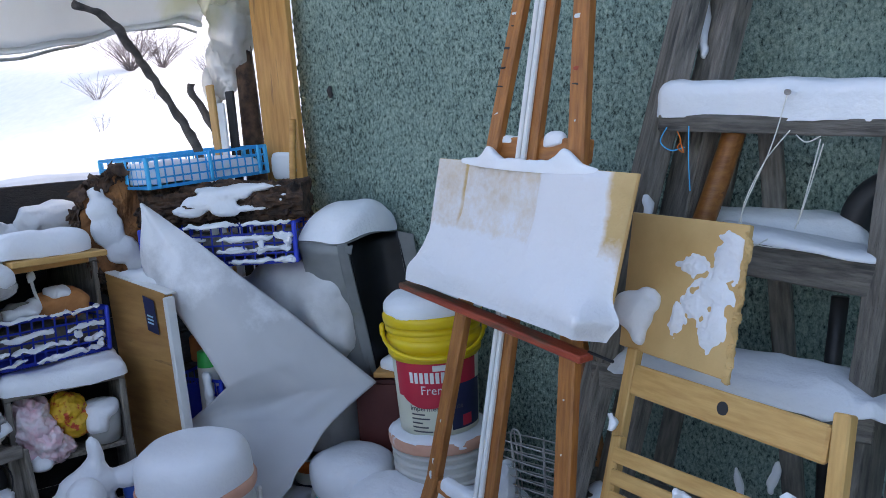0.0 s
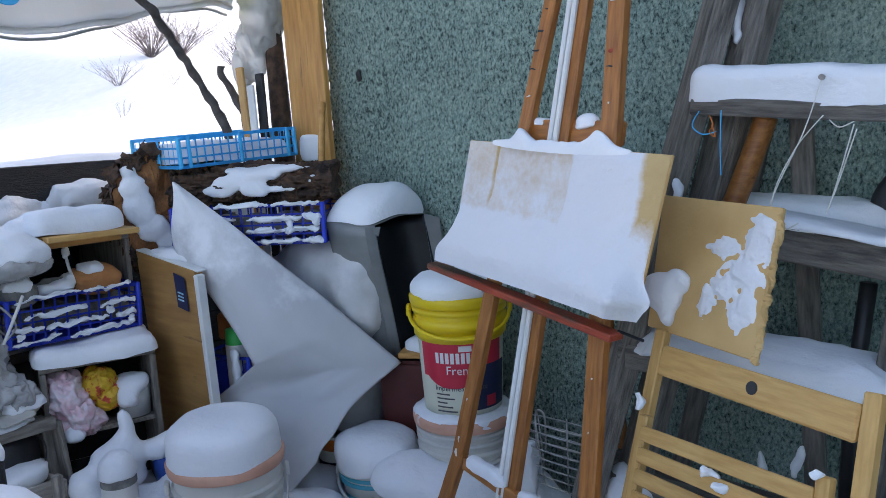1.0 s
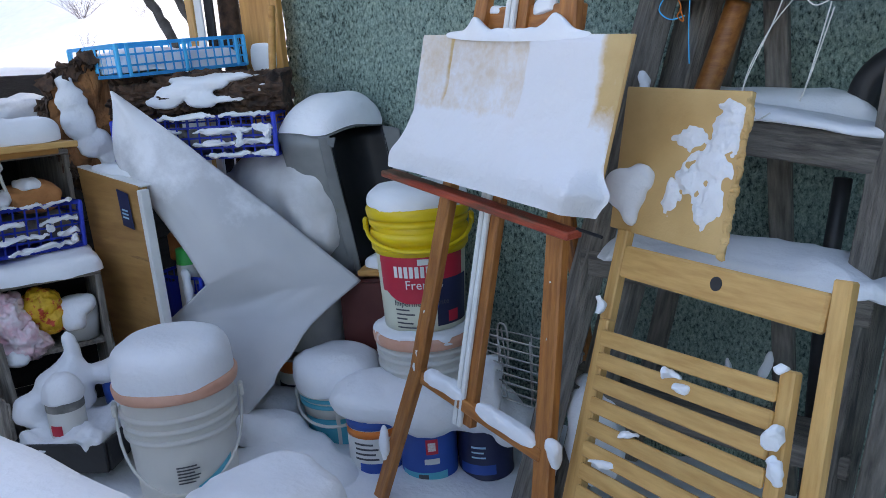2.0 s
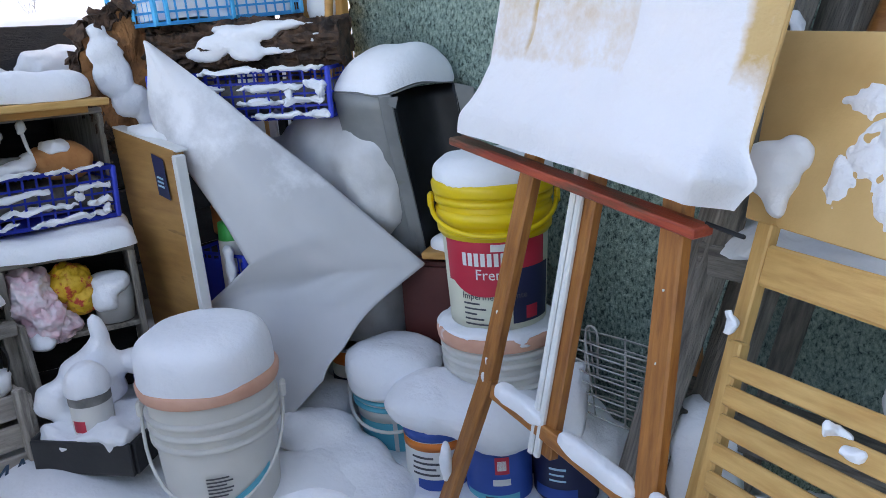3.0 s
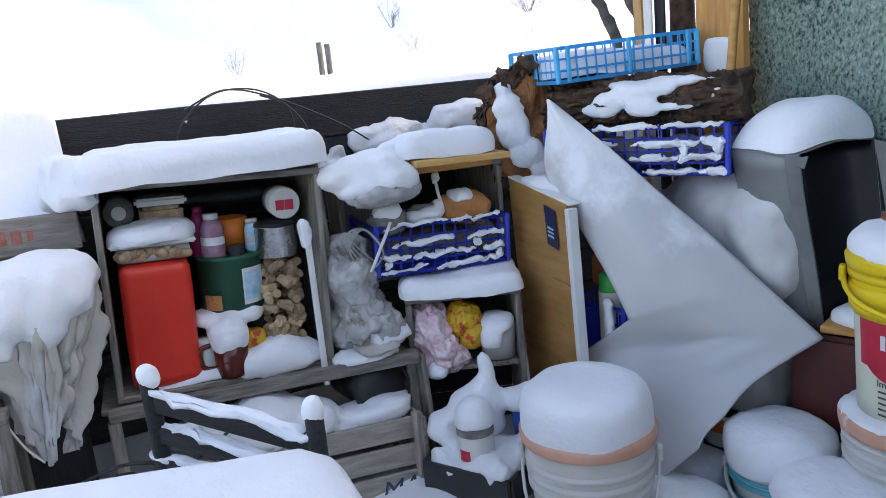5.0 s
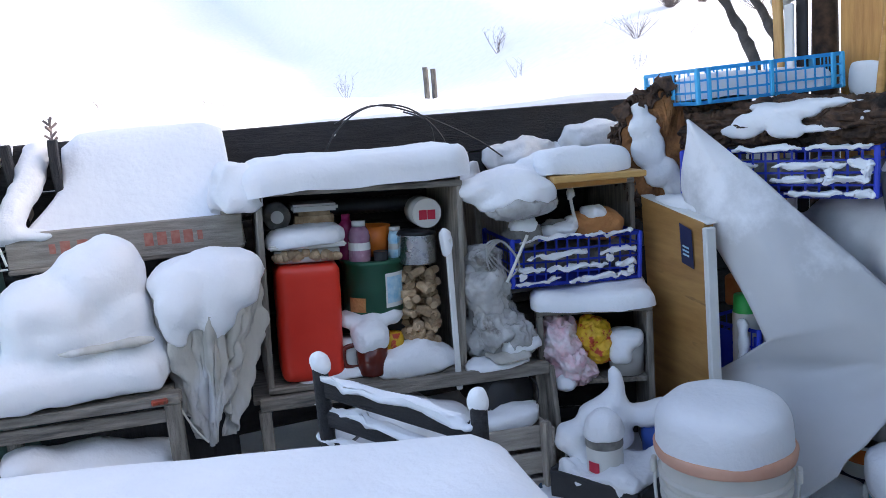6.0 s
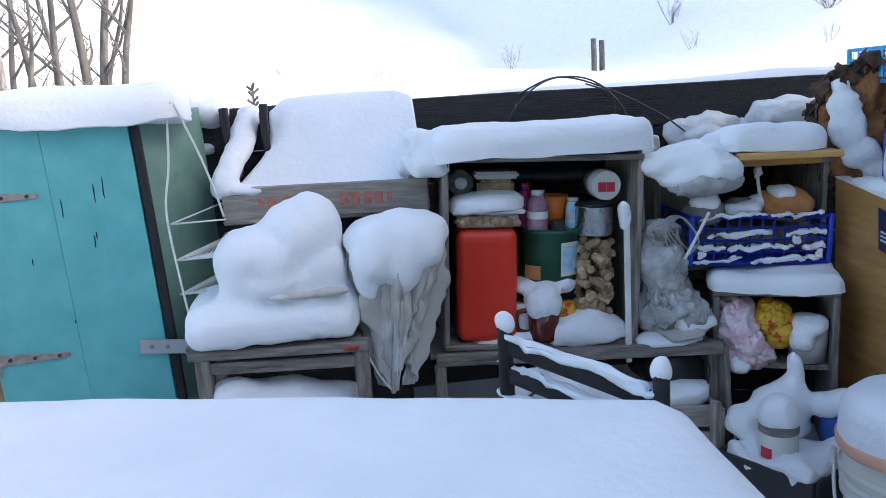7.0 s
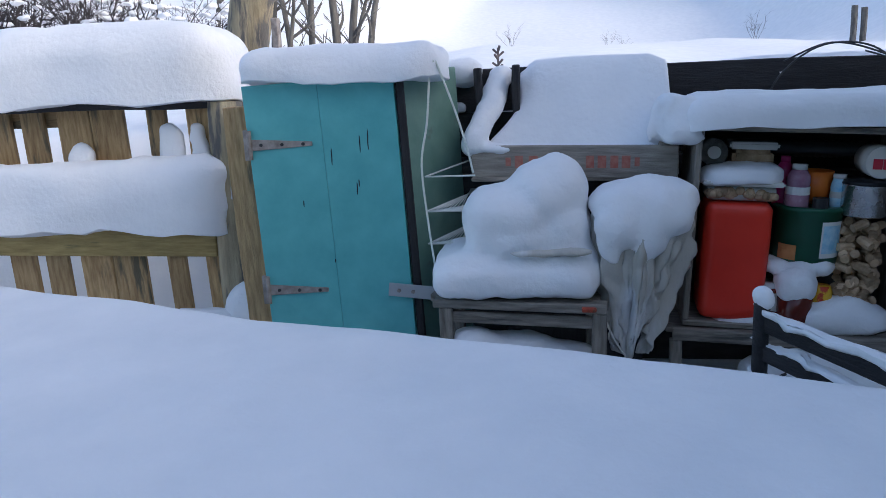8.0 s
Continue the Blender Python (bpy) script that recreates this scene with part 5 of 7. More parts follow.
CM = axes((-1.918, 1.767, 0.975), LT)
plastic_crate("plastic_crate", CM, 0.50, 0.27, 0.132, BLUE_DARK, "dark blue plastic crate under the log, snow-clogged", 15, 8, 4)
for x, z, w, h in ((0.09, 0.084, 0.085, 0.009), (0.21, 0.086, 0.030, 0.012), (0.06, 0.047, 0.060, 0.008), (0.18, 0.047, 0.055, 0.011), (0.12, 0.012, 0.090, 0.007), (0.22, 0.014, 0.022, 0.010), (-0.02, 0.130, 0.090, 0.006), (0.16, 0.131, 0.080, 0.006), (-0.10, 0.085, 0.06, 0.008), (0.14, 0.064, 0.012, 0.015), (0.225, 0.066, 0.012, 0.016)):
    snow("crate_snow", CM @ Vector((x, -0.135, z)), (w, 0.011, h), "snow clinging to crate bars", 0.5, 0.6, radians(LT), 0.7, 0.011, 42, 16)
heap("crate_junk", [(CM @ Vector((x, -0.03, 0.05)), (0.05, 0.07, 0.05)) for x in (-0.2, -0.1, 0.0, 0.11, 0.2)], "dim grey odds and ends inside crate", 0.012, STONE, 0.01, "clutter", "")

# log with bark, lying under the light blue crate
bm = bmesh.new()
LA, LB = CM @ Vector((-0.27, 0.0, 0.185)), CM @ Vector((0.27, -0.01, 0.185))
tube(bm, [LA.lerp(LB, k / 110) for k in range(111)], 0.080, 64)
LX = (LB - LA).normalized()
for v in bm.verts:
    s = (v.co - LA).dot(LX)
    foot = LA + LX * s
    d = v.co - foot
    a = math.atan2(d.z, d.dot(LX.cross(Vector((0, 0, 1)))))
    q = Vector((s * 9, math.cos(a) * 2.6, math.sin(a) * 2.6))
    ridge = 1 - abs(noise.noise(q * 2.2)) * 2
    plate = noise.noise(q * 0.9 + Vector((3, 0, 0)))
    v.co = foot + d.normalized() * (0.070 + 0.022 * plate + 0.020 * ridge + 0.008 * noise.noise(v.co * 80)) + LX * 0.02 * noise.noise(v.co * 25)
    v.co.z = 1.165 + (v.co.z - 1.16) * 0.78
single("log", bm, BARK, "split bark-covered log with snow in its hollows", "log", smooth=False)
heap("snow_mass", [(CM @ Vector((x, y, z)), r) for x, y, z, r in ((0.06, -0.045, 0.232, (0.15, 0.05, 0.016)), (-0.04, -0.085, 0.200, (0.085, 0.018, 0.026)), (-0.10, -0.085, 0.175, (0.06, 0.016, 0.022)), (0.02, -0.092, 0.175, (0.05, 0.016, 0.028)), (0.11, -0.088, 0.172, (0.06, 0.014, 0.012)), (0.04, -0.080, 0.218, (0.07, 0.024, 0.022)), (0.21, -0.075, 0.195, (0.022, 0.02, 0.022)))],
     "snow poured over the log", 0.007, rz=radians(LT))
# upright slab of cut wood with bark at its rim
SM = axes((-2.215, 1.575, 0.915), 62)
bm = bmesh.new()
n = 72
ringa = []
for k in range(n):
    a = math.tau * k / n
    r = 1 + 0.22 * noise.noise((math.cos(a) * 1.8, math.sin(a) * 1.8, 4)) + 0.14 * noise.noise((math.cos(a) * 6, math.sin(a) * 6, 1)) + 0.05 * random.uniform(-1, 1)
    ringa.append((0.135 * r * math.cos(a), 0.185 * r * math.sin(a)))
f0 = [bm.verts.new(SM @ Vector((x, -0.05, 0.185 + z))) for x, z in ringa]
f1 = [bm.verts.new(SM @ Vector((x * 1.06, 0.10, 0.185 + z * 1.05))) for x, z in ringa]
for k in range(n):
    bm.faces.new((f0[k], f1[k], f1[(k + 1) % n], f0[(k + 1) % n]))
bm.faces.new(f1)
st = single("stump_slab", bm, BARK, "upright slice of tree trunk with thick bark", "log")
bm = bmesh.new()
face = []
for j in range(9):
    s = j / 8
    face.append([bm.verts.new(SM @ Vector((x * s * 0.97, -0.045 - 0.022 * noise.noise((x * s * 14, z * s * 14, 2)) - 0.010 * noise.noise((x * s * 40, z * s * 40, 5)), 0.185 + z * s * 0.97))) for x, z in (ringa if j else [(0.001 * math.cos(k), 0.001 * math.sin(k)) for k in range(n)])])
for j in range(8):
    for k in range(n):
        bm.faces.new((face[j][k], face[j + 1][k], face[j + 1][(k + 1) % n], face[j][(k + 1) % n]))
part("cut_face", bm, HEARTWOOD, st, "brown cut face")
bm = bmesh.new()
for k in range(110):
    x, z = ringa[random.randrange(n)]
    q = SM @ Vector((x * (1.0 + 0.06 * random.random()), -0.05 + 0.06 * random.random(), 0.185 + z * (1.0 + 0.05 * random.random())))
    big = random.uniform(0.5, 1.6)
    pillow(bm, q, (0.013 * big, 0.010 * big, 0.020 * big), 0.7, 0.8, random.random() * 3, 1, 0.022 * big, 45, 3)
part("bark_flakes", bm, BARK, st, "flaky dark bark rim")
heap("stuck_snow", [(SM @ Vector((x, -0.052, z)), r) for x, z, r in ((-0.055, 0.255, (0.05, 0.016, 0.045)), (-0.045, 0.195, (0.055, 0.018, 0.06)), (-0.01, 0.12, (0.055, 0.016, 0.05)), (0.035, 0.055, (0.045, 0.014, 0.055)), (0.05, 0.0, (0.035, 0.014, 0.04)), (-0.07, 0.31, (0.03, 0.014, 0.02)))],
     "snow plastered on the cut trunk face", 0.007, rz=radians(62))

# two bare branches that stand behind
for pts, r, t in ((((-2.2, 1.93, 1.25), (-2.2, 1.895, 1.375), (-2.2, 1.786, 1.551), (-2.2, 1.692, 1.677), (-2.2, 1.621, 1.769), (-2.2, 1.50, 1.812)), 0.016, 0.014), (((-2.2, 2.03, 1.25), (-2.23, 2.03, 1.40), (-2.28, 2.02, 1.49), (-2.30, 2.0, 1.56), (-2.295, 2.0, 1.585)), 0.018, 0.012)):
    bm = bmesh.new()
    tube(bm, bent(pts), r, 9, taper=t)
    for v in bm.verts:
        v.co += Vector((1, 1, 1)) * 0.006 * noise.noise(v.co * 25)
    single("branch", bm, STICK, "bare grey weathered branch standing behind crate", "branch", smooth=True)
bm = bmesh.new()
tube(bm, bent([(-1.72, 1.86, 1.06), (-1.74, 1.90, 1.25), (-1.755, 1.94, 1.42)]), 0.012, 7)
single("stick", bm, PLANK_WOOD, "thin splintered brown stick leaning on plank", "stick", smooth=True)

# sack below the crates and the hood of sheet metal
heap("sack", [((-1.635, 1.895, 0.80), (0.135, 0.10, 0.20)), ((-1.80, 1.88, 0.83), (0.15, 0.10, 0.15)), ((-1.78, 1.92, 0.45), (0.2, 0.13, 0.38)), ((-1.95, 1.82, 0.55), (0.15, 0.12, 0.36))], "bulging grey-white plastic sack dusted with snow", 0.014, SACK, 0.012, "sack", "")
hood = thing("metal_hood", "dented sheet-metal hood with dark hollow inside", "metal hood", (-1.45, 1.95, 0.1))
HA, HB, HC, HD, HE = [Vector(c) for c in ((-1.655, 1.80, 1.036), (-1.484, 1.815, 1.028), (-1.446, 2.05, 1.036), (-1.500, 1.925, 0.575), (-1.40, 2.075, 1.022))]
RIM = bent([HA, HA.lerp(HB, 0.55) + Vector((0, -0.012, 0.002)), HB, HB.lerp(HC, 0.45) + Vector((0.016, 0, 0.016)), HC], 10)


def rim_at(u):
    k = u * (len(RIM) - 1)
    i = min(int(k), len(RIM) - 2)
    return RIM[i].lerp(RIM[i + 1], k - i)


def hood_top(u, v):
    """The bent top sheet under the snow, from its rim back to the wall."""
    return rim_at(u).lerp(Vector((-1.66, 1.98, 1.06)).lerp(Vector((-1.50, 2.08, 1.05)), u), v) + Vector((0, 0, 0.02 * math.sin(math.pi * v)))


def hood_side(u, v):
    """The outer cheek, creased towards its foot."""
    return HA.lerp(HB, u).lerp(Vector((-1.62, 1.90, 0.50)).lerp(HD, u), v) + Vector((0.4, -0.8, 0)) * (0.012 * math.sin(math.pi * u) + 0.005 * noise.noise((u * 3, v * 5, 1)))


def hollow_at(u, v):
    """The inside, its shade put into a near-black colour: a sheet that curves round from the cheek to the far edge."""
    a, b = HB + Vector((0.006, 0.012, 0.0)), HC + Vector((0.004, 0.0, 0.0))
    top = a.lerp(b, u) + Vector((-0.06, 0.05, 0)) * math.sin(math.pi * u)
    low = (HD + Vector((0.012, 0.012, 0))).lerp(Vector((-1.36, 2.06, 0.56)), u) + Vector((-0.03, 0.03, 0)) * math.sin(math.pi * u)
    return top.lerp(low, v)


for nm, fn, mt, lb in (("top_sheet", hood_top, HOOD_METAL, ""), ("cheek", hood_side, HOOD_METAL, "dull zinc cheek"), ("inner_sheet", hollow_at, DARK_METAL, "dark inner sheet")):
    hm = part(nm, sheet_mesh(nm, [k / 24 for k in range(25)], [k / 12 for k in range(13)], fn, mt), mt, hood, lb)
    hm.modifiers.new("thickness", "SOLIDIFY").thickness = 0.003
beam("flange", HB + Vector((0, -0.004, 0)), HD, 0.034, 0.008, HOOD_METAL, hood, "dull zinc edge strip", up=(0.5, -0.8, 0.2), warp=0.003)
bm = bmesh.new()
slab(bm, [HC + Vector((0.004, -0.004, 0)), HE, (-1.36, 2.075, 0.60), (-1.39, 2.05, 0.60)], 0.004, (-0.4, -0.9, 0))
part("outer_panel", bm, HOOD_METAL, hood)
bm = bmesh.new()
slab(bm, [HB + Vector((0.010, 0.0, -0.006)), HB + Vector((0.026, 0.016, -0.004)), HB + Vector((0.020, 0.010, -0.034)), HB + Vector((0.008, -0.002, -0.024))], 0.003, (-0.4, -0.9, 0))
part("bent_tab", bm, HOOD_METAL, hood, "torn metal tab")


def cap_at(u, v):
    """The dome of snow on the hood: full to the rim in front, fading to the wall."""
    p = hood_top(u, v)
    e = (1 - abs(2 * u - 1) ** 3.2) ** 0.55 * (1 - (1 - min(1.0, v * 1.25)) ** 2.6) ** 0.6
    out = (Vector((p.x, p.y, 0)) - Vector((-1.58, 1.96, 0))) * 0.05 * math.sin(math.pi * min(1, v * 2.2)) if v < 0.45 else Vector()
    return p + out + Vector((0, 0, 0.004 + 0.080 * e + 0.004 * noise.noise((u * 4, v * 4, 6))))


hc = new("snow_cap", sheet_mesh("snow_cap", [k / 48 for k in range(49)], [k / 32 for k in range(33)], cap_at, SNOW))
tagged(hc, "domed snow cap on the metal hood", "snow", kind="stuff")
bm = bmesh.new()
box(bm, (0.30, 0.16, 0.02), axes((-1.33, 1.985, 0.60), 20), 0.004)
single("wooden_shelf", bm, PLANK_WOOD, "small brown board shelf behind the sheet", "shelf")
snow("snow_cap", (-1.36, 1.96, 0.612), (0.10, 0.07, 0.035), "snow on a small board", 0.6, 0.6, 0, 0.2)
bm = bmesh.new()
box(bm, (0.26, 0.14, 0.48), axes((-1.42, 1.96, 0.335), 20), 0.012, 2)
single("plastic_box", bm, MAROON, "dark maroon plastic box in the shade", "box")

# tan door leaf with a white edge
leaf = thing("door_leaf", "brown wooden door leaf with white painted edge", "door leaf", (-2.03, 1.47, 0.15))
bm = bmesh.new()
slab(bm, [(-2.17, 1.490, 0.16), (-1.862, 1.455, 0.14), (-1.885, 1.452, 0.930), (-2.205, 1.482, 0.972)], 0.03, (-0.08, -1, 0))
part("panel", bm, PANEL_WOOD, leaf)
beam("white_edge", (-1.845, 1.457, 0.14), (-1.868, 1.455, 0.92), 0.020, 0.030, WHITE_PAINT, leaf, "white painted edge strip", up=(-0.1, -1, 0))
beam("top_edge", (-2.205, 1.50, 0.974), (-1.87, 1.47, 0.928), 0.035, 0.006, WHITE_PAINT, leaf)
bm = bmesh.new()
slab(bm, [(-1.985, 1.4565, 0.808), (-1.928, 1.4515, 0.798), (-1.934, 1.4505, 0.905), (-1.991, 1.4555, 0.918)], 0.001, (-0.08, -1, 0))
lb = part("sticker", bm, NAVY, leaf, "dark blue sticker")
bm = bmesh.new()
for k in range(3):
    box(bm, (0.03, 0.001, 0.005), pose(-1.96, 1.4518, 0.855 - k * 0.011, 0, 8, -5))
part("text_line", bm, PALE_BLUE, lb)
bm = bmesh.new()
box(bm, (0.003, 0.002, 0.05), pose(-1.98, 1.466, 0.44))
part("scratch", bm, PRINT, leaf)

# bottle crate behind the sheet
bcm = axes((-1.925, 1.635, 0.43), 8)
bc = plastic_crate("plastic_crate", bcm, 0.19, 0.15, 0.20, BLUE_DARK, "dark blue plastic crate with snow on it", 8, 5, 4)
bm = bmesh.new()
box(bm, (0.18, 0.004, 0.165), bcm @ pose(0, -0.058, 0.09), 0.001)
part("front_liner", bm, BLUE_DARK, bc)
bm = bmesh.new()
box(bm, (0.18, 0.14, 0.28), axes((-1.925, 1.635, 0.29), 8), 0.01)
single("wooden_box", bm, GREY_WOOD, "rough grey box under a plastic crate", "box")
bottle = thing("bottle", "green-capped bottle dusted with snow in crate", "bottle", (-1.83, 1.57, 0.6))
bm = bmesh.new()
lathe(bm, [(0.001, -0.14), (0.034, -0.14), (0.036, -0.13), (0.036, 0.085), (0.03, 0.10), (0.001, 0.10)], 24, Matrix.Translation((-1.890, 1.592, 0.578)))
part("body", bm, WHITE_PLASTIC, bottle, smooth=True)
bm = bmesh.new()
lathe(bm, [(0.001, 0.082), (0.034, 0.082), (0.035, 0.086), (0.032, 0.135), (0.001, 0.137)], 24, Matrix.Translation((-1.890, 1.592, 0.578)))
part("cap", bm, GREEN_CAP, bottle, "bright green screw cap", smooth=True)
heap("snow_clump", [((-1.866, 1.556, 0.645), (0.026, 0.014, 0.020)), ((-1.862, 1.553, 0.60), (0.022, 0.014, 0.045)), ((-1.858, 1.552, 0.55), (0.018, 0.012, 0.025))], "snow clump on bottle and crate", 0.008)
bm = bmesh.new()
box(bm, (0.10, 0.06, 0.09), axes((-1.97, 1.66, 0.70), 20), 0.008)
single("carton", bm, CLAY, "reddish brown carton behind the bottle", "carton")

# the large bent sheet: edges run as three curves from its tip
S_TIP, S_RIGHT, S_NOTCH = Vector((-1.995, 1.509, 1.185)), Vector((-1.437, 1.865, 0.577)), Vector((-1.766, 1.546, 0.622))


def straight(pts, n):
    """Points along a polyline with sharp corners, n to each leg."""
    pts = [Vector(p) for p in pts]
    return [a.lerp(b, k / n) for a, b in zip(pts, pts[1:]) for k in range(n)] + [pts[-1]]


left_edge = bent([S_TIP, (-2.030, 1.50, 1.00), (-1.915, 1.505, 0.875), (-1.820, 1.527, 0.735), S_NOTCH], 10)[:-1] + straight([S_NOTCH, (-1.85, 1.532, 0.555), (-1.928, 1.520, 0.497), (-1.80, 1.50, 0.30), (-1.72, 1.46, 0.12)], 10)
right_edge = bent([S_TIP, (-1.87, 1.59, 1.06), (-1.77, 1.65, 0.95), (-1.66, 1.725, 0.83), (-1.55, 1.80, 0.70), S_RIGHT], 10)[:-1] + bent([S_RIGHT, (-1.517, 1.72, 0.477), (-1.542, 1.64, 0.40), (-1.558, 1.57, 0.33), (-1.575, 1.52, 0.10)], 10)[:31]


def sheet_at(u, v):
    i = v * (len(left_edge) - 1)
    k = min(int(i + 1e-6), len(left_edge) - 1)
    a, b = left_edge[k], right_edge[min(k, len(right_edge) - 1)]
    bulge = math.sin(u * math.pi) * (0.035 + 0.02 * math.sin(v * 5))
    return a.lerp(b, u) + Vector((0.45, -0.75, 0.35)) * bulge + Vector((0.5, -0.8, 0)) * (0.010 * noise.noise((u * 3, v * 6, 0)) + 0.006 * abs(noise.noise((u * 5 + v * 4, v * 9, 3)))) * math.sin(u * math.pi) ** 0.5


big = new("bent_sheet", sheet_mesh("bent_sheet", [k / 30 for k in range(31)], [k / 80 for k in range(81)], sheet_at, SHEET))
big.modifiers.new("thickness", "SOLIDIFY").thickness = 0.004
tagged(big, "large bent translucent grey sheet streaked with snow", "sheet")


snow("stuck_snow", (-2.06, 1.51, 0.955), (0.10, 0.03, 0.025), "snow caught on top of the door leaf", 0.7, 0.7, 0, 0.4, 0.02, 12)


# ---------- shelves of crates along the fence ----------
def open_box(name, label, m, w, d, h, t=0.016, mat=GREY_WOOD, back=True, floor=True):
    """A wooden crate on its side, open to local -y: origin at the front lower left corner."""
    ob = thing(name, label, "crate", m.translation)

    def bd(nm, size, at):
        b = bmesh.new()
        box(b, size, Matrix.Identity(4), 0.003)
        part(nm, b, mat, ob, "", m @ pose(*at))
    bd("top_board", (w, d, t), (w / 2, d / 2, h - t / 2))
    if floor:
        bd("bottom_board", (w, d, t), (w / 2, d / 2, t / 2))
    for x in (t / 2, w - t / 2):
        b = bmesh.new()
        box(b, (h - 2 * t - 0.001, d, t), Matrix.Identity(4), 0.003)
        part("side_board", b, mat, ob, "", m @ pose(x, d / 2, h / 2, 0, 90, 0))
    # back boards coloured near-black to deepen the shade inside the grey crate
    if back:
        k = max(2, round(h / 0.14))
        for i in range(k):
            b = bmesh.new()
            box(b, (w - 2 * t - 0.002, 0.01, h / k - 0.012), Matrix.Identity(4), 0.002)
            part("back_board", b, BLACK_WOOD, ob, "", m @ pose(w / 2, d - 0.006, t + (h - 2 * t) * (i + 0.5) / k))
    return ob


# local x runs along +y of the yard, local y runs into the fence
def shelf_pose(x, y, z, turn=0.0, roll=0.0):
    return pose(x, y, z, 0, 0, 90 + turn) @ pose(0, 0, 0, 0, roll, 0)


A = shelf_pose(-2.215, 0.327, 0.582, -4.5, 3.0)
open_box("crate_shelf", "grey weathered wooden crate used as an open shelf", A, 0.545, 0.33, 0.535)
snow("snow_cap", A @ Vector((0.27, 0.15, 0.537)), (0.295, 0.185, 0.082), "thick snow slab on top of the crate shelf", rad=0.05, rz=radians(86), under=0.05, rough=0.012, freq=6, n=22)
snow("snow_lump", (-2.33, 0.315, 1.115), (0.13, 0.055, 0.075), "snow lump hanging over the crate corner", 0.5, 0.6, 0, 0.7, 0.025, 10)
snow("snow_drift", A @ Vector((0.40, 0.03, 0.018)), (0.12, 0.045, 0.085), "small drift of snow inside the shelf", 0.7, 0.9, radians(86), 0.1, 0.02, 12, 8)
snow("snow_drift", A @ Vector((0.22, 0.05, 0.018)), (0.14, 0.045, 0.03), "snow on the shelf floor", 0.6, 0.8, radians(86), 0.1, 0.01, 12, 8)

can = thing("jerrycan", "red plastic jerrycan standing in the crate shelf", "jerrycan", A @ Vector((0.13, 0.1, 0.02)))
bm = bmesh.new()
pillow(bm, A @ Vector((0.122, 0.082, 0.178)), (0.083, 0.075, 0.158), 1, 1, 0, 1, 0.003, 12, 16, A, 0.024)
part("body", bm, RED_PLASTIC, can, smooth=True)
bm = bmesh.new()
lathe(bm, [(0.001, 0.33), (0.022, 0.33), (0.022, 0.365), (0.001, 0.365)], 16, A @ pose(0.12, 0.12, 0))
part("cap", bm, BLACK_PLASTIC, can)
tub = thing("food_tub", "clear plastic tub of nuts with a lid", "tub", A @ Vector((0.13, 0.08, 0.34)))
bm = bmesh.new()
pillow(bm, A @ Vector((0.125, 0.088, 0.358)), (0.086, 0.065, 0.020), 1, 1, 0, 1, 0.001, 12, 10, A, 0.012)
part("body", bm, CLEAR, tub, smooth=True)
bm = bmesh.new()
pillow(bm, (0, 0, 0), (0.016, 0.012, 0.012), 1, 1, 0, 1, 0.002, 60, 3)
nut_mesh = mesh_of("nut", bm, CORKS, True)
for k in range(22):
    part("nut", nut_mesh, CORKS, tub, "", A @ pose(0.045 + 0.155 * random.random(), 0.018 + 0.012 * random.random(), 0.35 + 0.016 * random.random(), 0, 0, 180 * random.random()))
bm = bmesh.new()
box(bm, (0.20, 0.155, 0.012), A @ pose(0.125, 0.082, 0.385), 0.004, 2)
part("lid", bm, WHITE_PLASTIC, tub)
snow("snow_cap", A @ Vector((0.125, 0.078, 0.390)), (0.108, 0.085, 0.042), "rounded snow cap on the plastic tub", 0.7, 0.6, radians(86), 0.15, 0.008, 12)
jar = thing("jar", "dim glass jar with white lid lying in shelf", "jar", A @ Vector((0.07, 0.15, 0.44)))
bm = bmesh.new()
tube(bm, [A @ Vector((0.058, 0.10, 0.455)), A @ Vector((0.058, 0.20, 0.455))], 0.036, 20)
part("body", bm, STONE, jar, smooth=True)
bm = bmesh.new()
tube(bm, [A @ Vector((0.058, 0.092, 0.455)), A @ Vector((0.058, 0.10, 0.455))], 0.017, 20)
part("lid", bm, WHITE_PLASTIC, jar)
tub2 = thing("food_tub", "lidded plastic tub of orange pasta at shelf back", "tub", A @ Vector((0.16, 0.15, 0.42)))
bm = bmesh.new()
box(bm, (0.105, 0.10, 0.055), A @ pose(0.158, 0.15, 0.435), 0.01, 2)
part("body", bm, CORKS, tub2)
bm = bmesh.new()
box(bm, (0.125, 0.115, 0.02), A @ pose(0.158, 0.148, 0.475), 0.006, 2)
part("lid", bm, CLEAR, tub2)
bm = bmesh.new()
lathe(bm, [(0.001, 0)] + [(0.024 if k % 2 else 0.021, 0.0085 * k) for k in range(28)] + [(0.001, 0.236)], 16, A @ pose(0.205, 0.17, 0.465, 0, 90, 0))
single("ribbed_hose", bm, DARK_METAL, "grey ribbed hose lying across the shelf", "hose", smooth=True)


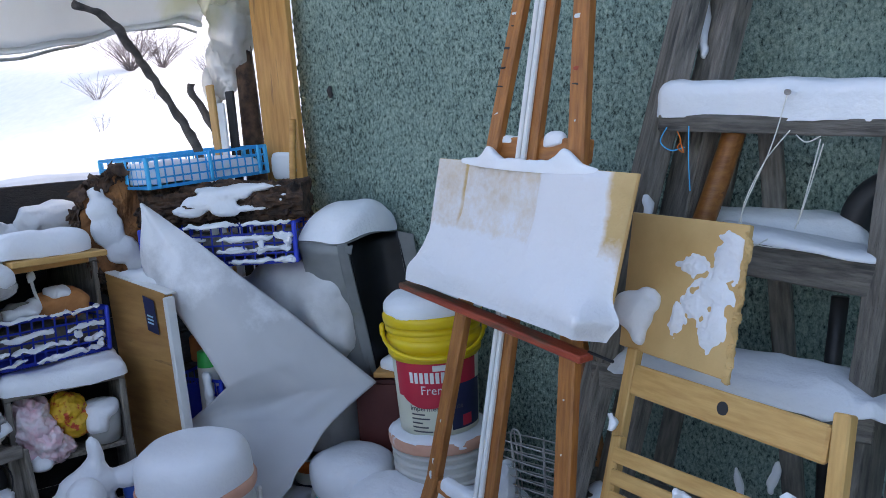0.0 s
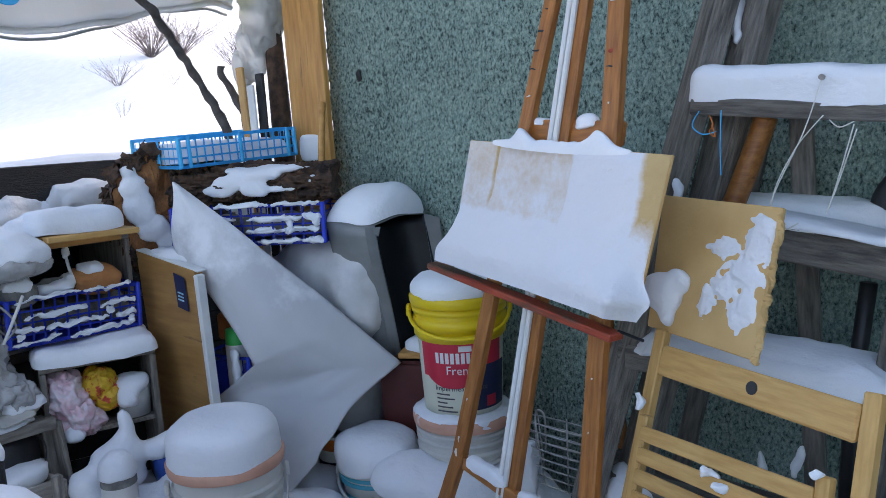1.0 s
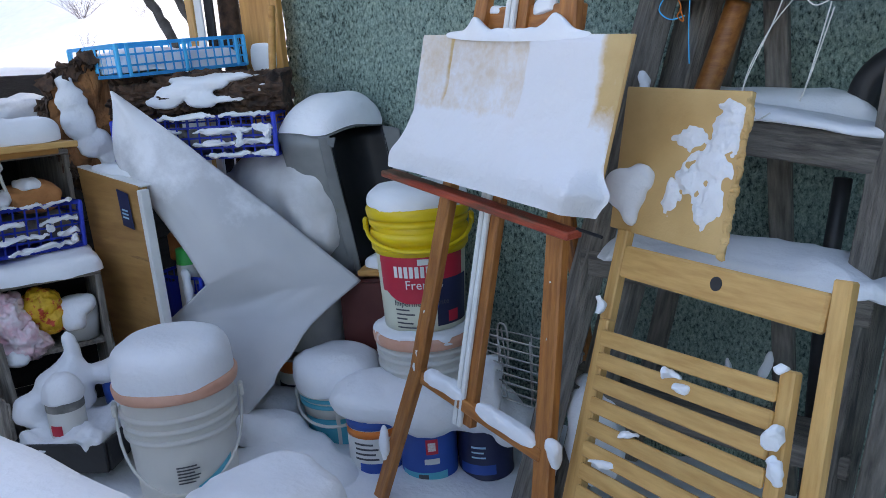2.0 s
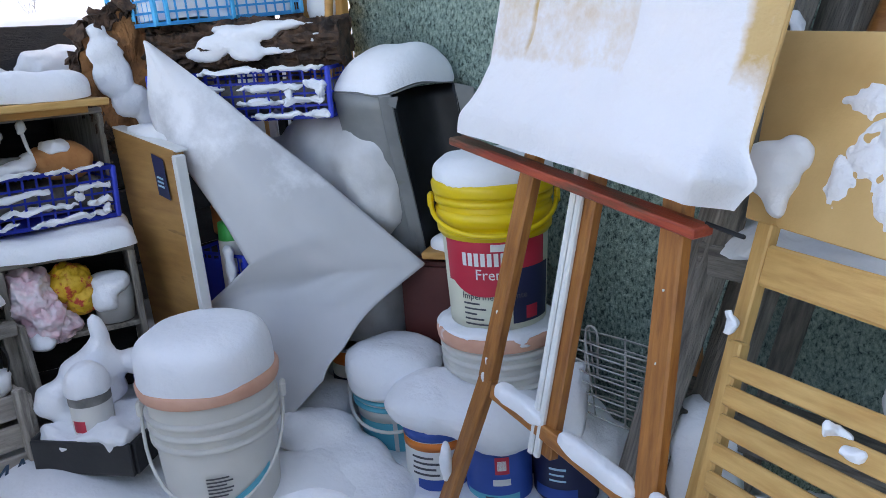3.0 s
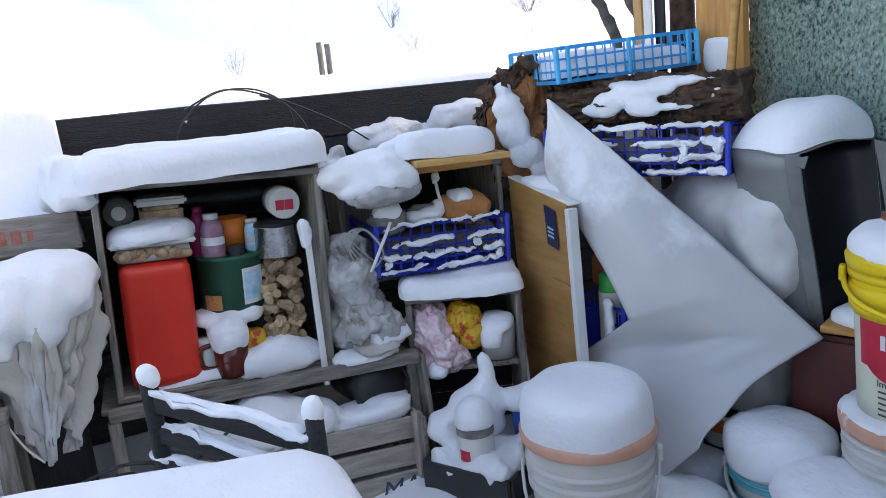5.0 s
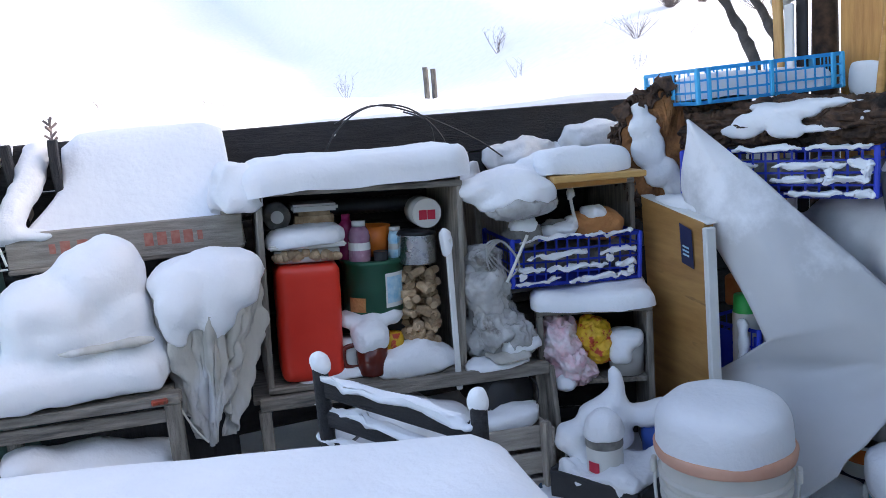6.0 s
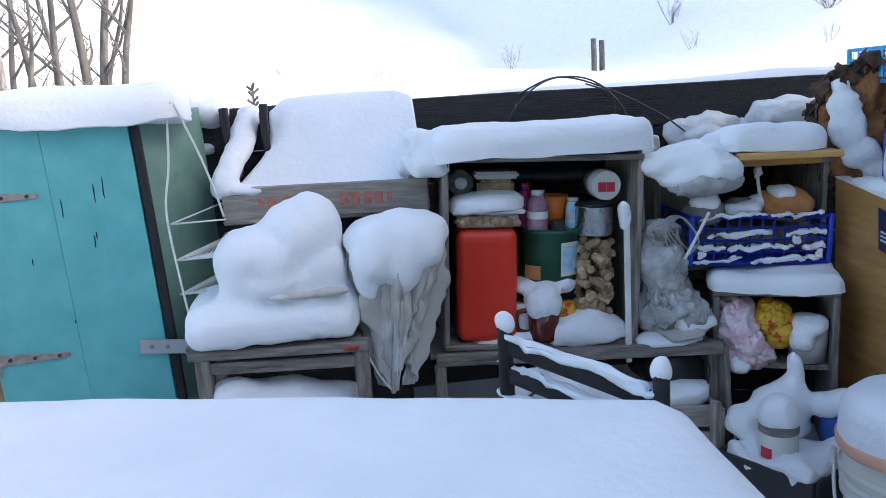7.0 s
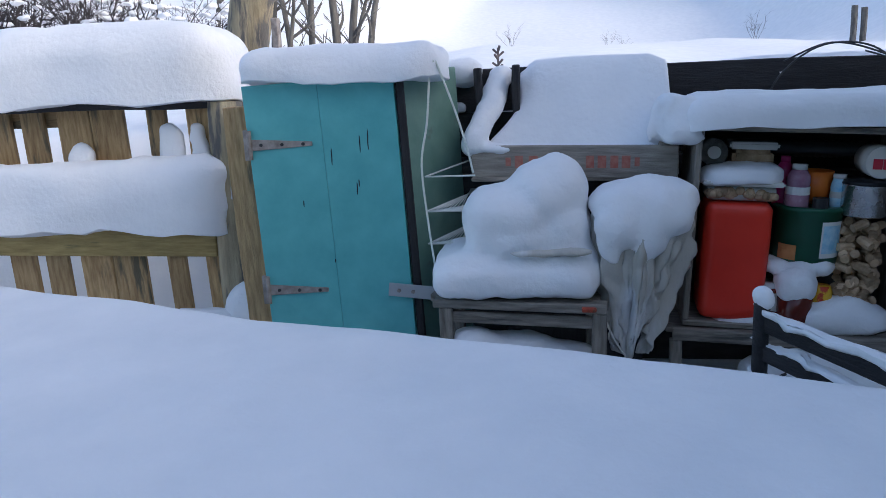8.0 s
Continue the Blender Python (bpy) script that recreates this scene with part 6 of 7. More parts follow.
def bottle_thing(m, r, h, mat, cap, label, neck=0.45):
    ob = thing("bottle", label, "bottle", m.translation)
    b = bmesh.new()
    lathe(b, [(0.001, 0), (r, 0), (r * 1.03, 0.01), (r, h * 0.35), (r * 0.92, h * 0.5), (r, h * 0.62), (r * 0.9, h * 0.75), (r * neck, h * 0.9), (0.001, h * 0.9)], 24, m)
    part("body", b, mat, ob, smooth=True)
    b = bmesh.new()
    lathe(b, [(0.001, h * 0.88), (r * neck * 1.15, h * 0.88), (r * neck * 1.15, h), (0.001, h)], 20, m)
    part("cap", b, cap, ob, smooth=True)
    b = bmesh.new()
    lathe(b, [(r * 1.02, h * 0.32), (r * 1.0, h * 0.5)], 20, m, close=False)
    part("label", b, WHITE_PAINT if mat is MAUVE else cap, ob)
    return ob


gt = A @ pose(0.312, 0.12, 0.165)
tin_g = thing("paint_tin", "dark green paint tin with a picture label", "tin", gt.translation)
bm = bmesh.new()
lathe(bm, [(0.001, 0), (0.085, 0), (0.085, 0.145), (0.089, 0.148), (0.089, 0.158), (0.08, 0.16), (0.001, 0.152)], 40, gt)
part("body", bm, TIN_GREEN, tin_g, smooth=True)
bm = bmesh.new()
lathe(bm, [(0.0862, 0.03), (0.0862, 0.125)], 10, gt, radians(-78), radians(46), False)
part("label", bm, WHITE_PAINT, tin_g)
bm = bmesh.new()
lathe(bm, [(0.0868, 0.042), (0.0868, 0.115)], 10, gt, radians(-75), radians(39), False)
part("label_picture", bm, PALE_BLUE, tin_g)
bm = bmesh.new()
lathe(bm, [(0.0862, 0.02), (0.0862, 0.06)], 8, gt, radians(-150), radians(34), False)
part("price_label", bm, CLAY, tin_g)
bm = bmesh.new()
box(bm, (0.18, 0.15, 0.145), A @ pose(0.305, 0.17, 0.09), 0.006)
single("carton", bm, BLACK_PLASTIC, "black box supporting the green tin", "box")
bottle_thing(A @ pose(0.245, 0.13, 0.318), 0.024, 0.13, MAGENTA, MAGENTA, "dark magenta plastic bottle on the tin")
bottle_thing(A @ pose(0.272, 0.085, 0.318), 0.03, 0.115, MAUVE, CLEAR, "mauve bottle with white scribbled label", 0.55)
bottle_thing(A @ pose(0.375, 0.10, 0.318), 0.02, 0.09, PALE_BLUE, CLEAR, "small pale blue bottle with clear cap", 0.7)
bm = bmesh.new()
lathe(bm, [(0.001, 0), (0.04, 0), (0.048, 0.085), (0.044, 0.085), (0.001, 0.02)], 24, A @ pose(0.325, 0.15, 0.325))
single("pot", bm, ORANGE, "orange plastic pot on the green tin", "pot", smooth=True)
bm = bmesh.new()
lathe(bm, [(0.001, 0), (0.02, 0), (0.02, 0.03), (0.001, 0.03)], 16, A @ pose(0.325, 0.06, 0.32))
single("canister", bm, BLACK_PLASTIC, "small black film canister on tin", "canister")
ck = A @ pose(0.432, 0.085, 0.02)
cj = thing("cork_jar", "tall clear jar filled with wine corks", "jar", ck.translation)
bm2 = bmesh.new()
tube(bm2, [(-0.02, 0, 0), (0.02, 0, 0)], 0.0115, 9)
cork_mesh = mesh_of("cork", bm2, CORKS)
for k in range(120):
    a = random.random() * math.tau
    c = Vector((0.046 * math.sqrt(0.35 + 0.65 * random.random()) * math.cos(a), 0.046 * math.sqrt(0.5 + 0.5 * random.random()) * math.sin(a), 0.012 + 0.255 * k / 120))
    part("cork", cork_mesh, CORKS, cj, "", ck @ Matrix.Translation(c) @ Euler((random.random() * 6, random.uniform(-0.5, 0.5), random.random() * 6)).to_matrix().to_4x4())
sp = thing("saucepan", "small steel saucepan on the cork jar", "saucepan", ck @ Vector((0, 0, 0.27)))
bm = bmesh.new()
lathe(bm, [(0.001, 0.285), (0.052, 0.285), (0.055, 0.29), (0.055, 0.365), (0.058, 0.367), (0.054, 0.367), (0.052, 0.30), (0.001, 0.29)], 36, ck)
part("body", bm, STEEL, sp, smooth=True)
bm = bmesh.new()
lathe(bm, [(0.057, 0.368), (0.050, 0.378), (0.001, 0.382)], 30, ck)
part("lid", bm, DARK_METAL, sp, smooth=True)
bm = bmesh.new()
rj = A @ pose(0.458, 0.06, 0.445)
tube(bm, [rj @ Vector((0, 0, 0)), rj @ Vector((0, 0.09, 0))], 0.042, 24)
rt = single("tin", bm, CLEAR, "round tin lying with pink and white lid", "tin", smooth=True)
bm = bmesh.new()
tube(bm, [rj @ Vector((0, -0.004, 0)), rj @ Vector((0, 0, 0))], 0.040, 24)
part("lid", bm, WHITE_PLASTIC, rt)
bm = bmesh.new()
for k in (-1, 1):
    box(bm, (0.022, 0.002, 0.026), rj @ pose(k * 0.012, -0.006, -0.004))
part("red_print", bm, CRIMSON, rt)
bm = bmesh.new()
mug = A @ pose(0.281, 0.025, 0.02)
lathe(bm, [(0.001, 0), (0.038, 0), (0.04, 0.006), (0.045, 0.095), (0.042, 0.095), (0.036, 0.012), (0.001, 0.01)], 28, mug)
mg = single("mug", bm, AMBER, "dark red glass mug heaped with snow", "mug", smooth=True)
bm = bmesh.new()
tube(bm, bent([mug @ Vector((-0.042, 0, 0.085)), mug @ Vector((-0.075, 0, 0.075)), mug @ Vector((-0.072, 0, 0.03)), mug @ Vector((-0.038, 0, 0.02))]), 0.007, 8)
part("handle", bm, AMBER, mg, smooth=True)
heap("snow_cap", [(mug @ Vector((0, 0, 0.105)), (0.05, 0.05, 0.05)), (mug @ Vector((0.01, 0.03, 0.14)), (0.035, 0.035, 0.03)), (mug @ Vector((0.05, 0.06, 0.15)), (0.055, 0.05, 0.028)), (mug @ Vector((-0.05, 0.06, 0.145)), (0.06, 0.04, 0.02))], "snow heaped on the glass mug", 0.007)
for xx, mt, lb in ((0.225, CLEAR, "small clear glass jar behind the mug"), (0.348, NET, "small dark jar with yellow foot"), (0.215, STONE, "small brown jar in the shelf")):
    bm = bmesh.new()
    lathe(bm, [(0.001, 0), (0.028, 0), (0.03, 0.01), (0.03, 0.085), (0.024, 0.1), (0.001, 0.1)], 20, A @ pose(xx, 0.055 + (0.04 if mt is STONE else 0), 0.02))
    single("jar", bm, mt, lb, "jar", smooth=True)
strip = beam("loose_strip", A @ Vector((0.512, -0.028, -0.04)), A @ Vector((0.492, -0.02, 0.40)), 0.016, 0.012, WHITE_PAINT, None, up=(1, 0, 0))
tagged(strip, "narrow white-edged strip standing before the shelf", "strip")
snow("stuck_snow", A @ Vector((0.487, -0.015, 0.37)), (0.016, 0.016, 0.045), "snow on the strip's upper end", 0.8, 0.8, 0, 0.8, 0.01, 20, 6)

# bay to its right: plastic bags
bay = thing("lower_shelf", "long grey board carrying the crate shelf", "shelf", (-2.3, 0.7, 0.56))
beam("front_board", (-2.195, 0.30, 0.568), (-2.10, 1.085, 0.545), 0.02, 0.035, GREY_WOOD, bay)
beam("deck_board", (-2.34, 0.30, 0.571), (-2.25, 1.085, 0.549), 0.26, 0.014, GREY_WOOD, bay)
beam("upright_board", (-2.24, 0.915, 0.57), (-2.24, 0.90, 1.10), 0.05, 0.02, GREY_WOOD, bay, up=(0, 1, 0))
beam("upright_board", (-2.34, 0.985, 0.57), (-2.34, 0.985, 1.05), 0.10, 0.02, GREY_WOOD, bay, up=(0, 1, 0))
bag = thing("plastic_bag", "crumpled clear plastic bags stuffed in the bay", "plastic bag", (-2.22, 0.965, 0.575))
for c, r, sd in (((-2.22, 0.965, 0.655), (0.082, 0.075, 0.085), 1.0), ((-2.18, 1.01, 0.625), (0.07, 0.055, 0.05), 4.0), ((-2.22, 0.95, 0.765), (0.064, 0.060, 0.080), 7.0), ((-2.21, 0.955, 0.85), (0.05, 0.042, 0.05), 9.0)):
    part("crumpled_fold", crumple(bmesh.new(), c, r, 0.48, 12, 34, sd), BAG, bag, "", I4, True)
heap("folded_paper", [((-2.15, 0.99, 0.585), (0.07, 0.07, 0.015)), ((-2.16, 1.02, 0.60), (0.05, 0.05, 0.012))], "wad of folded paper under snow", 0.008, CANVAS, 0.012, "paper", "", 0.02)
snow("snow_cap", (-2.16, 1.02, 0.605), (0.055, 0.06, 0.035), "snow on the paper bundle", 0.8, 0.7, 0, 0.3, 0.015, 14, 8)
snow("snow_drift", (-2.15, 0.95, 0.565), (0.05, 0.09, 0.018), "thin snow along the shelf front", 0.6, 0.7, 0, 0.3, 0.01, 14, 8)
bm = bmesh.new()
for k in range(4):
    tube(bm, bent([(-2.17, 0.97 + 0.02 * k, 0.80), (-2.14, 0.94, 0.87 + 0.01 * k), (-2.15, 0.99, 0.91), (-2.13, 1.03, 0.84), (-2.16, 0.98, 0.78)]), 0.0028)
single("hose_coil", bm, WIRE, "tangle of pale hose and cord", "hose", smooth=True)
bm = bmesh.new()
tube(bm, bent([(-2.12, 0.985, 0.80), (-2.12, 1.02, 0.86), (-2.13, 1.06, 0.92)]), 0.0045, 7)
single("stick", bm, CORD, "pale stick leaning on the blue crate", "stick", smooth=True)

# right-hand crate, blue crate in it
Bm = shelf_pose(-2.235, 1.045, 0.735, -4, 1.0)
open_box("crate_shelf", "grey wooden crate holding a blue plastic crate", Bm, 0.415, 0.31, 0.305)
beam("plank", (-2.19, 1.155, 1.062), (-2.155, 1.43, 1.055), 0.15, 0.018, CHAIR_WOOD, None)
tagged(bpy.data.objects["plank.001"], "pale new wooden board on the crate top", "board")
beam("plank", (-2.21, 1.16, 1.043), (-2.18, 1.39, 1.04), 0.12, 0.02, PLANK_WOOD, None)
tagged(bpy.data.objects["plank.002"], "brown wooden board under the pale board", "board")
snow("snow_cap", (-2.21, 1.275, 1.072), (0.085, 0.145, 0.068), "plump snow cap on the pale board", rad=0.05, rz=radians(-6), under=0.06, rough=0.01, freq=8, n=18)
heap("bagged_snow", [((-2.21, 1.045, 1.055), (0.09, 0.115, 0.05)), ((-2.20, 0.95, 1.055), (0.075, 0.07, 0.032)), ((-2.16, 1.10, 1.025), (0.06, 0.075, 0.042)), ((-2.17, 1.02, 1.02), (0.06, 0.09, 0.035)), ((-2.24, 1.16, 1.08), (0.06, 0.07, 0.05))], "snow-laden plastic bag slumped between crates", 0.010, SNOW, 0.016)
bm = bmesh.new()
crumple(bm, (-2.15, 1.06, 1.0), (0.045, 0.095, 0.035), 0.3, 12, 20, 3.0)
single("plastic_bag", bm, BAG, "translucent bag hanging below the snow", "plastic bag", smooth=True)
DM = axes((-2.270, 1.230, 0.757), 84) @ Matrix.Rotation(radians(3.0), 4, "Y")
plastic_crate("plastic_crate", DM, 0.40, 0.26, 0.140, BLUE_DARK, "dark blue plastic crate, snow on its bars", 12, 8, 4)
for x, z, w, h in ((-0.12, 0.012, 0.075, 0.007), (0.07, 0.013, 0.11, 0.008), (-0.15, 0.050, 0.042, 0.008), (0.0, 0.049, 0.10, 0.007), (0.155, 0.050, 0.036, 0.010), (-0.06, 0.090, 0.10, 0.008), (0.12, 0.091, 0.065, 0.009), (-0.08, 0.139, 0.10, 0.006), (0.10, 0.139, 0.08, 0.007), (0.165, 0.028, 0.012, 0.016), (-0.165, 0.030, 0.012, 0.015), (0.10, 0.068, 0.014, 0.014)):
    snow("crate_snow", DM @ Vector((x, -0.131, z)), (w * 0.92, 0.009, h * 0.8), "snow clinging to crate bars", 0.5, 0.6, radians(84), 0.7, 0.011, 42, 16)
heap("crate_junk", [(DM @ Vector((x, 0.0, 0.05)), (0.06, 0.09, 0.05)) for x in (-0.14, -0.03, 0.08, 0.15)], "dim stones and corks inside crate", 0.012, STONE, 0.02, "clutter", "")
bm = bmesh.new()
pillow(bm, DM @ Vector((0.09, -0.06, 0.155)), (0.075, 0.05, 0.045), 0.6, 0.7, radians(78), 1, 0.012, 16, 8)
single("clay_pot", bm, CLAY, "chunky orange clay piece with snow in it", "clay piece", smooth=True)
snow("snow_clump", DM @ Vector((0.08, -0.06, 0.190)), (0.05, 0.035, 0.025), "snow on the clay piece", 0.8, 0.7, 0, 0.4, 0.012, 18, 7)
snow("snow_clump", DM @ Vector((-0.15, -0.09, 0.165)), (0.045, 0.045, 0.05), "cone of snow on a stone", 1, 1.2, 0, 0.3, 0.012, 18, 7)
bm = bmesh.new()
pillow(bm, DM @ Vector((-0.15, -0.08, 0.145)), (0.06, 0.05, 0.035), 0.9, 0.9, 0.4, 1, 0.015, 20, 7)
pillow(bm, DM @ Vector((-0.03, -0.04, 0.15)), (0.04, 0.04, 0.03), 0.9, 0.9, 0.4, 1, 0.015, 20, 7)
single("stone", bm, STONE, "grey stones lying on the blue crate", "stone", smooth=True)
heap("snow_clump", [(DM @ Vector((-0.02, -0.08, 0.155)), (0.04, 0.03, 0.02)), (DM @ Vector((0.02, -0.05, 0.165)), (0.03, 0.03, 0.02)), (DM @ Vector((-0.07, -0.08, 0.145)), (0.03, 0.03, 0.02))], "snow between the stones", 0.008)
bm = bmesh.new()
tube(bm, bent([DM @ Vector((0.0, -0.06, 0.29)), DM @ Vector((0.0, -0.075, 0.25)), DM @ Vector((0.012, -0.07, 0.20)), DM @ Vector((0.03, -0.06, 0.16))]), 0.005, 6)
single("string", bm, CORD, "short frayed rope hanging from the board", "rope", smooth=True)
bm = bmesh.new()
pillow(bm, DM @ Vector((0.0, -0.08, 0.255)), (0.012, 0.012, 0.018), 1, 1, 0, 1, 0.008, 40, 4)
single("rope_knot", bm, CORD, "knot in the frayed rope", "rope", smooth=True)

# small crate on end with bags and jars
SA = Vector((-2.154, 1.084, 0.17))
Sm = pose(*SA, 0, 0, 65)
open_box("crate_shelf", "small grey wooden crate on end with bags inside", Sm, 0.325, 0.24, 0.525, 0.018)
snow("snow_cap", Sm @ Vector((0.16, 0.10, 0.526)), (0.172, 0.13, 0.05), "snow slab on the small crate", rad=0.035, rz=radians(65), under=0.08, rough=0.01, freq=8, n=18)
bm = bmesh.new()
box(bm, (0.288, 0.20, 0.014), Sm @ pose(0.1625, 0.12, 0.30))
single("inner_board", bm, GREY_WOOD, "inner board of the small crate", "board")
bag = thing("plastic_bag", "pink and white crumpled plastic bag", "plastic bag", Sm @ Vector((0.08, 0.05, 0.307)))
for c, r, sd in (((0.06, 0.05, 0.42), (0.055, 0.05, 0.06), 2.0), ((0.08, 0.04, 0.36), (0.055, 0.045, 0.055), 5.0), ((0.115, 0.05, 0.33), (0.05, 0.04, 0.035), 8.0)):
    part("crumpled_fold", crumple(bmesh.new(), Sm @ Vector(c), r, 0.5, 20, 32, sd), PINK_BAG, bag, "", I4, True)
bag = thing("net_bag", "yellow bag with red netting", "net bag", Sm @ Vector((0.17, 0.058, 0.35)))
for c, r, sd in (((0.16, 0.06, 0.43), (0.05, 0.045, 0.05), 3.0), ((0.18, 0.055, 0.395), (0.045, 0.04, 0.045), 6.0)):
    part("bag_lobe", crumple(bmesh.new(), Sm @ Vector(c), r, 0.3, 18, 26, sd), NET, bag, "", I4, True)
bm = bmesh.new()
lathe(bm, [(0.001, 0), (0.048, 0), (0.055, 0.10), (0.052, 0.10), (0.001, 0.03)], 24, Sm @ pose(0.255, 0.06, 0.312))
single("pot", bm, CLEAR, "pale grey plastic pot under snow", "pot", smooth=True)
heap("snow_clump", [(Sm @ Vector((0.25, 0.05, 0.42)), (0.06, 0.05, 0.03)), (Sm @ Vector((0.23, 0.02, 0.385)), (0.04, 0.03, 0.04)), (Sm @ Vector((0.06, 0.03, 0.31)), (0.06, 0.04, 0.03))], "snow lying on the pot", 0.008)
# snow-clad figures and jars on the ground
heap("snow_mass", [((-1.97, 1.21, 0.42), (0.05, 0.045, 0.08)), ((-1.965, 1.215, 0.50), (0.025, 0.025, 0.06)), ((-1.99, 1.16, 0.42), (0.06, 0.05, 0.04)), ((-1.93, 1.29, 0.42), (0.06, 0.045, 0.035)), ((-1.91, 1.32, 0.44), (0.05, 0.04, 0.025)), ((-2.01, 1.10, 0.36), (0.05, 0.05, 0.05)), ((-1.98, 1.20, 0.36), (0.06, 0.06, 0.05)), ((-1.85, 1.29, 0.32), (0.05, 0.05, 0.05)), ((-1.80, 1.28, 0.30), (0.04, 0.04, 0.06)), ((-1.97, 1.12, 0.31), (0.04, 0.04, 0.04))],
     "snow clad over small odds and ends", 0.011)
bm = bmesh.new()
lathe(bm, [(0.001, 0), (0.05, 0), (0.055, 0.09), (0.001, 0.09)], 24, Matrix.Translation((-1.90, 1.31, 0.31)))
single("cup", bm, BLUE_LABEL, "bright blue plastic cup among snow", "cup", smooth=True)
bm = bmesh.new()
lathe(bm, [(0.001, 0), (0.06, 0), (0.07, 0.12), (0.001, 0.12)], 24, Matrix.Translation((-1.89, 1.39, 0.28)))
single("pot", bm, STONE, "dark grey flower pot under snow", "pot", smooth=True)
jt = thing("paint_jar", "white plastic paint jar with grey band and snow", "jar", (-1.905, 1.135, 0.27))
jm = Matrix.Translation((-1.905, 1.135, 0.275))
bm = bmesh.new()
lathe(bm, [(0.001, 0), (0.046, 0), (0.048, 0.004), (0.048, 0.135), (0.044, 0.14), (0.001, 0.14)], 32, jm)
part("body", bm, WHITE_PLASTIC, jt, smooth=True)
bm = bmesh.new()
lathe(bm, [(0.049, 0.105), (0.049, 0.135)], 32, jm, close=False)
part("grey_band", bm, STONE, jt)
bm = bmesh.new()
lathe(bm, [(0.049, 0.04), (0.049, 0.07)], 8, jm, radians(-90), radians(40))
part("red_mark", bm, CRIMSON, jt)
for k, (a0, a1) in enumerate(((-62, -8), (-55, -12))):
    bm = bmesh.new()
    lathe(bm, [(0.0492, 0.022 - 0.016 * k), (0.0492, 0.034 - 0.016 * k)], 10, jm, radians(a0), radians(a1 - a0))
    part("text_bar", bm, PRINT, jt)
snow("snow_cap", (-1.905, 1.135, 0.412), (0.054, 0.054, 0.068), "ball of snow on the paint jar", 1, 0.9, 0, 0.3, 0.006, 14, 8)
tray = thing("black_tray", "black plastic seed tray filled with snow", "tray", (-1.88, 1.17, 0.18))
TM = axes((-1.915, 1.165, 0.222), 28)
for sx, sy, w, d in ((0, -0.105, 0.26, 0.012), (0, 0.105, 0.26, 0.012), (-0.13, 0, 0.012, 0.198), (0.13, 0, 0.012, 0.198)):
    part("tray_side", box(bmesh.new(), (w, d, 0.085), TM @ pose(sx, sy, 0.0425), 0.003), BLACK_PLASTIC, tray)
part("tray_floor", box(bmesh.new(), (0.248, 0.198, 0.01), TM @ pose(0, 0, 0.005)), BLACK_PLASTIC, tray)
snow("tray_snow", TM @ Vector((0, 0, 0.07)), (0.128, 0.108, 0.034), "snow filling the black tray", 0.4, 0.5, radians(28), 0.6, 0.03, 14)

# bottom row: slatted crate with lettering, dark pot
bot = thing("slat_crate", "low grey slatted fruit crate marked in blue ink", "crate", (-2.1, 0.8, 0.18))
for k, (z, x) in enumerate(((0.22, -2.055), (0.295, -2.06), (0.37, -2.065))):
    beam("slat", (x - 0.03, 0.62, z + 0.02), (x + 0.015, 1.05, z), 0.012, 0.062, PINK_WOOD, bot)
for y in (0.62, 1.05):
    beam("end_slat", (-2.07 + (y - 0.62) * 0.1, y, 0.30), (-2.38 + (y - 0.62) * 0.1, y, 0.30), 0.012, 0.20, PINK_WOOD, bot)
    beam("corner_block", (-2.075 + (y - 0.62) * 0.1, y - 0.02 if y > 1 else y + 0.02, 0.17), (-2.075 + (y - 0.62) * 0.1, y - 0.02 if y > 1 else y + 0.02, 0.42), 0.025, 0.025, PINK_WOOD, bot)
beam("floor_slat", (-2.22, 0.62, 0.19), (-2.22, 1.06, 0.19), 0.28, 0.01, PINK_WOOD, bot)
cu = bpy.data.curves.new("ink_letters", "FONT")
cu.body, cu.size, cu.extrude, cu.shear = "MA", 0.075, 0.0004, 0.25
tmp = new("ink_tmp", cu)
me = bpy.data.meshes.new_from_object(tmp)
bpy.data.objects.remove(tmp)
me.materials.clear()
me.materials.append(INK)
part("ink_letters", me, INK, bot, "hand-painted letters", Matrix(((0.1, 0, 1, -2.036), (1, 0, -0.1, 0.905), (-0.03, 1, 0, 0.197), (0, 0, 0, 1))))
beam("side_post", (-2.13, 1.075, 0.13), (-2.17, 1.08, 0.55), 0.03, 0.05, GREY_WOOD, bay, up=(1, 0, 0))
beam("side_post", (-2.08, 1.10, 0.13), (-2.13, 1.10, 0.54), 0.016, 0.05, GREY_WOOD, bay, up=(1, 0, 0))
beam("side_post", (-2.20, 0.31, 0.13), (-2.20, 0.31, 0.55), 0.03, 0.03, GREY_WOOD, bay, up=(1, 0, 0))
heap("snow_mass", [((-2.16, 0.66, 0.455), (0.10, 0.11, 0.075)), ((-2.14, 0.76, 0.44), (0.08, 0.09, 0.055)), ((-2.13, 0.95, 0.425), (0.07, 0.11, 0.028)), ((-2.15, 0.92, 0.39), (0.08, 0.12, 0.04)), ((-2.12, 1.0, 0.40), (0.05, 0.05, 0.02)), ((-2.17, 0.82, 0.38), (0.08, 0.1, 0.05)), ((-2.20, 0.68, 0.42), (0.09, 0.12, 0.06)), ((-2.22, 0.58, 0.44), (0.07, 0.1, 0.06)), ((-2.12, 0.70, 0.36), (0.05, 0.08, 0.04))], "snow over the things in the slatted crate", 0.012)
bm = bmesh.new()
tube(bm, [(-2.13, 0.98, 0.47), (-2.32, 0.96, 0.47)], 0.072, 28)
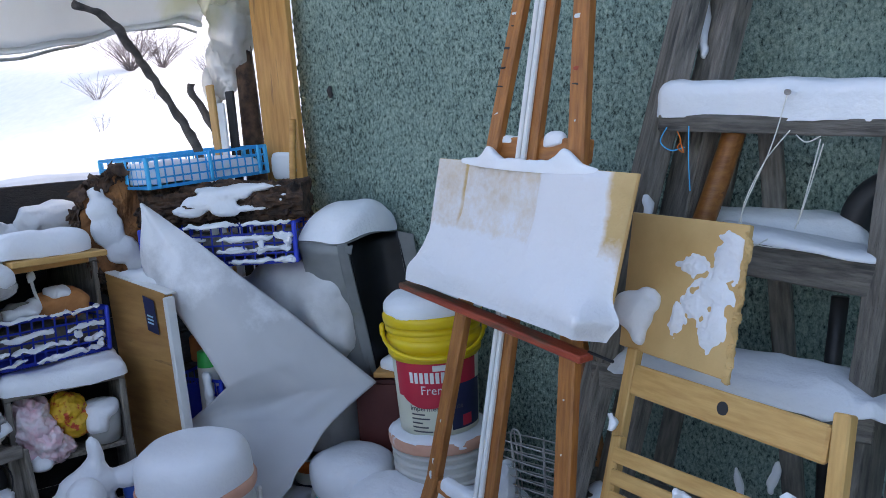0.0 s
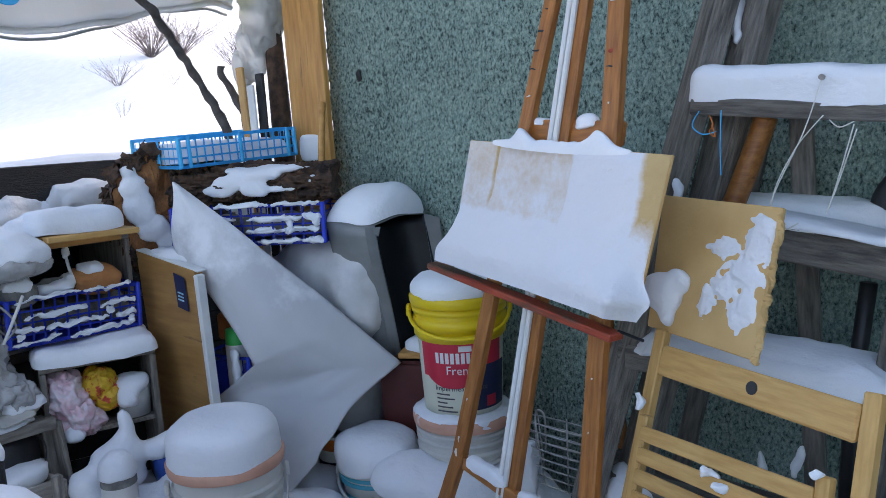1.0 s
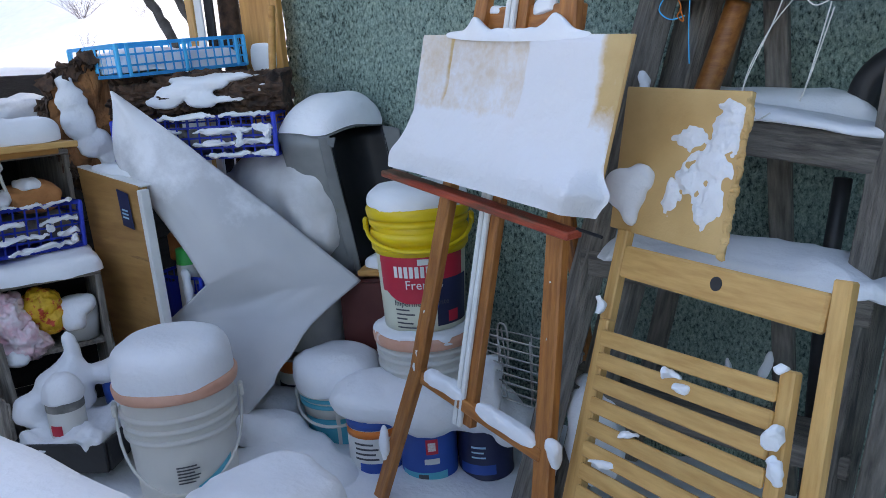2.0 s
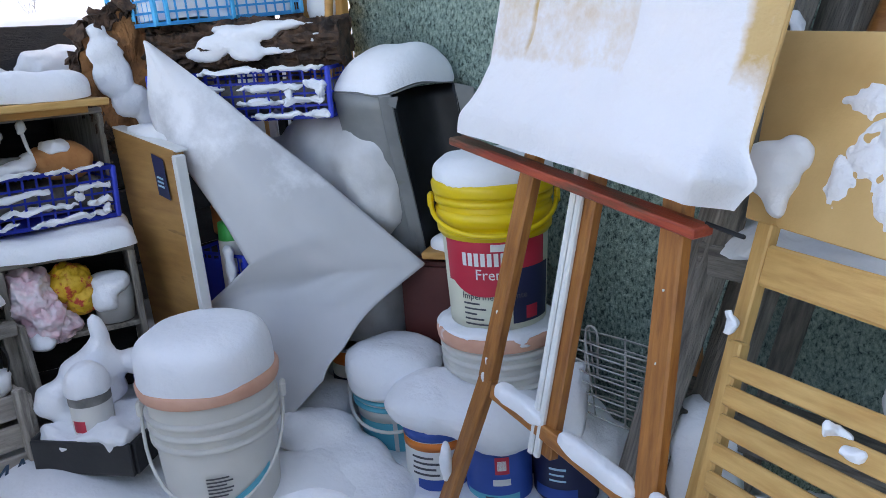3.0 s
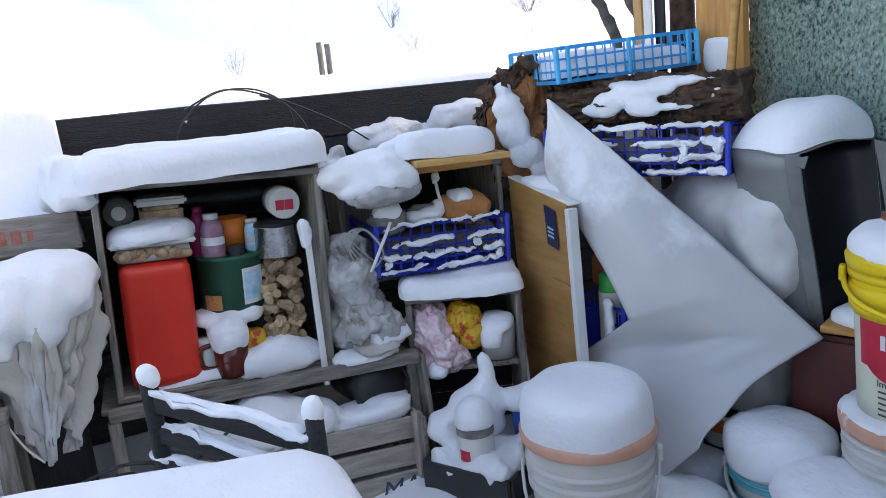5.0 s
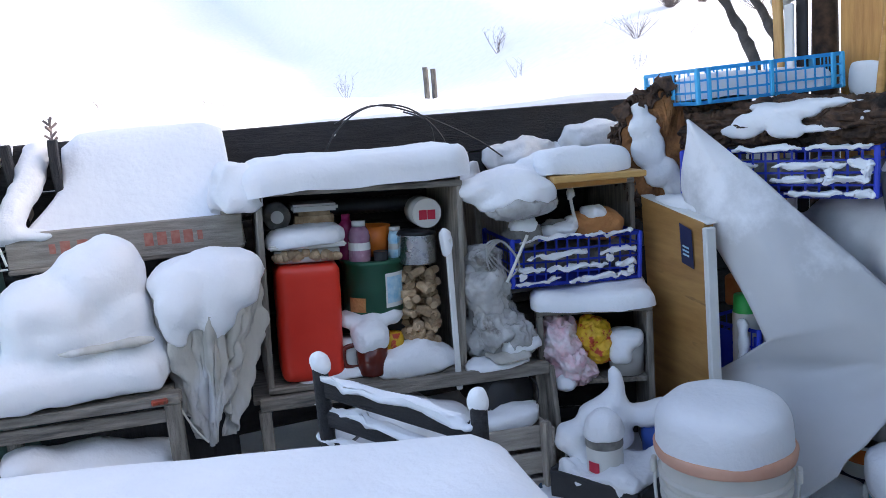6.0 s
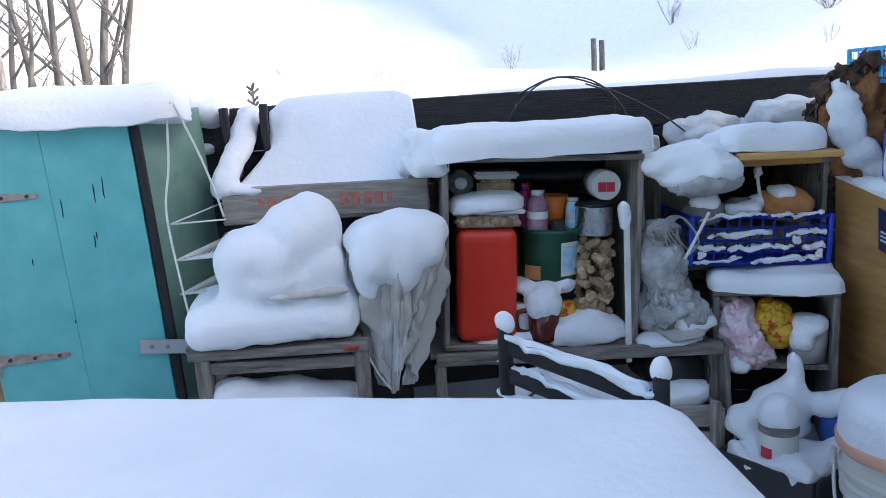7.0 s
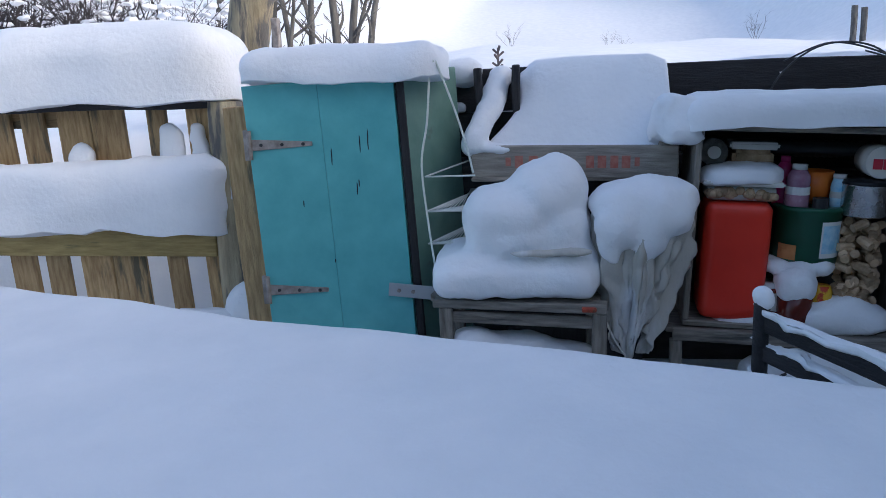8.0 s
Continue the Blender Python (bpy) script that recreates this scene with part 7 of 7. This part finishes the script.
lathe(bm, [(0.078, 0), (0.08, 0.006), (0.074, 0.01)], 30, pose(-2.13, 0.98, 0.47, 0, 90, -6), close=False)
single("flower_pot", bm, BLACK_PLASTIC, "black plastic flower pot lying on its side", "flower pot", smooth=True)
bm = bmesh.new()
tube(bm, [(-2.08, 0.765, 0.40), (-2.16, 0.76, 0.40)], 0.042, 20)
jr = single("jar", bm, CLEAR, "glass jar lying with red contents", "jar", smooth=True)
bm = bmesh.new()
tube(bm, [(-2.076, 0.765, 0.40), (-2.08, 0.765, 0.40)], 0.034, 20)
part("contents", bm, CLAY, jr)
bm = bmesh.new()
for cy, cz, r in ((0.30, 0.42, 0.055), (0.34, 0.41, 0.045)):
    tube(bm, [(-2.06, cy + r * math.cos(a), cz + r * math.sin(a)) for a in [math.tau * j / 24 for j in range(24)]], 0.003, 5, True)
tube(bm, bent([(-2.05, 0.15, 0.40), (-2.04, 0.3, 0.36), (-2.05, 0.5, 0.44), (-2.06, 0.6, 0.40)]), 0.003)
tube(bm, bent([(-2.05, 0.12, 0.46), (-2.05, 0.3, 0.50), (-2.06, 0.45, 0.46), (-2.08, 0.56, 0.5)]), 0.004)
single("wire_coil", bm, CABLE, "loops of dark wire under the shelf", "wire", smooth=True)

# fruit crate with stencil and the snow bank behind it
sign = thing("fruit_crate", "weathered fruit crate with worn red stencil print", "crate", (-2.4, 0.05, 0.95))
beam("front_board", (-2.362, -0.235, 1.022), (-2.305, 0.325, 1.012), 0.014, 0.09, PINK_WOOD, sign)
beam("end_board", (-2.365, -0.222, 1.05), (-2.60, -0.20, 1.12), 0.014, 0.07, PINK_WOOD, sign)
beam("end_board", (-2.315, 0.31, 1.02), (-2.58, 0.32, 1.02), 0.014, 0.08, PINK_WOOD, sign)
beam("corner_post", (-2.325, 0.29, 0.95), (-2.325, 0.29, 1.085), 0.03, 0.03, PINK_WOOD, sign, up=(1, 0, 0))
beam("floor_board", (-2.47, -0.23, 0.972), (-2.44, 0.32, 0.965), 0.25, 0.012, PINK_WOOD, sign)
SG = along((-2.362, -0.235, 1.022), (-2.305, 0.325, 1.012))[0]
for k, (x, w, h) in enumerate(((0.105, 0.018, 0.03), (0.135, 0.028, 0.042), (0.175, 0.03, 0.042), (0.33, 0.026, 0.042), (0.362, 0.028, 0.042), (0.395, 0.026, 0.042), (0.426, 0.028, 0.042), (0.455, 0.016, 0.03))):
    bm = bmesh.new()
    box(bm, (w * 0.82, 0.001, h * 0.8), SG @ pose(x, -0.0078, 0))
    part("stencil_mark", bm, STAMP, sign)


def bank_at(u, v):
    """Snow that slopes from the crate's front board up over the fence."""
    left = -0.20 + 0.10 * smooth(0.10, 0.36, v)
    y = left + (0.325 - left) * u
    x = -2.37 + 0.055 * u - 0.46 * v
    z = 1.045 + 0.252 * smooth(0.04, 0.56, v) ** 1.1 + 0.012 * noise.noise((u * 3, v * 3, 1)) - 0.02 * (1 - min(1, v * 12))
    z -= 0.035 * (1 - min(1, u * 9)) * smooth(0.1, 0.6, v) + 0.02 * (1 - min(1, (1 - u) * 9)) * smooth(0.1, 0.6, v)
    return Vector((x, y, z))


bank = new("snow_bank", sheet_mesh("snow_bank", [k / 40 for k in range(41)], [k / 40 for k in range(41)], bank_at, SNOW))
so = bank.modifiers.new("depth", "SOLIDIFY")
so.thickness, so.offset = 0.06, -1.0
tagged(bank, "smooth snow bank sloping up to the fence top", "snow", kind="stuff")
heap("snow_mass", [(Vector((-2.38, -0.228, 1.07)).lerp(Vector((-2.60, -0.155, 1.25)), k / 9), (0.045, 0.036, 0.042 - 0.0012 * k)) for k in range(10)] + [((-2.36, -0.16, 1.055), (0.03, 0.06, 0.016))], "snow on the crate's sloping end", 0.010)
heap("snow_mass", [((-2.60, -0.28, 1.265), (0.06, 0.07, 0.045)), ((-2.60, -0.36, 1.265), (0.06, 0.09, 0.045)), ((-2.60, -0.44, 1.25), (0.06, 0.08, 0.05)), ((-2.58, -0.29, 1.165), (0.02, 0.03, 0.02))], "snow hanging over the black boards", 0.010)
for ya, yb, zt in ((-0.112, -0.108, 1.285), (-0.205, -0.222, 1.280)):
    beam("fence_stake", (-2.53, ya, 0.98), (-2.53, yb, zt), 0.022, 0.05, BLACK_WOOD, fence, "black stake", up=(1, 0, 0), warp=0.006)
beam("crate_prop", (-2.50, 0.05, 0.18), (-2.50, 0.05, 0.965), 0.4, 0.2, BLACK_WOOD, None, up=(1, 0, 0))
tagged(bpy.data.objects["crate_prop"], "black box under the fruit crate", "box")

# bench with the snow-covered bundle
bench = thing("bench", "low grey wooden bench buried in snow", "bench", (-2.2, -0.1, 0.18))
beam("top_board", (-2.06, -0.315, 0.702), (-2.00, 0.115, 0.700), 0.05, 0.022, GREY_WOOD, bench)
beam("top_board", (-2.22, -0.315, 0.700), (-2.16, 0.115, 0.698), 0.25, 0.02, GREY_WOOD, bench)
beam("front_rail", (-2.055, -0.30, 0.665), (-1.995, 0.105, 0.663), 0.018, 0.03, GREY_WOOD, bench)
for x, y in ((-2.05, -0.285), (-1.995, 0.095), (-2.32, -0.285), (-2.27, 0.095)):
    beam("leg", (x, y, 0.13), (x, y, 0.69), 0.035, 0.035, GREY_WOOD, bench, up=(1, 0, 0))
bm = bmesh.new()
box(bm, (0.04, 0.035, 0.012), pose(-1.99, 0.07, 0.702), 0.003)
part("red_patch", bm, RED_PAINT, bench, "patch of red paint")
heap("cloth_roll", [((-2.165, -0.105, 0.765), (0.150, 0.218, 0.058), 0.05), ((-2.13, -0.11, 0.758), (0.14, 0.205, 0.046), 0.035), ((-2.155, -0.11, 0.905), (0.135, 0.130, 0.090)), ((-2.15, -0.155, 0.905), (0.125, 0.090, 0.080)), ((-2.16, -0.03, 0.945), (0.125, 0.105, 0.100)), ((-2.16, 0.0, 0.96), (0.115, 0.080, 0.098)), ((-2.135, 0.015, 0.87), (0.110, 0.072, 0.085)), ((-2.14, -0.09, 0.85), (0.125, 0.150, 0.065)), ((-2.12, 0.02, 0.80), (0.11, 0.085, 0.05))],
     "cloth bundle on a bench under one deep snow mantle", 0.011, SNOW, 0.006, "bundle", "")
heap("cloth_fold", [((-2.022, -0.045, 0.832), (0.02, 0.075, 0.010)), ((-2.012, 0.040, 0.838), (0.018, 0.045, 0.010))], "grey cloth folds showing under snow", 0.006, CANVAS, 0.008, "cloth", "", 0.008)
heap("snow_mound", [((-2.08, -0.12, 0.545), (0.09, 0.16, 0.06)), ((-2.06, -0.22, 0.59), (0.06, 0.06, 0.04)), ((-2.08, 0.0, 0.53), (0.08, 0.1, 0.05)), ((-2.1, -0.1, 0.4), (0.1, 0.18, 0.12)), ((-2.1, -0.1, 0.26), (0.11, 0.18, 0.12))], "snow heap under the bench", 0.014)

# canvas bag hung at the crate's edge


def bag_at(u, v):
    a = math.tau * u
    warp = a + 0.35 * noise.noise((math.cos(a) * 2, math.sin(a) * 2, v * 2.5)) * v
    pleat = abs(((warp * 8 / math.tau) % 1.0) * 2 - 1) + 0.5 * abs(((warp * 19 / math.tau + v * 0.6) % 1.0) * 2 - 1) - 0.75
    r = 0.116 * (1 - 0.60 * v ** 1.5) * (1 + 0.50 * pleat * min(1, v * 3) + 0.22 * noise.noise((math.cos(a) * 3, math.sin(a) * 3, v * 3)) * min(1, v * 2))
    r -= 0.030 * abs(noise.noise((math.cos(a) * 4, math.sin(a) * 4, v * 7))) * min(1, v * 4)
    drop = 0.385 * (0.86 + 0.14 * math.cos(a * 3 + 0.6))
    return Vector((-2.12 + r * 0.8 * math.cos(a) + 0.03 * v, 0.212 + r * math.sin(a) - 0.035 * v, 0.93 - drop * v))


bagm = new("canvas_bag", sheet_mesh("canvas_bag", [k / 230 for k in range(231)], [k / 40 for k in range(41)], bag_at, CANVAS))
bagm.modifiers.new("thickness", "SOLIDIFY").thickness = 0.005
tagged(bagm, "crumpled off-white canvas bag hanging in folds", "bag")
heap("snow_cap", [((-2.12, 0.205, 0.935), (0.112, 0.135, 0.058)), ((-2.12, 0.25, 0.96), (0.09, 0.085, 0.04)), ((-2.045, 0.15, 0.89), (0.045, 0.06, 0.06)), ((-2.035, 0.215, 0.875), (0.035, 0.045, 0.085)), ((-2.05, 0.27, 0.905), (0.04, 0.05, 0.05)), ((-2.035, 0.20, 0.81), (0.018, 0.022, 0.05)), ((-2.04, 0.125, 0.85), (0.028, 0.03, 0.06))], "snow hood on the canvas bag", 0.011)
bm = bmesh.new()
tube(bm, bent([(-2.02, 0.10, 0.69), (-2.01, 0.13, 0.62), (-2.02, 0.16, 0.57)]), 0.0025)
part("drawstring", bm, CORD, bagm, "thin pale drawstring", smooth=True)
bm = bmesh.new()
tube(bm, bent([(-2.1, 0.29, 0.86), (-2.15, 0.335, 0.88)]), 0.004)
part("drawstring", bm, CORD, bagm, "thin pale drawstring", smooth=True)

# hanging wire rack beside the gate
wr = thing("wire_shelf", "tall white wire corner shelf hung by the door", "wire shelf", (-2.26, -0.33, 0.75))
bm = bmesh.new()
tube(bm, bent([(-2.24, -0.315, 1.30), (-2.243, -0.325, 1.318), (-2.25, -0.315, 1.31), (-2.27, -0.27, 1.18), (-2.28, -0.24, 1.07), (-2.28, -0.225, 1.0)]), 0.003)
part("upright_wire", bm, WHITE_WIRE, wr, smooth=True)
bm = bmesh.new()
tube(bm, bent([(-2.243, -0.325, 1.31), (-2.245, -0.34, 1.15), (-2.24, -0.36, 1.03), (-2.22, -0.345, 0.86), (-2.21, -0.33, 0.74)]), 0.003)
part("upright_wire", bm, WHITE_WIRE, wr, smooth=True)
for z, n in ((1.0, 1), (0.905, 9), (0.815, 9)):
    for k in range(n):
        bm = bmesh.new()
        tube(bm, [(-2.228 - 0.010 * k, -0.215, z), (-2.228 - 0.010 * k, -0.350 + 0.011 * k, z), (-2.44, -0.215 - 0.004 * k, z + 0.028)], 0.0016 if k else 0.0026, 5)
        part("shelf_wire", bm, WHITE_WIRE, wr, smooth=True)


# ---------- table, chair and snowy pail near the camera ----------
TT = axes((-1.212, -0.708, -0.056), -18.0)
table = thing("table", "long wooden table under a thick slab of snow", "table", TT.translation)
for k in range(5):
    b = bmesh.new()
    box(b, (2.34, 0.168, 0.028), I4, 0.004)
    part("top_board", b, GREY_WOOD, table, "", TT @ pose(-0.35 + 0.175 * k, 0.10 + 0.24 * (-0.35 + 0.175 * k), 0.72, 0, 0, 90))
for sx in (-0.36, 0.36):
    for sy in (-1.08, 1.08):
        b = bmesh.new()
        box(b, (0.6, 0.07, 0.07), I4, 0.004)
        part("leg", b, GREY_WOOD, table, "", TT @ pose(sx, sy, 0.40, 0, 90, 0))
snow("table_snow", TT @ Vector((0, 0.10, 0.735)), (0.462, 1.21, 0.128), "smooth thick slab of snow on the table", rad=0.07, under=0.03, rough=0.008, freq=3, n=40, tilt=TT.to_3x3() @ Matrix(((1, 0, 0), (0.24, 1, 0), (0, 0, 1))))

ch = thing("chair", "black wooden chair back rimmed with snow", "chair", (-1.5, 0.47, 0.12))
K0, K1 = Vector((-1.592, 0.360, 0)), Vector((-1.335, 0.562, 0))
for p, zt in ((K0, 0.852), (K1, 0.822)):
    bm = bmesh.new()
    tube(bm, bent([p + Vector((0, 0, 0.14)), p + Vector((0, 0, 0.6)), p + Vector((0, 0, zt - 0.03)), p + Vector((0, 0, zt))]), 0.0145, 10)
    part("post", bm, BLACK_WOOD, ch, smooth=True)
    snow("snow_cap", p + Vector((0, 0, zt - 0.01)), (0.018, 0.018, 0.026), "knob of snow on a chair post", 1, 1, 0, 0.8, 0.005, 20, 6)
for za, zb, h in ((0.800, 0.758, 0.034), (0.742, 0.700, 0.030), (0.688, 0.640, 0.030)):
    beam("back_slat", K0 + Vector((0, 0, za)), K1 + Vector((0, 0, zb)), 0.016, h, BLACK_WOOD, ch)
    mid = (K0 + K1) / 2 + Vector((0, 0, (za + zb) / 2 + h / 2))
    d = (K1 - K0 + Vector((0, 0, zb - za)))
    bm = bmesh.new()
    pillow(bm, mid, (0.185, 0.011, 0.010), 0.7, 0.7, 0, 0.6, 0.014, 22, 10, along((0, 0, 0), d)[0])
    single("slat_snow", bm, SNOW, "rim of snow on a chair slat", "snow", smooth=True, kind="stuff")
for p in (K0 + Vector((0.20, -0.29, 0)), K1 + Vector((0.20, -0.29, 0))):
    beam("front_leg", p + Vector((0, 0, 0.13)), p + Vector((0, 0, 0.52)), 0.03, 0.03, BLACK_WOOD, ch, up=(1, 0, 0))
SC = (K0 + K1) / 2 + Vector((0.10, -0.145, 0.53))
bm = bmesh.new()
box(bm, (0.36, 0.35, 0.02), axes(SC, 35), 0.004)
part("seat", bm, BLACK_WOOD, ch)
nb = pail("bucket", (-0.97, 0.93, 0.09), 0.115, 0.138, 0.32, "upright white plastic bucket under a snow dome", WHITE_PLASTIC, WHITE_PLASTIC, (0.25, 0.28))
snow("snow_cap", (-0.97, 0.93, 0.415), (0.15, 0.15, 0.10), "lumpy snow dome on the nearest bucket", 1.0, 0.7, 0, 0.2, 0.02, 8)


# ---------- field beyond the fence ----------
def at_ground(x, y, sink=0.05):
    return Vector((x, y, ground_height(x, y) - sink))


def shrub(x, y, h, n, spread, label, mat=TWIG):
    bm = bmesh.new()
    base = at_ground(x, y)
    for k in range(n):
        a = random.random() * math.tau
        lean = spread * (0.3 + 0.7 * random.random())
        hh = h * (0.55 + 0.45 * random.random())
        top = base + Vector((math.cos(a) * lean, math.sin(a) * lean, hh))
        mid = base.lerp(top, 0.5) + Vector((random.uniform(-1, 1), random.uniform(-1, 1), 0.4)) * 0.12 * h
        pts = bent([base + Vector((random.uniform(-1, 1), random.uniform(-1, 1), 0)) * 0.06, mid, top], 4)
        tube(bm, pts, 0.007 * h, 4, taper=0.002 * h)
        for j in range(7):
            s = pts[3 + j % (len(pts) - 4)]
            e = s + Vector((random.uniform(-1, 1), random.uniform(-1, 1), random.uniform(0.2, 1))) * 0.22 * h
            tube(bm, [s, s.lerp(e, 0.5) + Vector((0, 0, 0.02)), e], 0.0035 * h, 3, taper=0.0015 * h)
    return single("shrub", bm, mat, label, "shrub")


for x, y, h, n, s in ((-16.0, 12.0, 1.1, 55, 1.3), (-16.6, 13.4, 1.0, 46, 1.2), (-15.6, 14.2, 0.8, 26, 0.8), (-14.8, 10.2, 0.6, 24, 0.7), (-19, 17.5, 1.1, 18, 0.8), (-12.5, 8.6, 0.4, 5, 0.25), (-13.5, 10.6, 0.35, 5, 0.25), (-17, 8.4, 0.55, 6, 0.3), (-20, 5.0, 0.7, 7, 0.35),
                      (-21, 9.8, 0.9, 12, 0.5), (-24, 13.5, 1.1, 14, 0.7), (-22, 2.2, 0.5, 6, 0.3), (-15, -0.6, 0.45, 6, 0.4), (-18, 1.4, 0.4, 5, 0.3)):
    shrub(x, y, h, n, s, "leafless dark shrub poking through field snow")
for x, y, h, n, s in ((-7.0, -3.4, 0.9, 40, 0.8), (-7.6, -4.3, 1.25, 56, 0.9), (-6.8, -5.0, 1.2, 50, 0.9), (-8.2, -5.6, 1.5, 56, 1.0), (-8.4, -3.6, 0.9, 26, 0.6)):
    shrub(x, y, h, n, s, "snow-laden dark shrub behind the pallet fence", BRUSH)
    bm = bmesh.new()
    b0 = at_ground(x, y)
    for k in range(60):
        w = random.uniform(0.02, 0.055)
        pillow(bm, b0 + Vector((random.uniform(-s, s), random.uniform(-s, s), h * random.uniform(0.2, 0.85))), (w * 1.8, w, w * 0.6), 0.9, 0.9, random.random() * 3, 0.6, 0.025, 14, 4)
    single("shrub_snow", bm, SNOW, "snow lodged in shrub twigs", "snow", smooth=True, kind="stuff")
# low plant tip near the fence
bm = bmesh.new()
for k in range(9):
    z = 1.262 + 0.011 * k
    a = k * 2.4
    tube(bm, [Vector((-3.6, -0.22, z)), Vector((-3.6 + 0.025 * math.cos(a), -0.22 + 0.025 * math.sin(a), z + 0.02))], 0.006, 4)
tube(bm, [(-3.6, -0.22, 1.15), (-3.6, -0.22, 1.365)], 0.005, 5)
single("plant_tip", bm, TWIG, "dark dry plant tip sticking out of snow", "plant")

# paired stakes in the field
for dy in (0.0, 0.10):
    bm = bmesh.new()
    b = at_ground(-20.2, 7.25 + 2.2 * dy, 0.1)
    tube(bm, bent([b, b + Vector((0, 0.01, 0.5)), b + Vector((0.01, 0.0, 1.0 - dy))]), 0.075, 8)
    single("stake", bm, TRUNK, "grey wooden stake standing in field snow", "stake", smooth=True)


def tree(x, y, h, r, lean, label, limbs=5):
    ob = thing("tree", label, "tree", at_ground(x, y))
    b = at_ground(x, y, 0.2)
    bm = bmesh.new()
    pts = bent([b, b + Vector((lean * 0.3, lean * 0.35, h * 0.35)), b + Vector((lean * 0.5, lean * 0.9, h * 0.7)), b + Vector((lean, lean * 1.2, h))], 6)
    tube(bm, pts, r, 8, taper=r * 0.4)
    part("trunk", bm, TRUNK, ob, smooth=True)
    for k in range(limbs):
        bm = bmesh.new()
        s = pts[2 + (k * 3) % (len(pts) - 4)]
        a = random.random() * math.tau
        e = s + Vector((math.cos(a), math.sin(a), 1.0)) * h * 0.25 * random.uniform(0.6, 1.2)
        tube(bm, bent([s, s.lerp(e, 0.5) + Vector((0.04, 0.05, -0.03)), e], 4), r * 0.45, 5, taper=r * 0.1)
        for j in range(4):
            q = s.lerp(e, 0.4 + 0.15 * j)
            tube(bm, [q, q + Vector((random.uniform(-1, 1), random.uniform(-1, 1), random.uniform(0.2, 1))) * h * 0.09], r * 0.14, 4, taper=r * 0.05)
        part("limb", bm, TRUNK, ob)
    return ob


for x, y, h, r, lean in ((-8.4, -2.05, 2.2, 0.05, 0.25), (-8.6, -2.2, 2.4, 0.055, -0.1), (-8.1, -1.8, 2.0, 0.04, 0.3), (-8.9, -2.6, 2.3, 0.045, 0.1), (-9.2, -2.9, 2.2, 0.04, -0.2), (-9.6, -3.3, 2.0, 0.04, 0.2),
                         (-10.5, -3.9, 2.4, 0.05, 0.1), (-11.0, -4.6, 2.4, 0.05, 0.3), (-9.4, -2.3, 1.8, 0.03, 0.4), (-10.5, -3.0, 2.0, 0.04, -0.2), (-7.7, -2.5, 1.2, 0.03, 0.15)):
    tree(x, y, h, r, lean, "thin bare grey tree on the snowy slope")
bm = bmesh.new()
pb = Vector((-3.6, -1.455, 0.9))
tube(bm, bent([pb, pb + Vector((0.0, 0.14, 0.6)), pb + Vector((0.02, 0.37, 1.6)), pb + Vector((0.03, 0.70, 3.2))]), 0.094, 14, taper=0.10)
for v in bm.verts:
    v.co += Vector((1, 1, 0)) * 0.008 * noise.noise(v.co * 8)
single("utility_pole", bm, POLE, "thick peeled wooden pole behind the fence", "pole", smooth=True)
bm = bmesh.new()
box(bm, (0.04, 0.03, 0.16), pose(-3.5, -1.16, 1.45), 0.004)
single("iron_stub", bm, RUST, "short dark iron stub beside the pole", "stub")
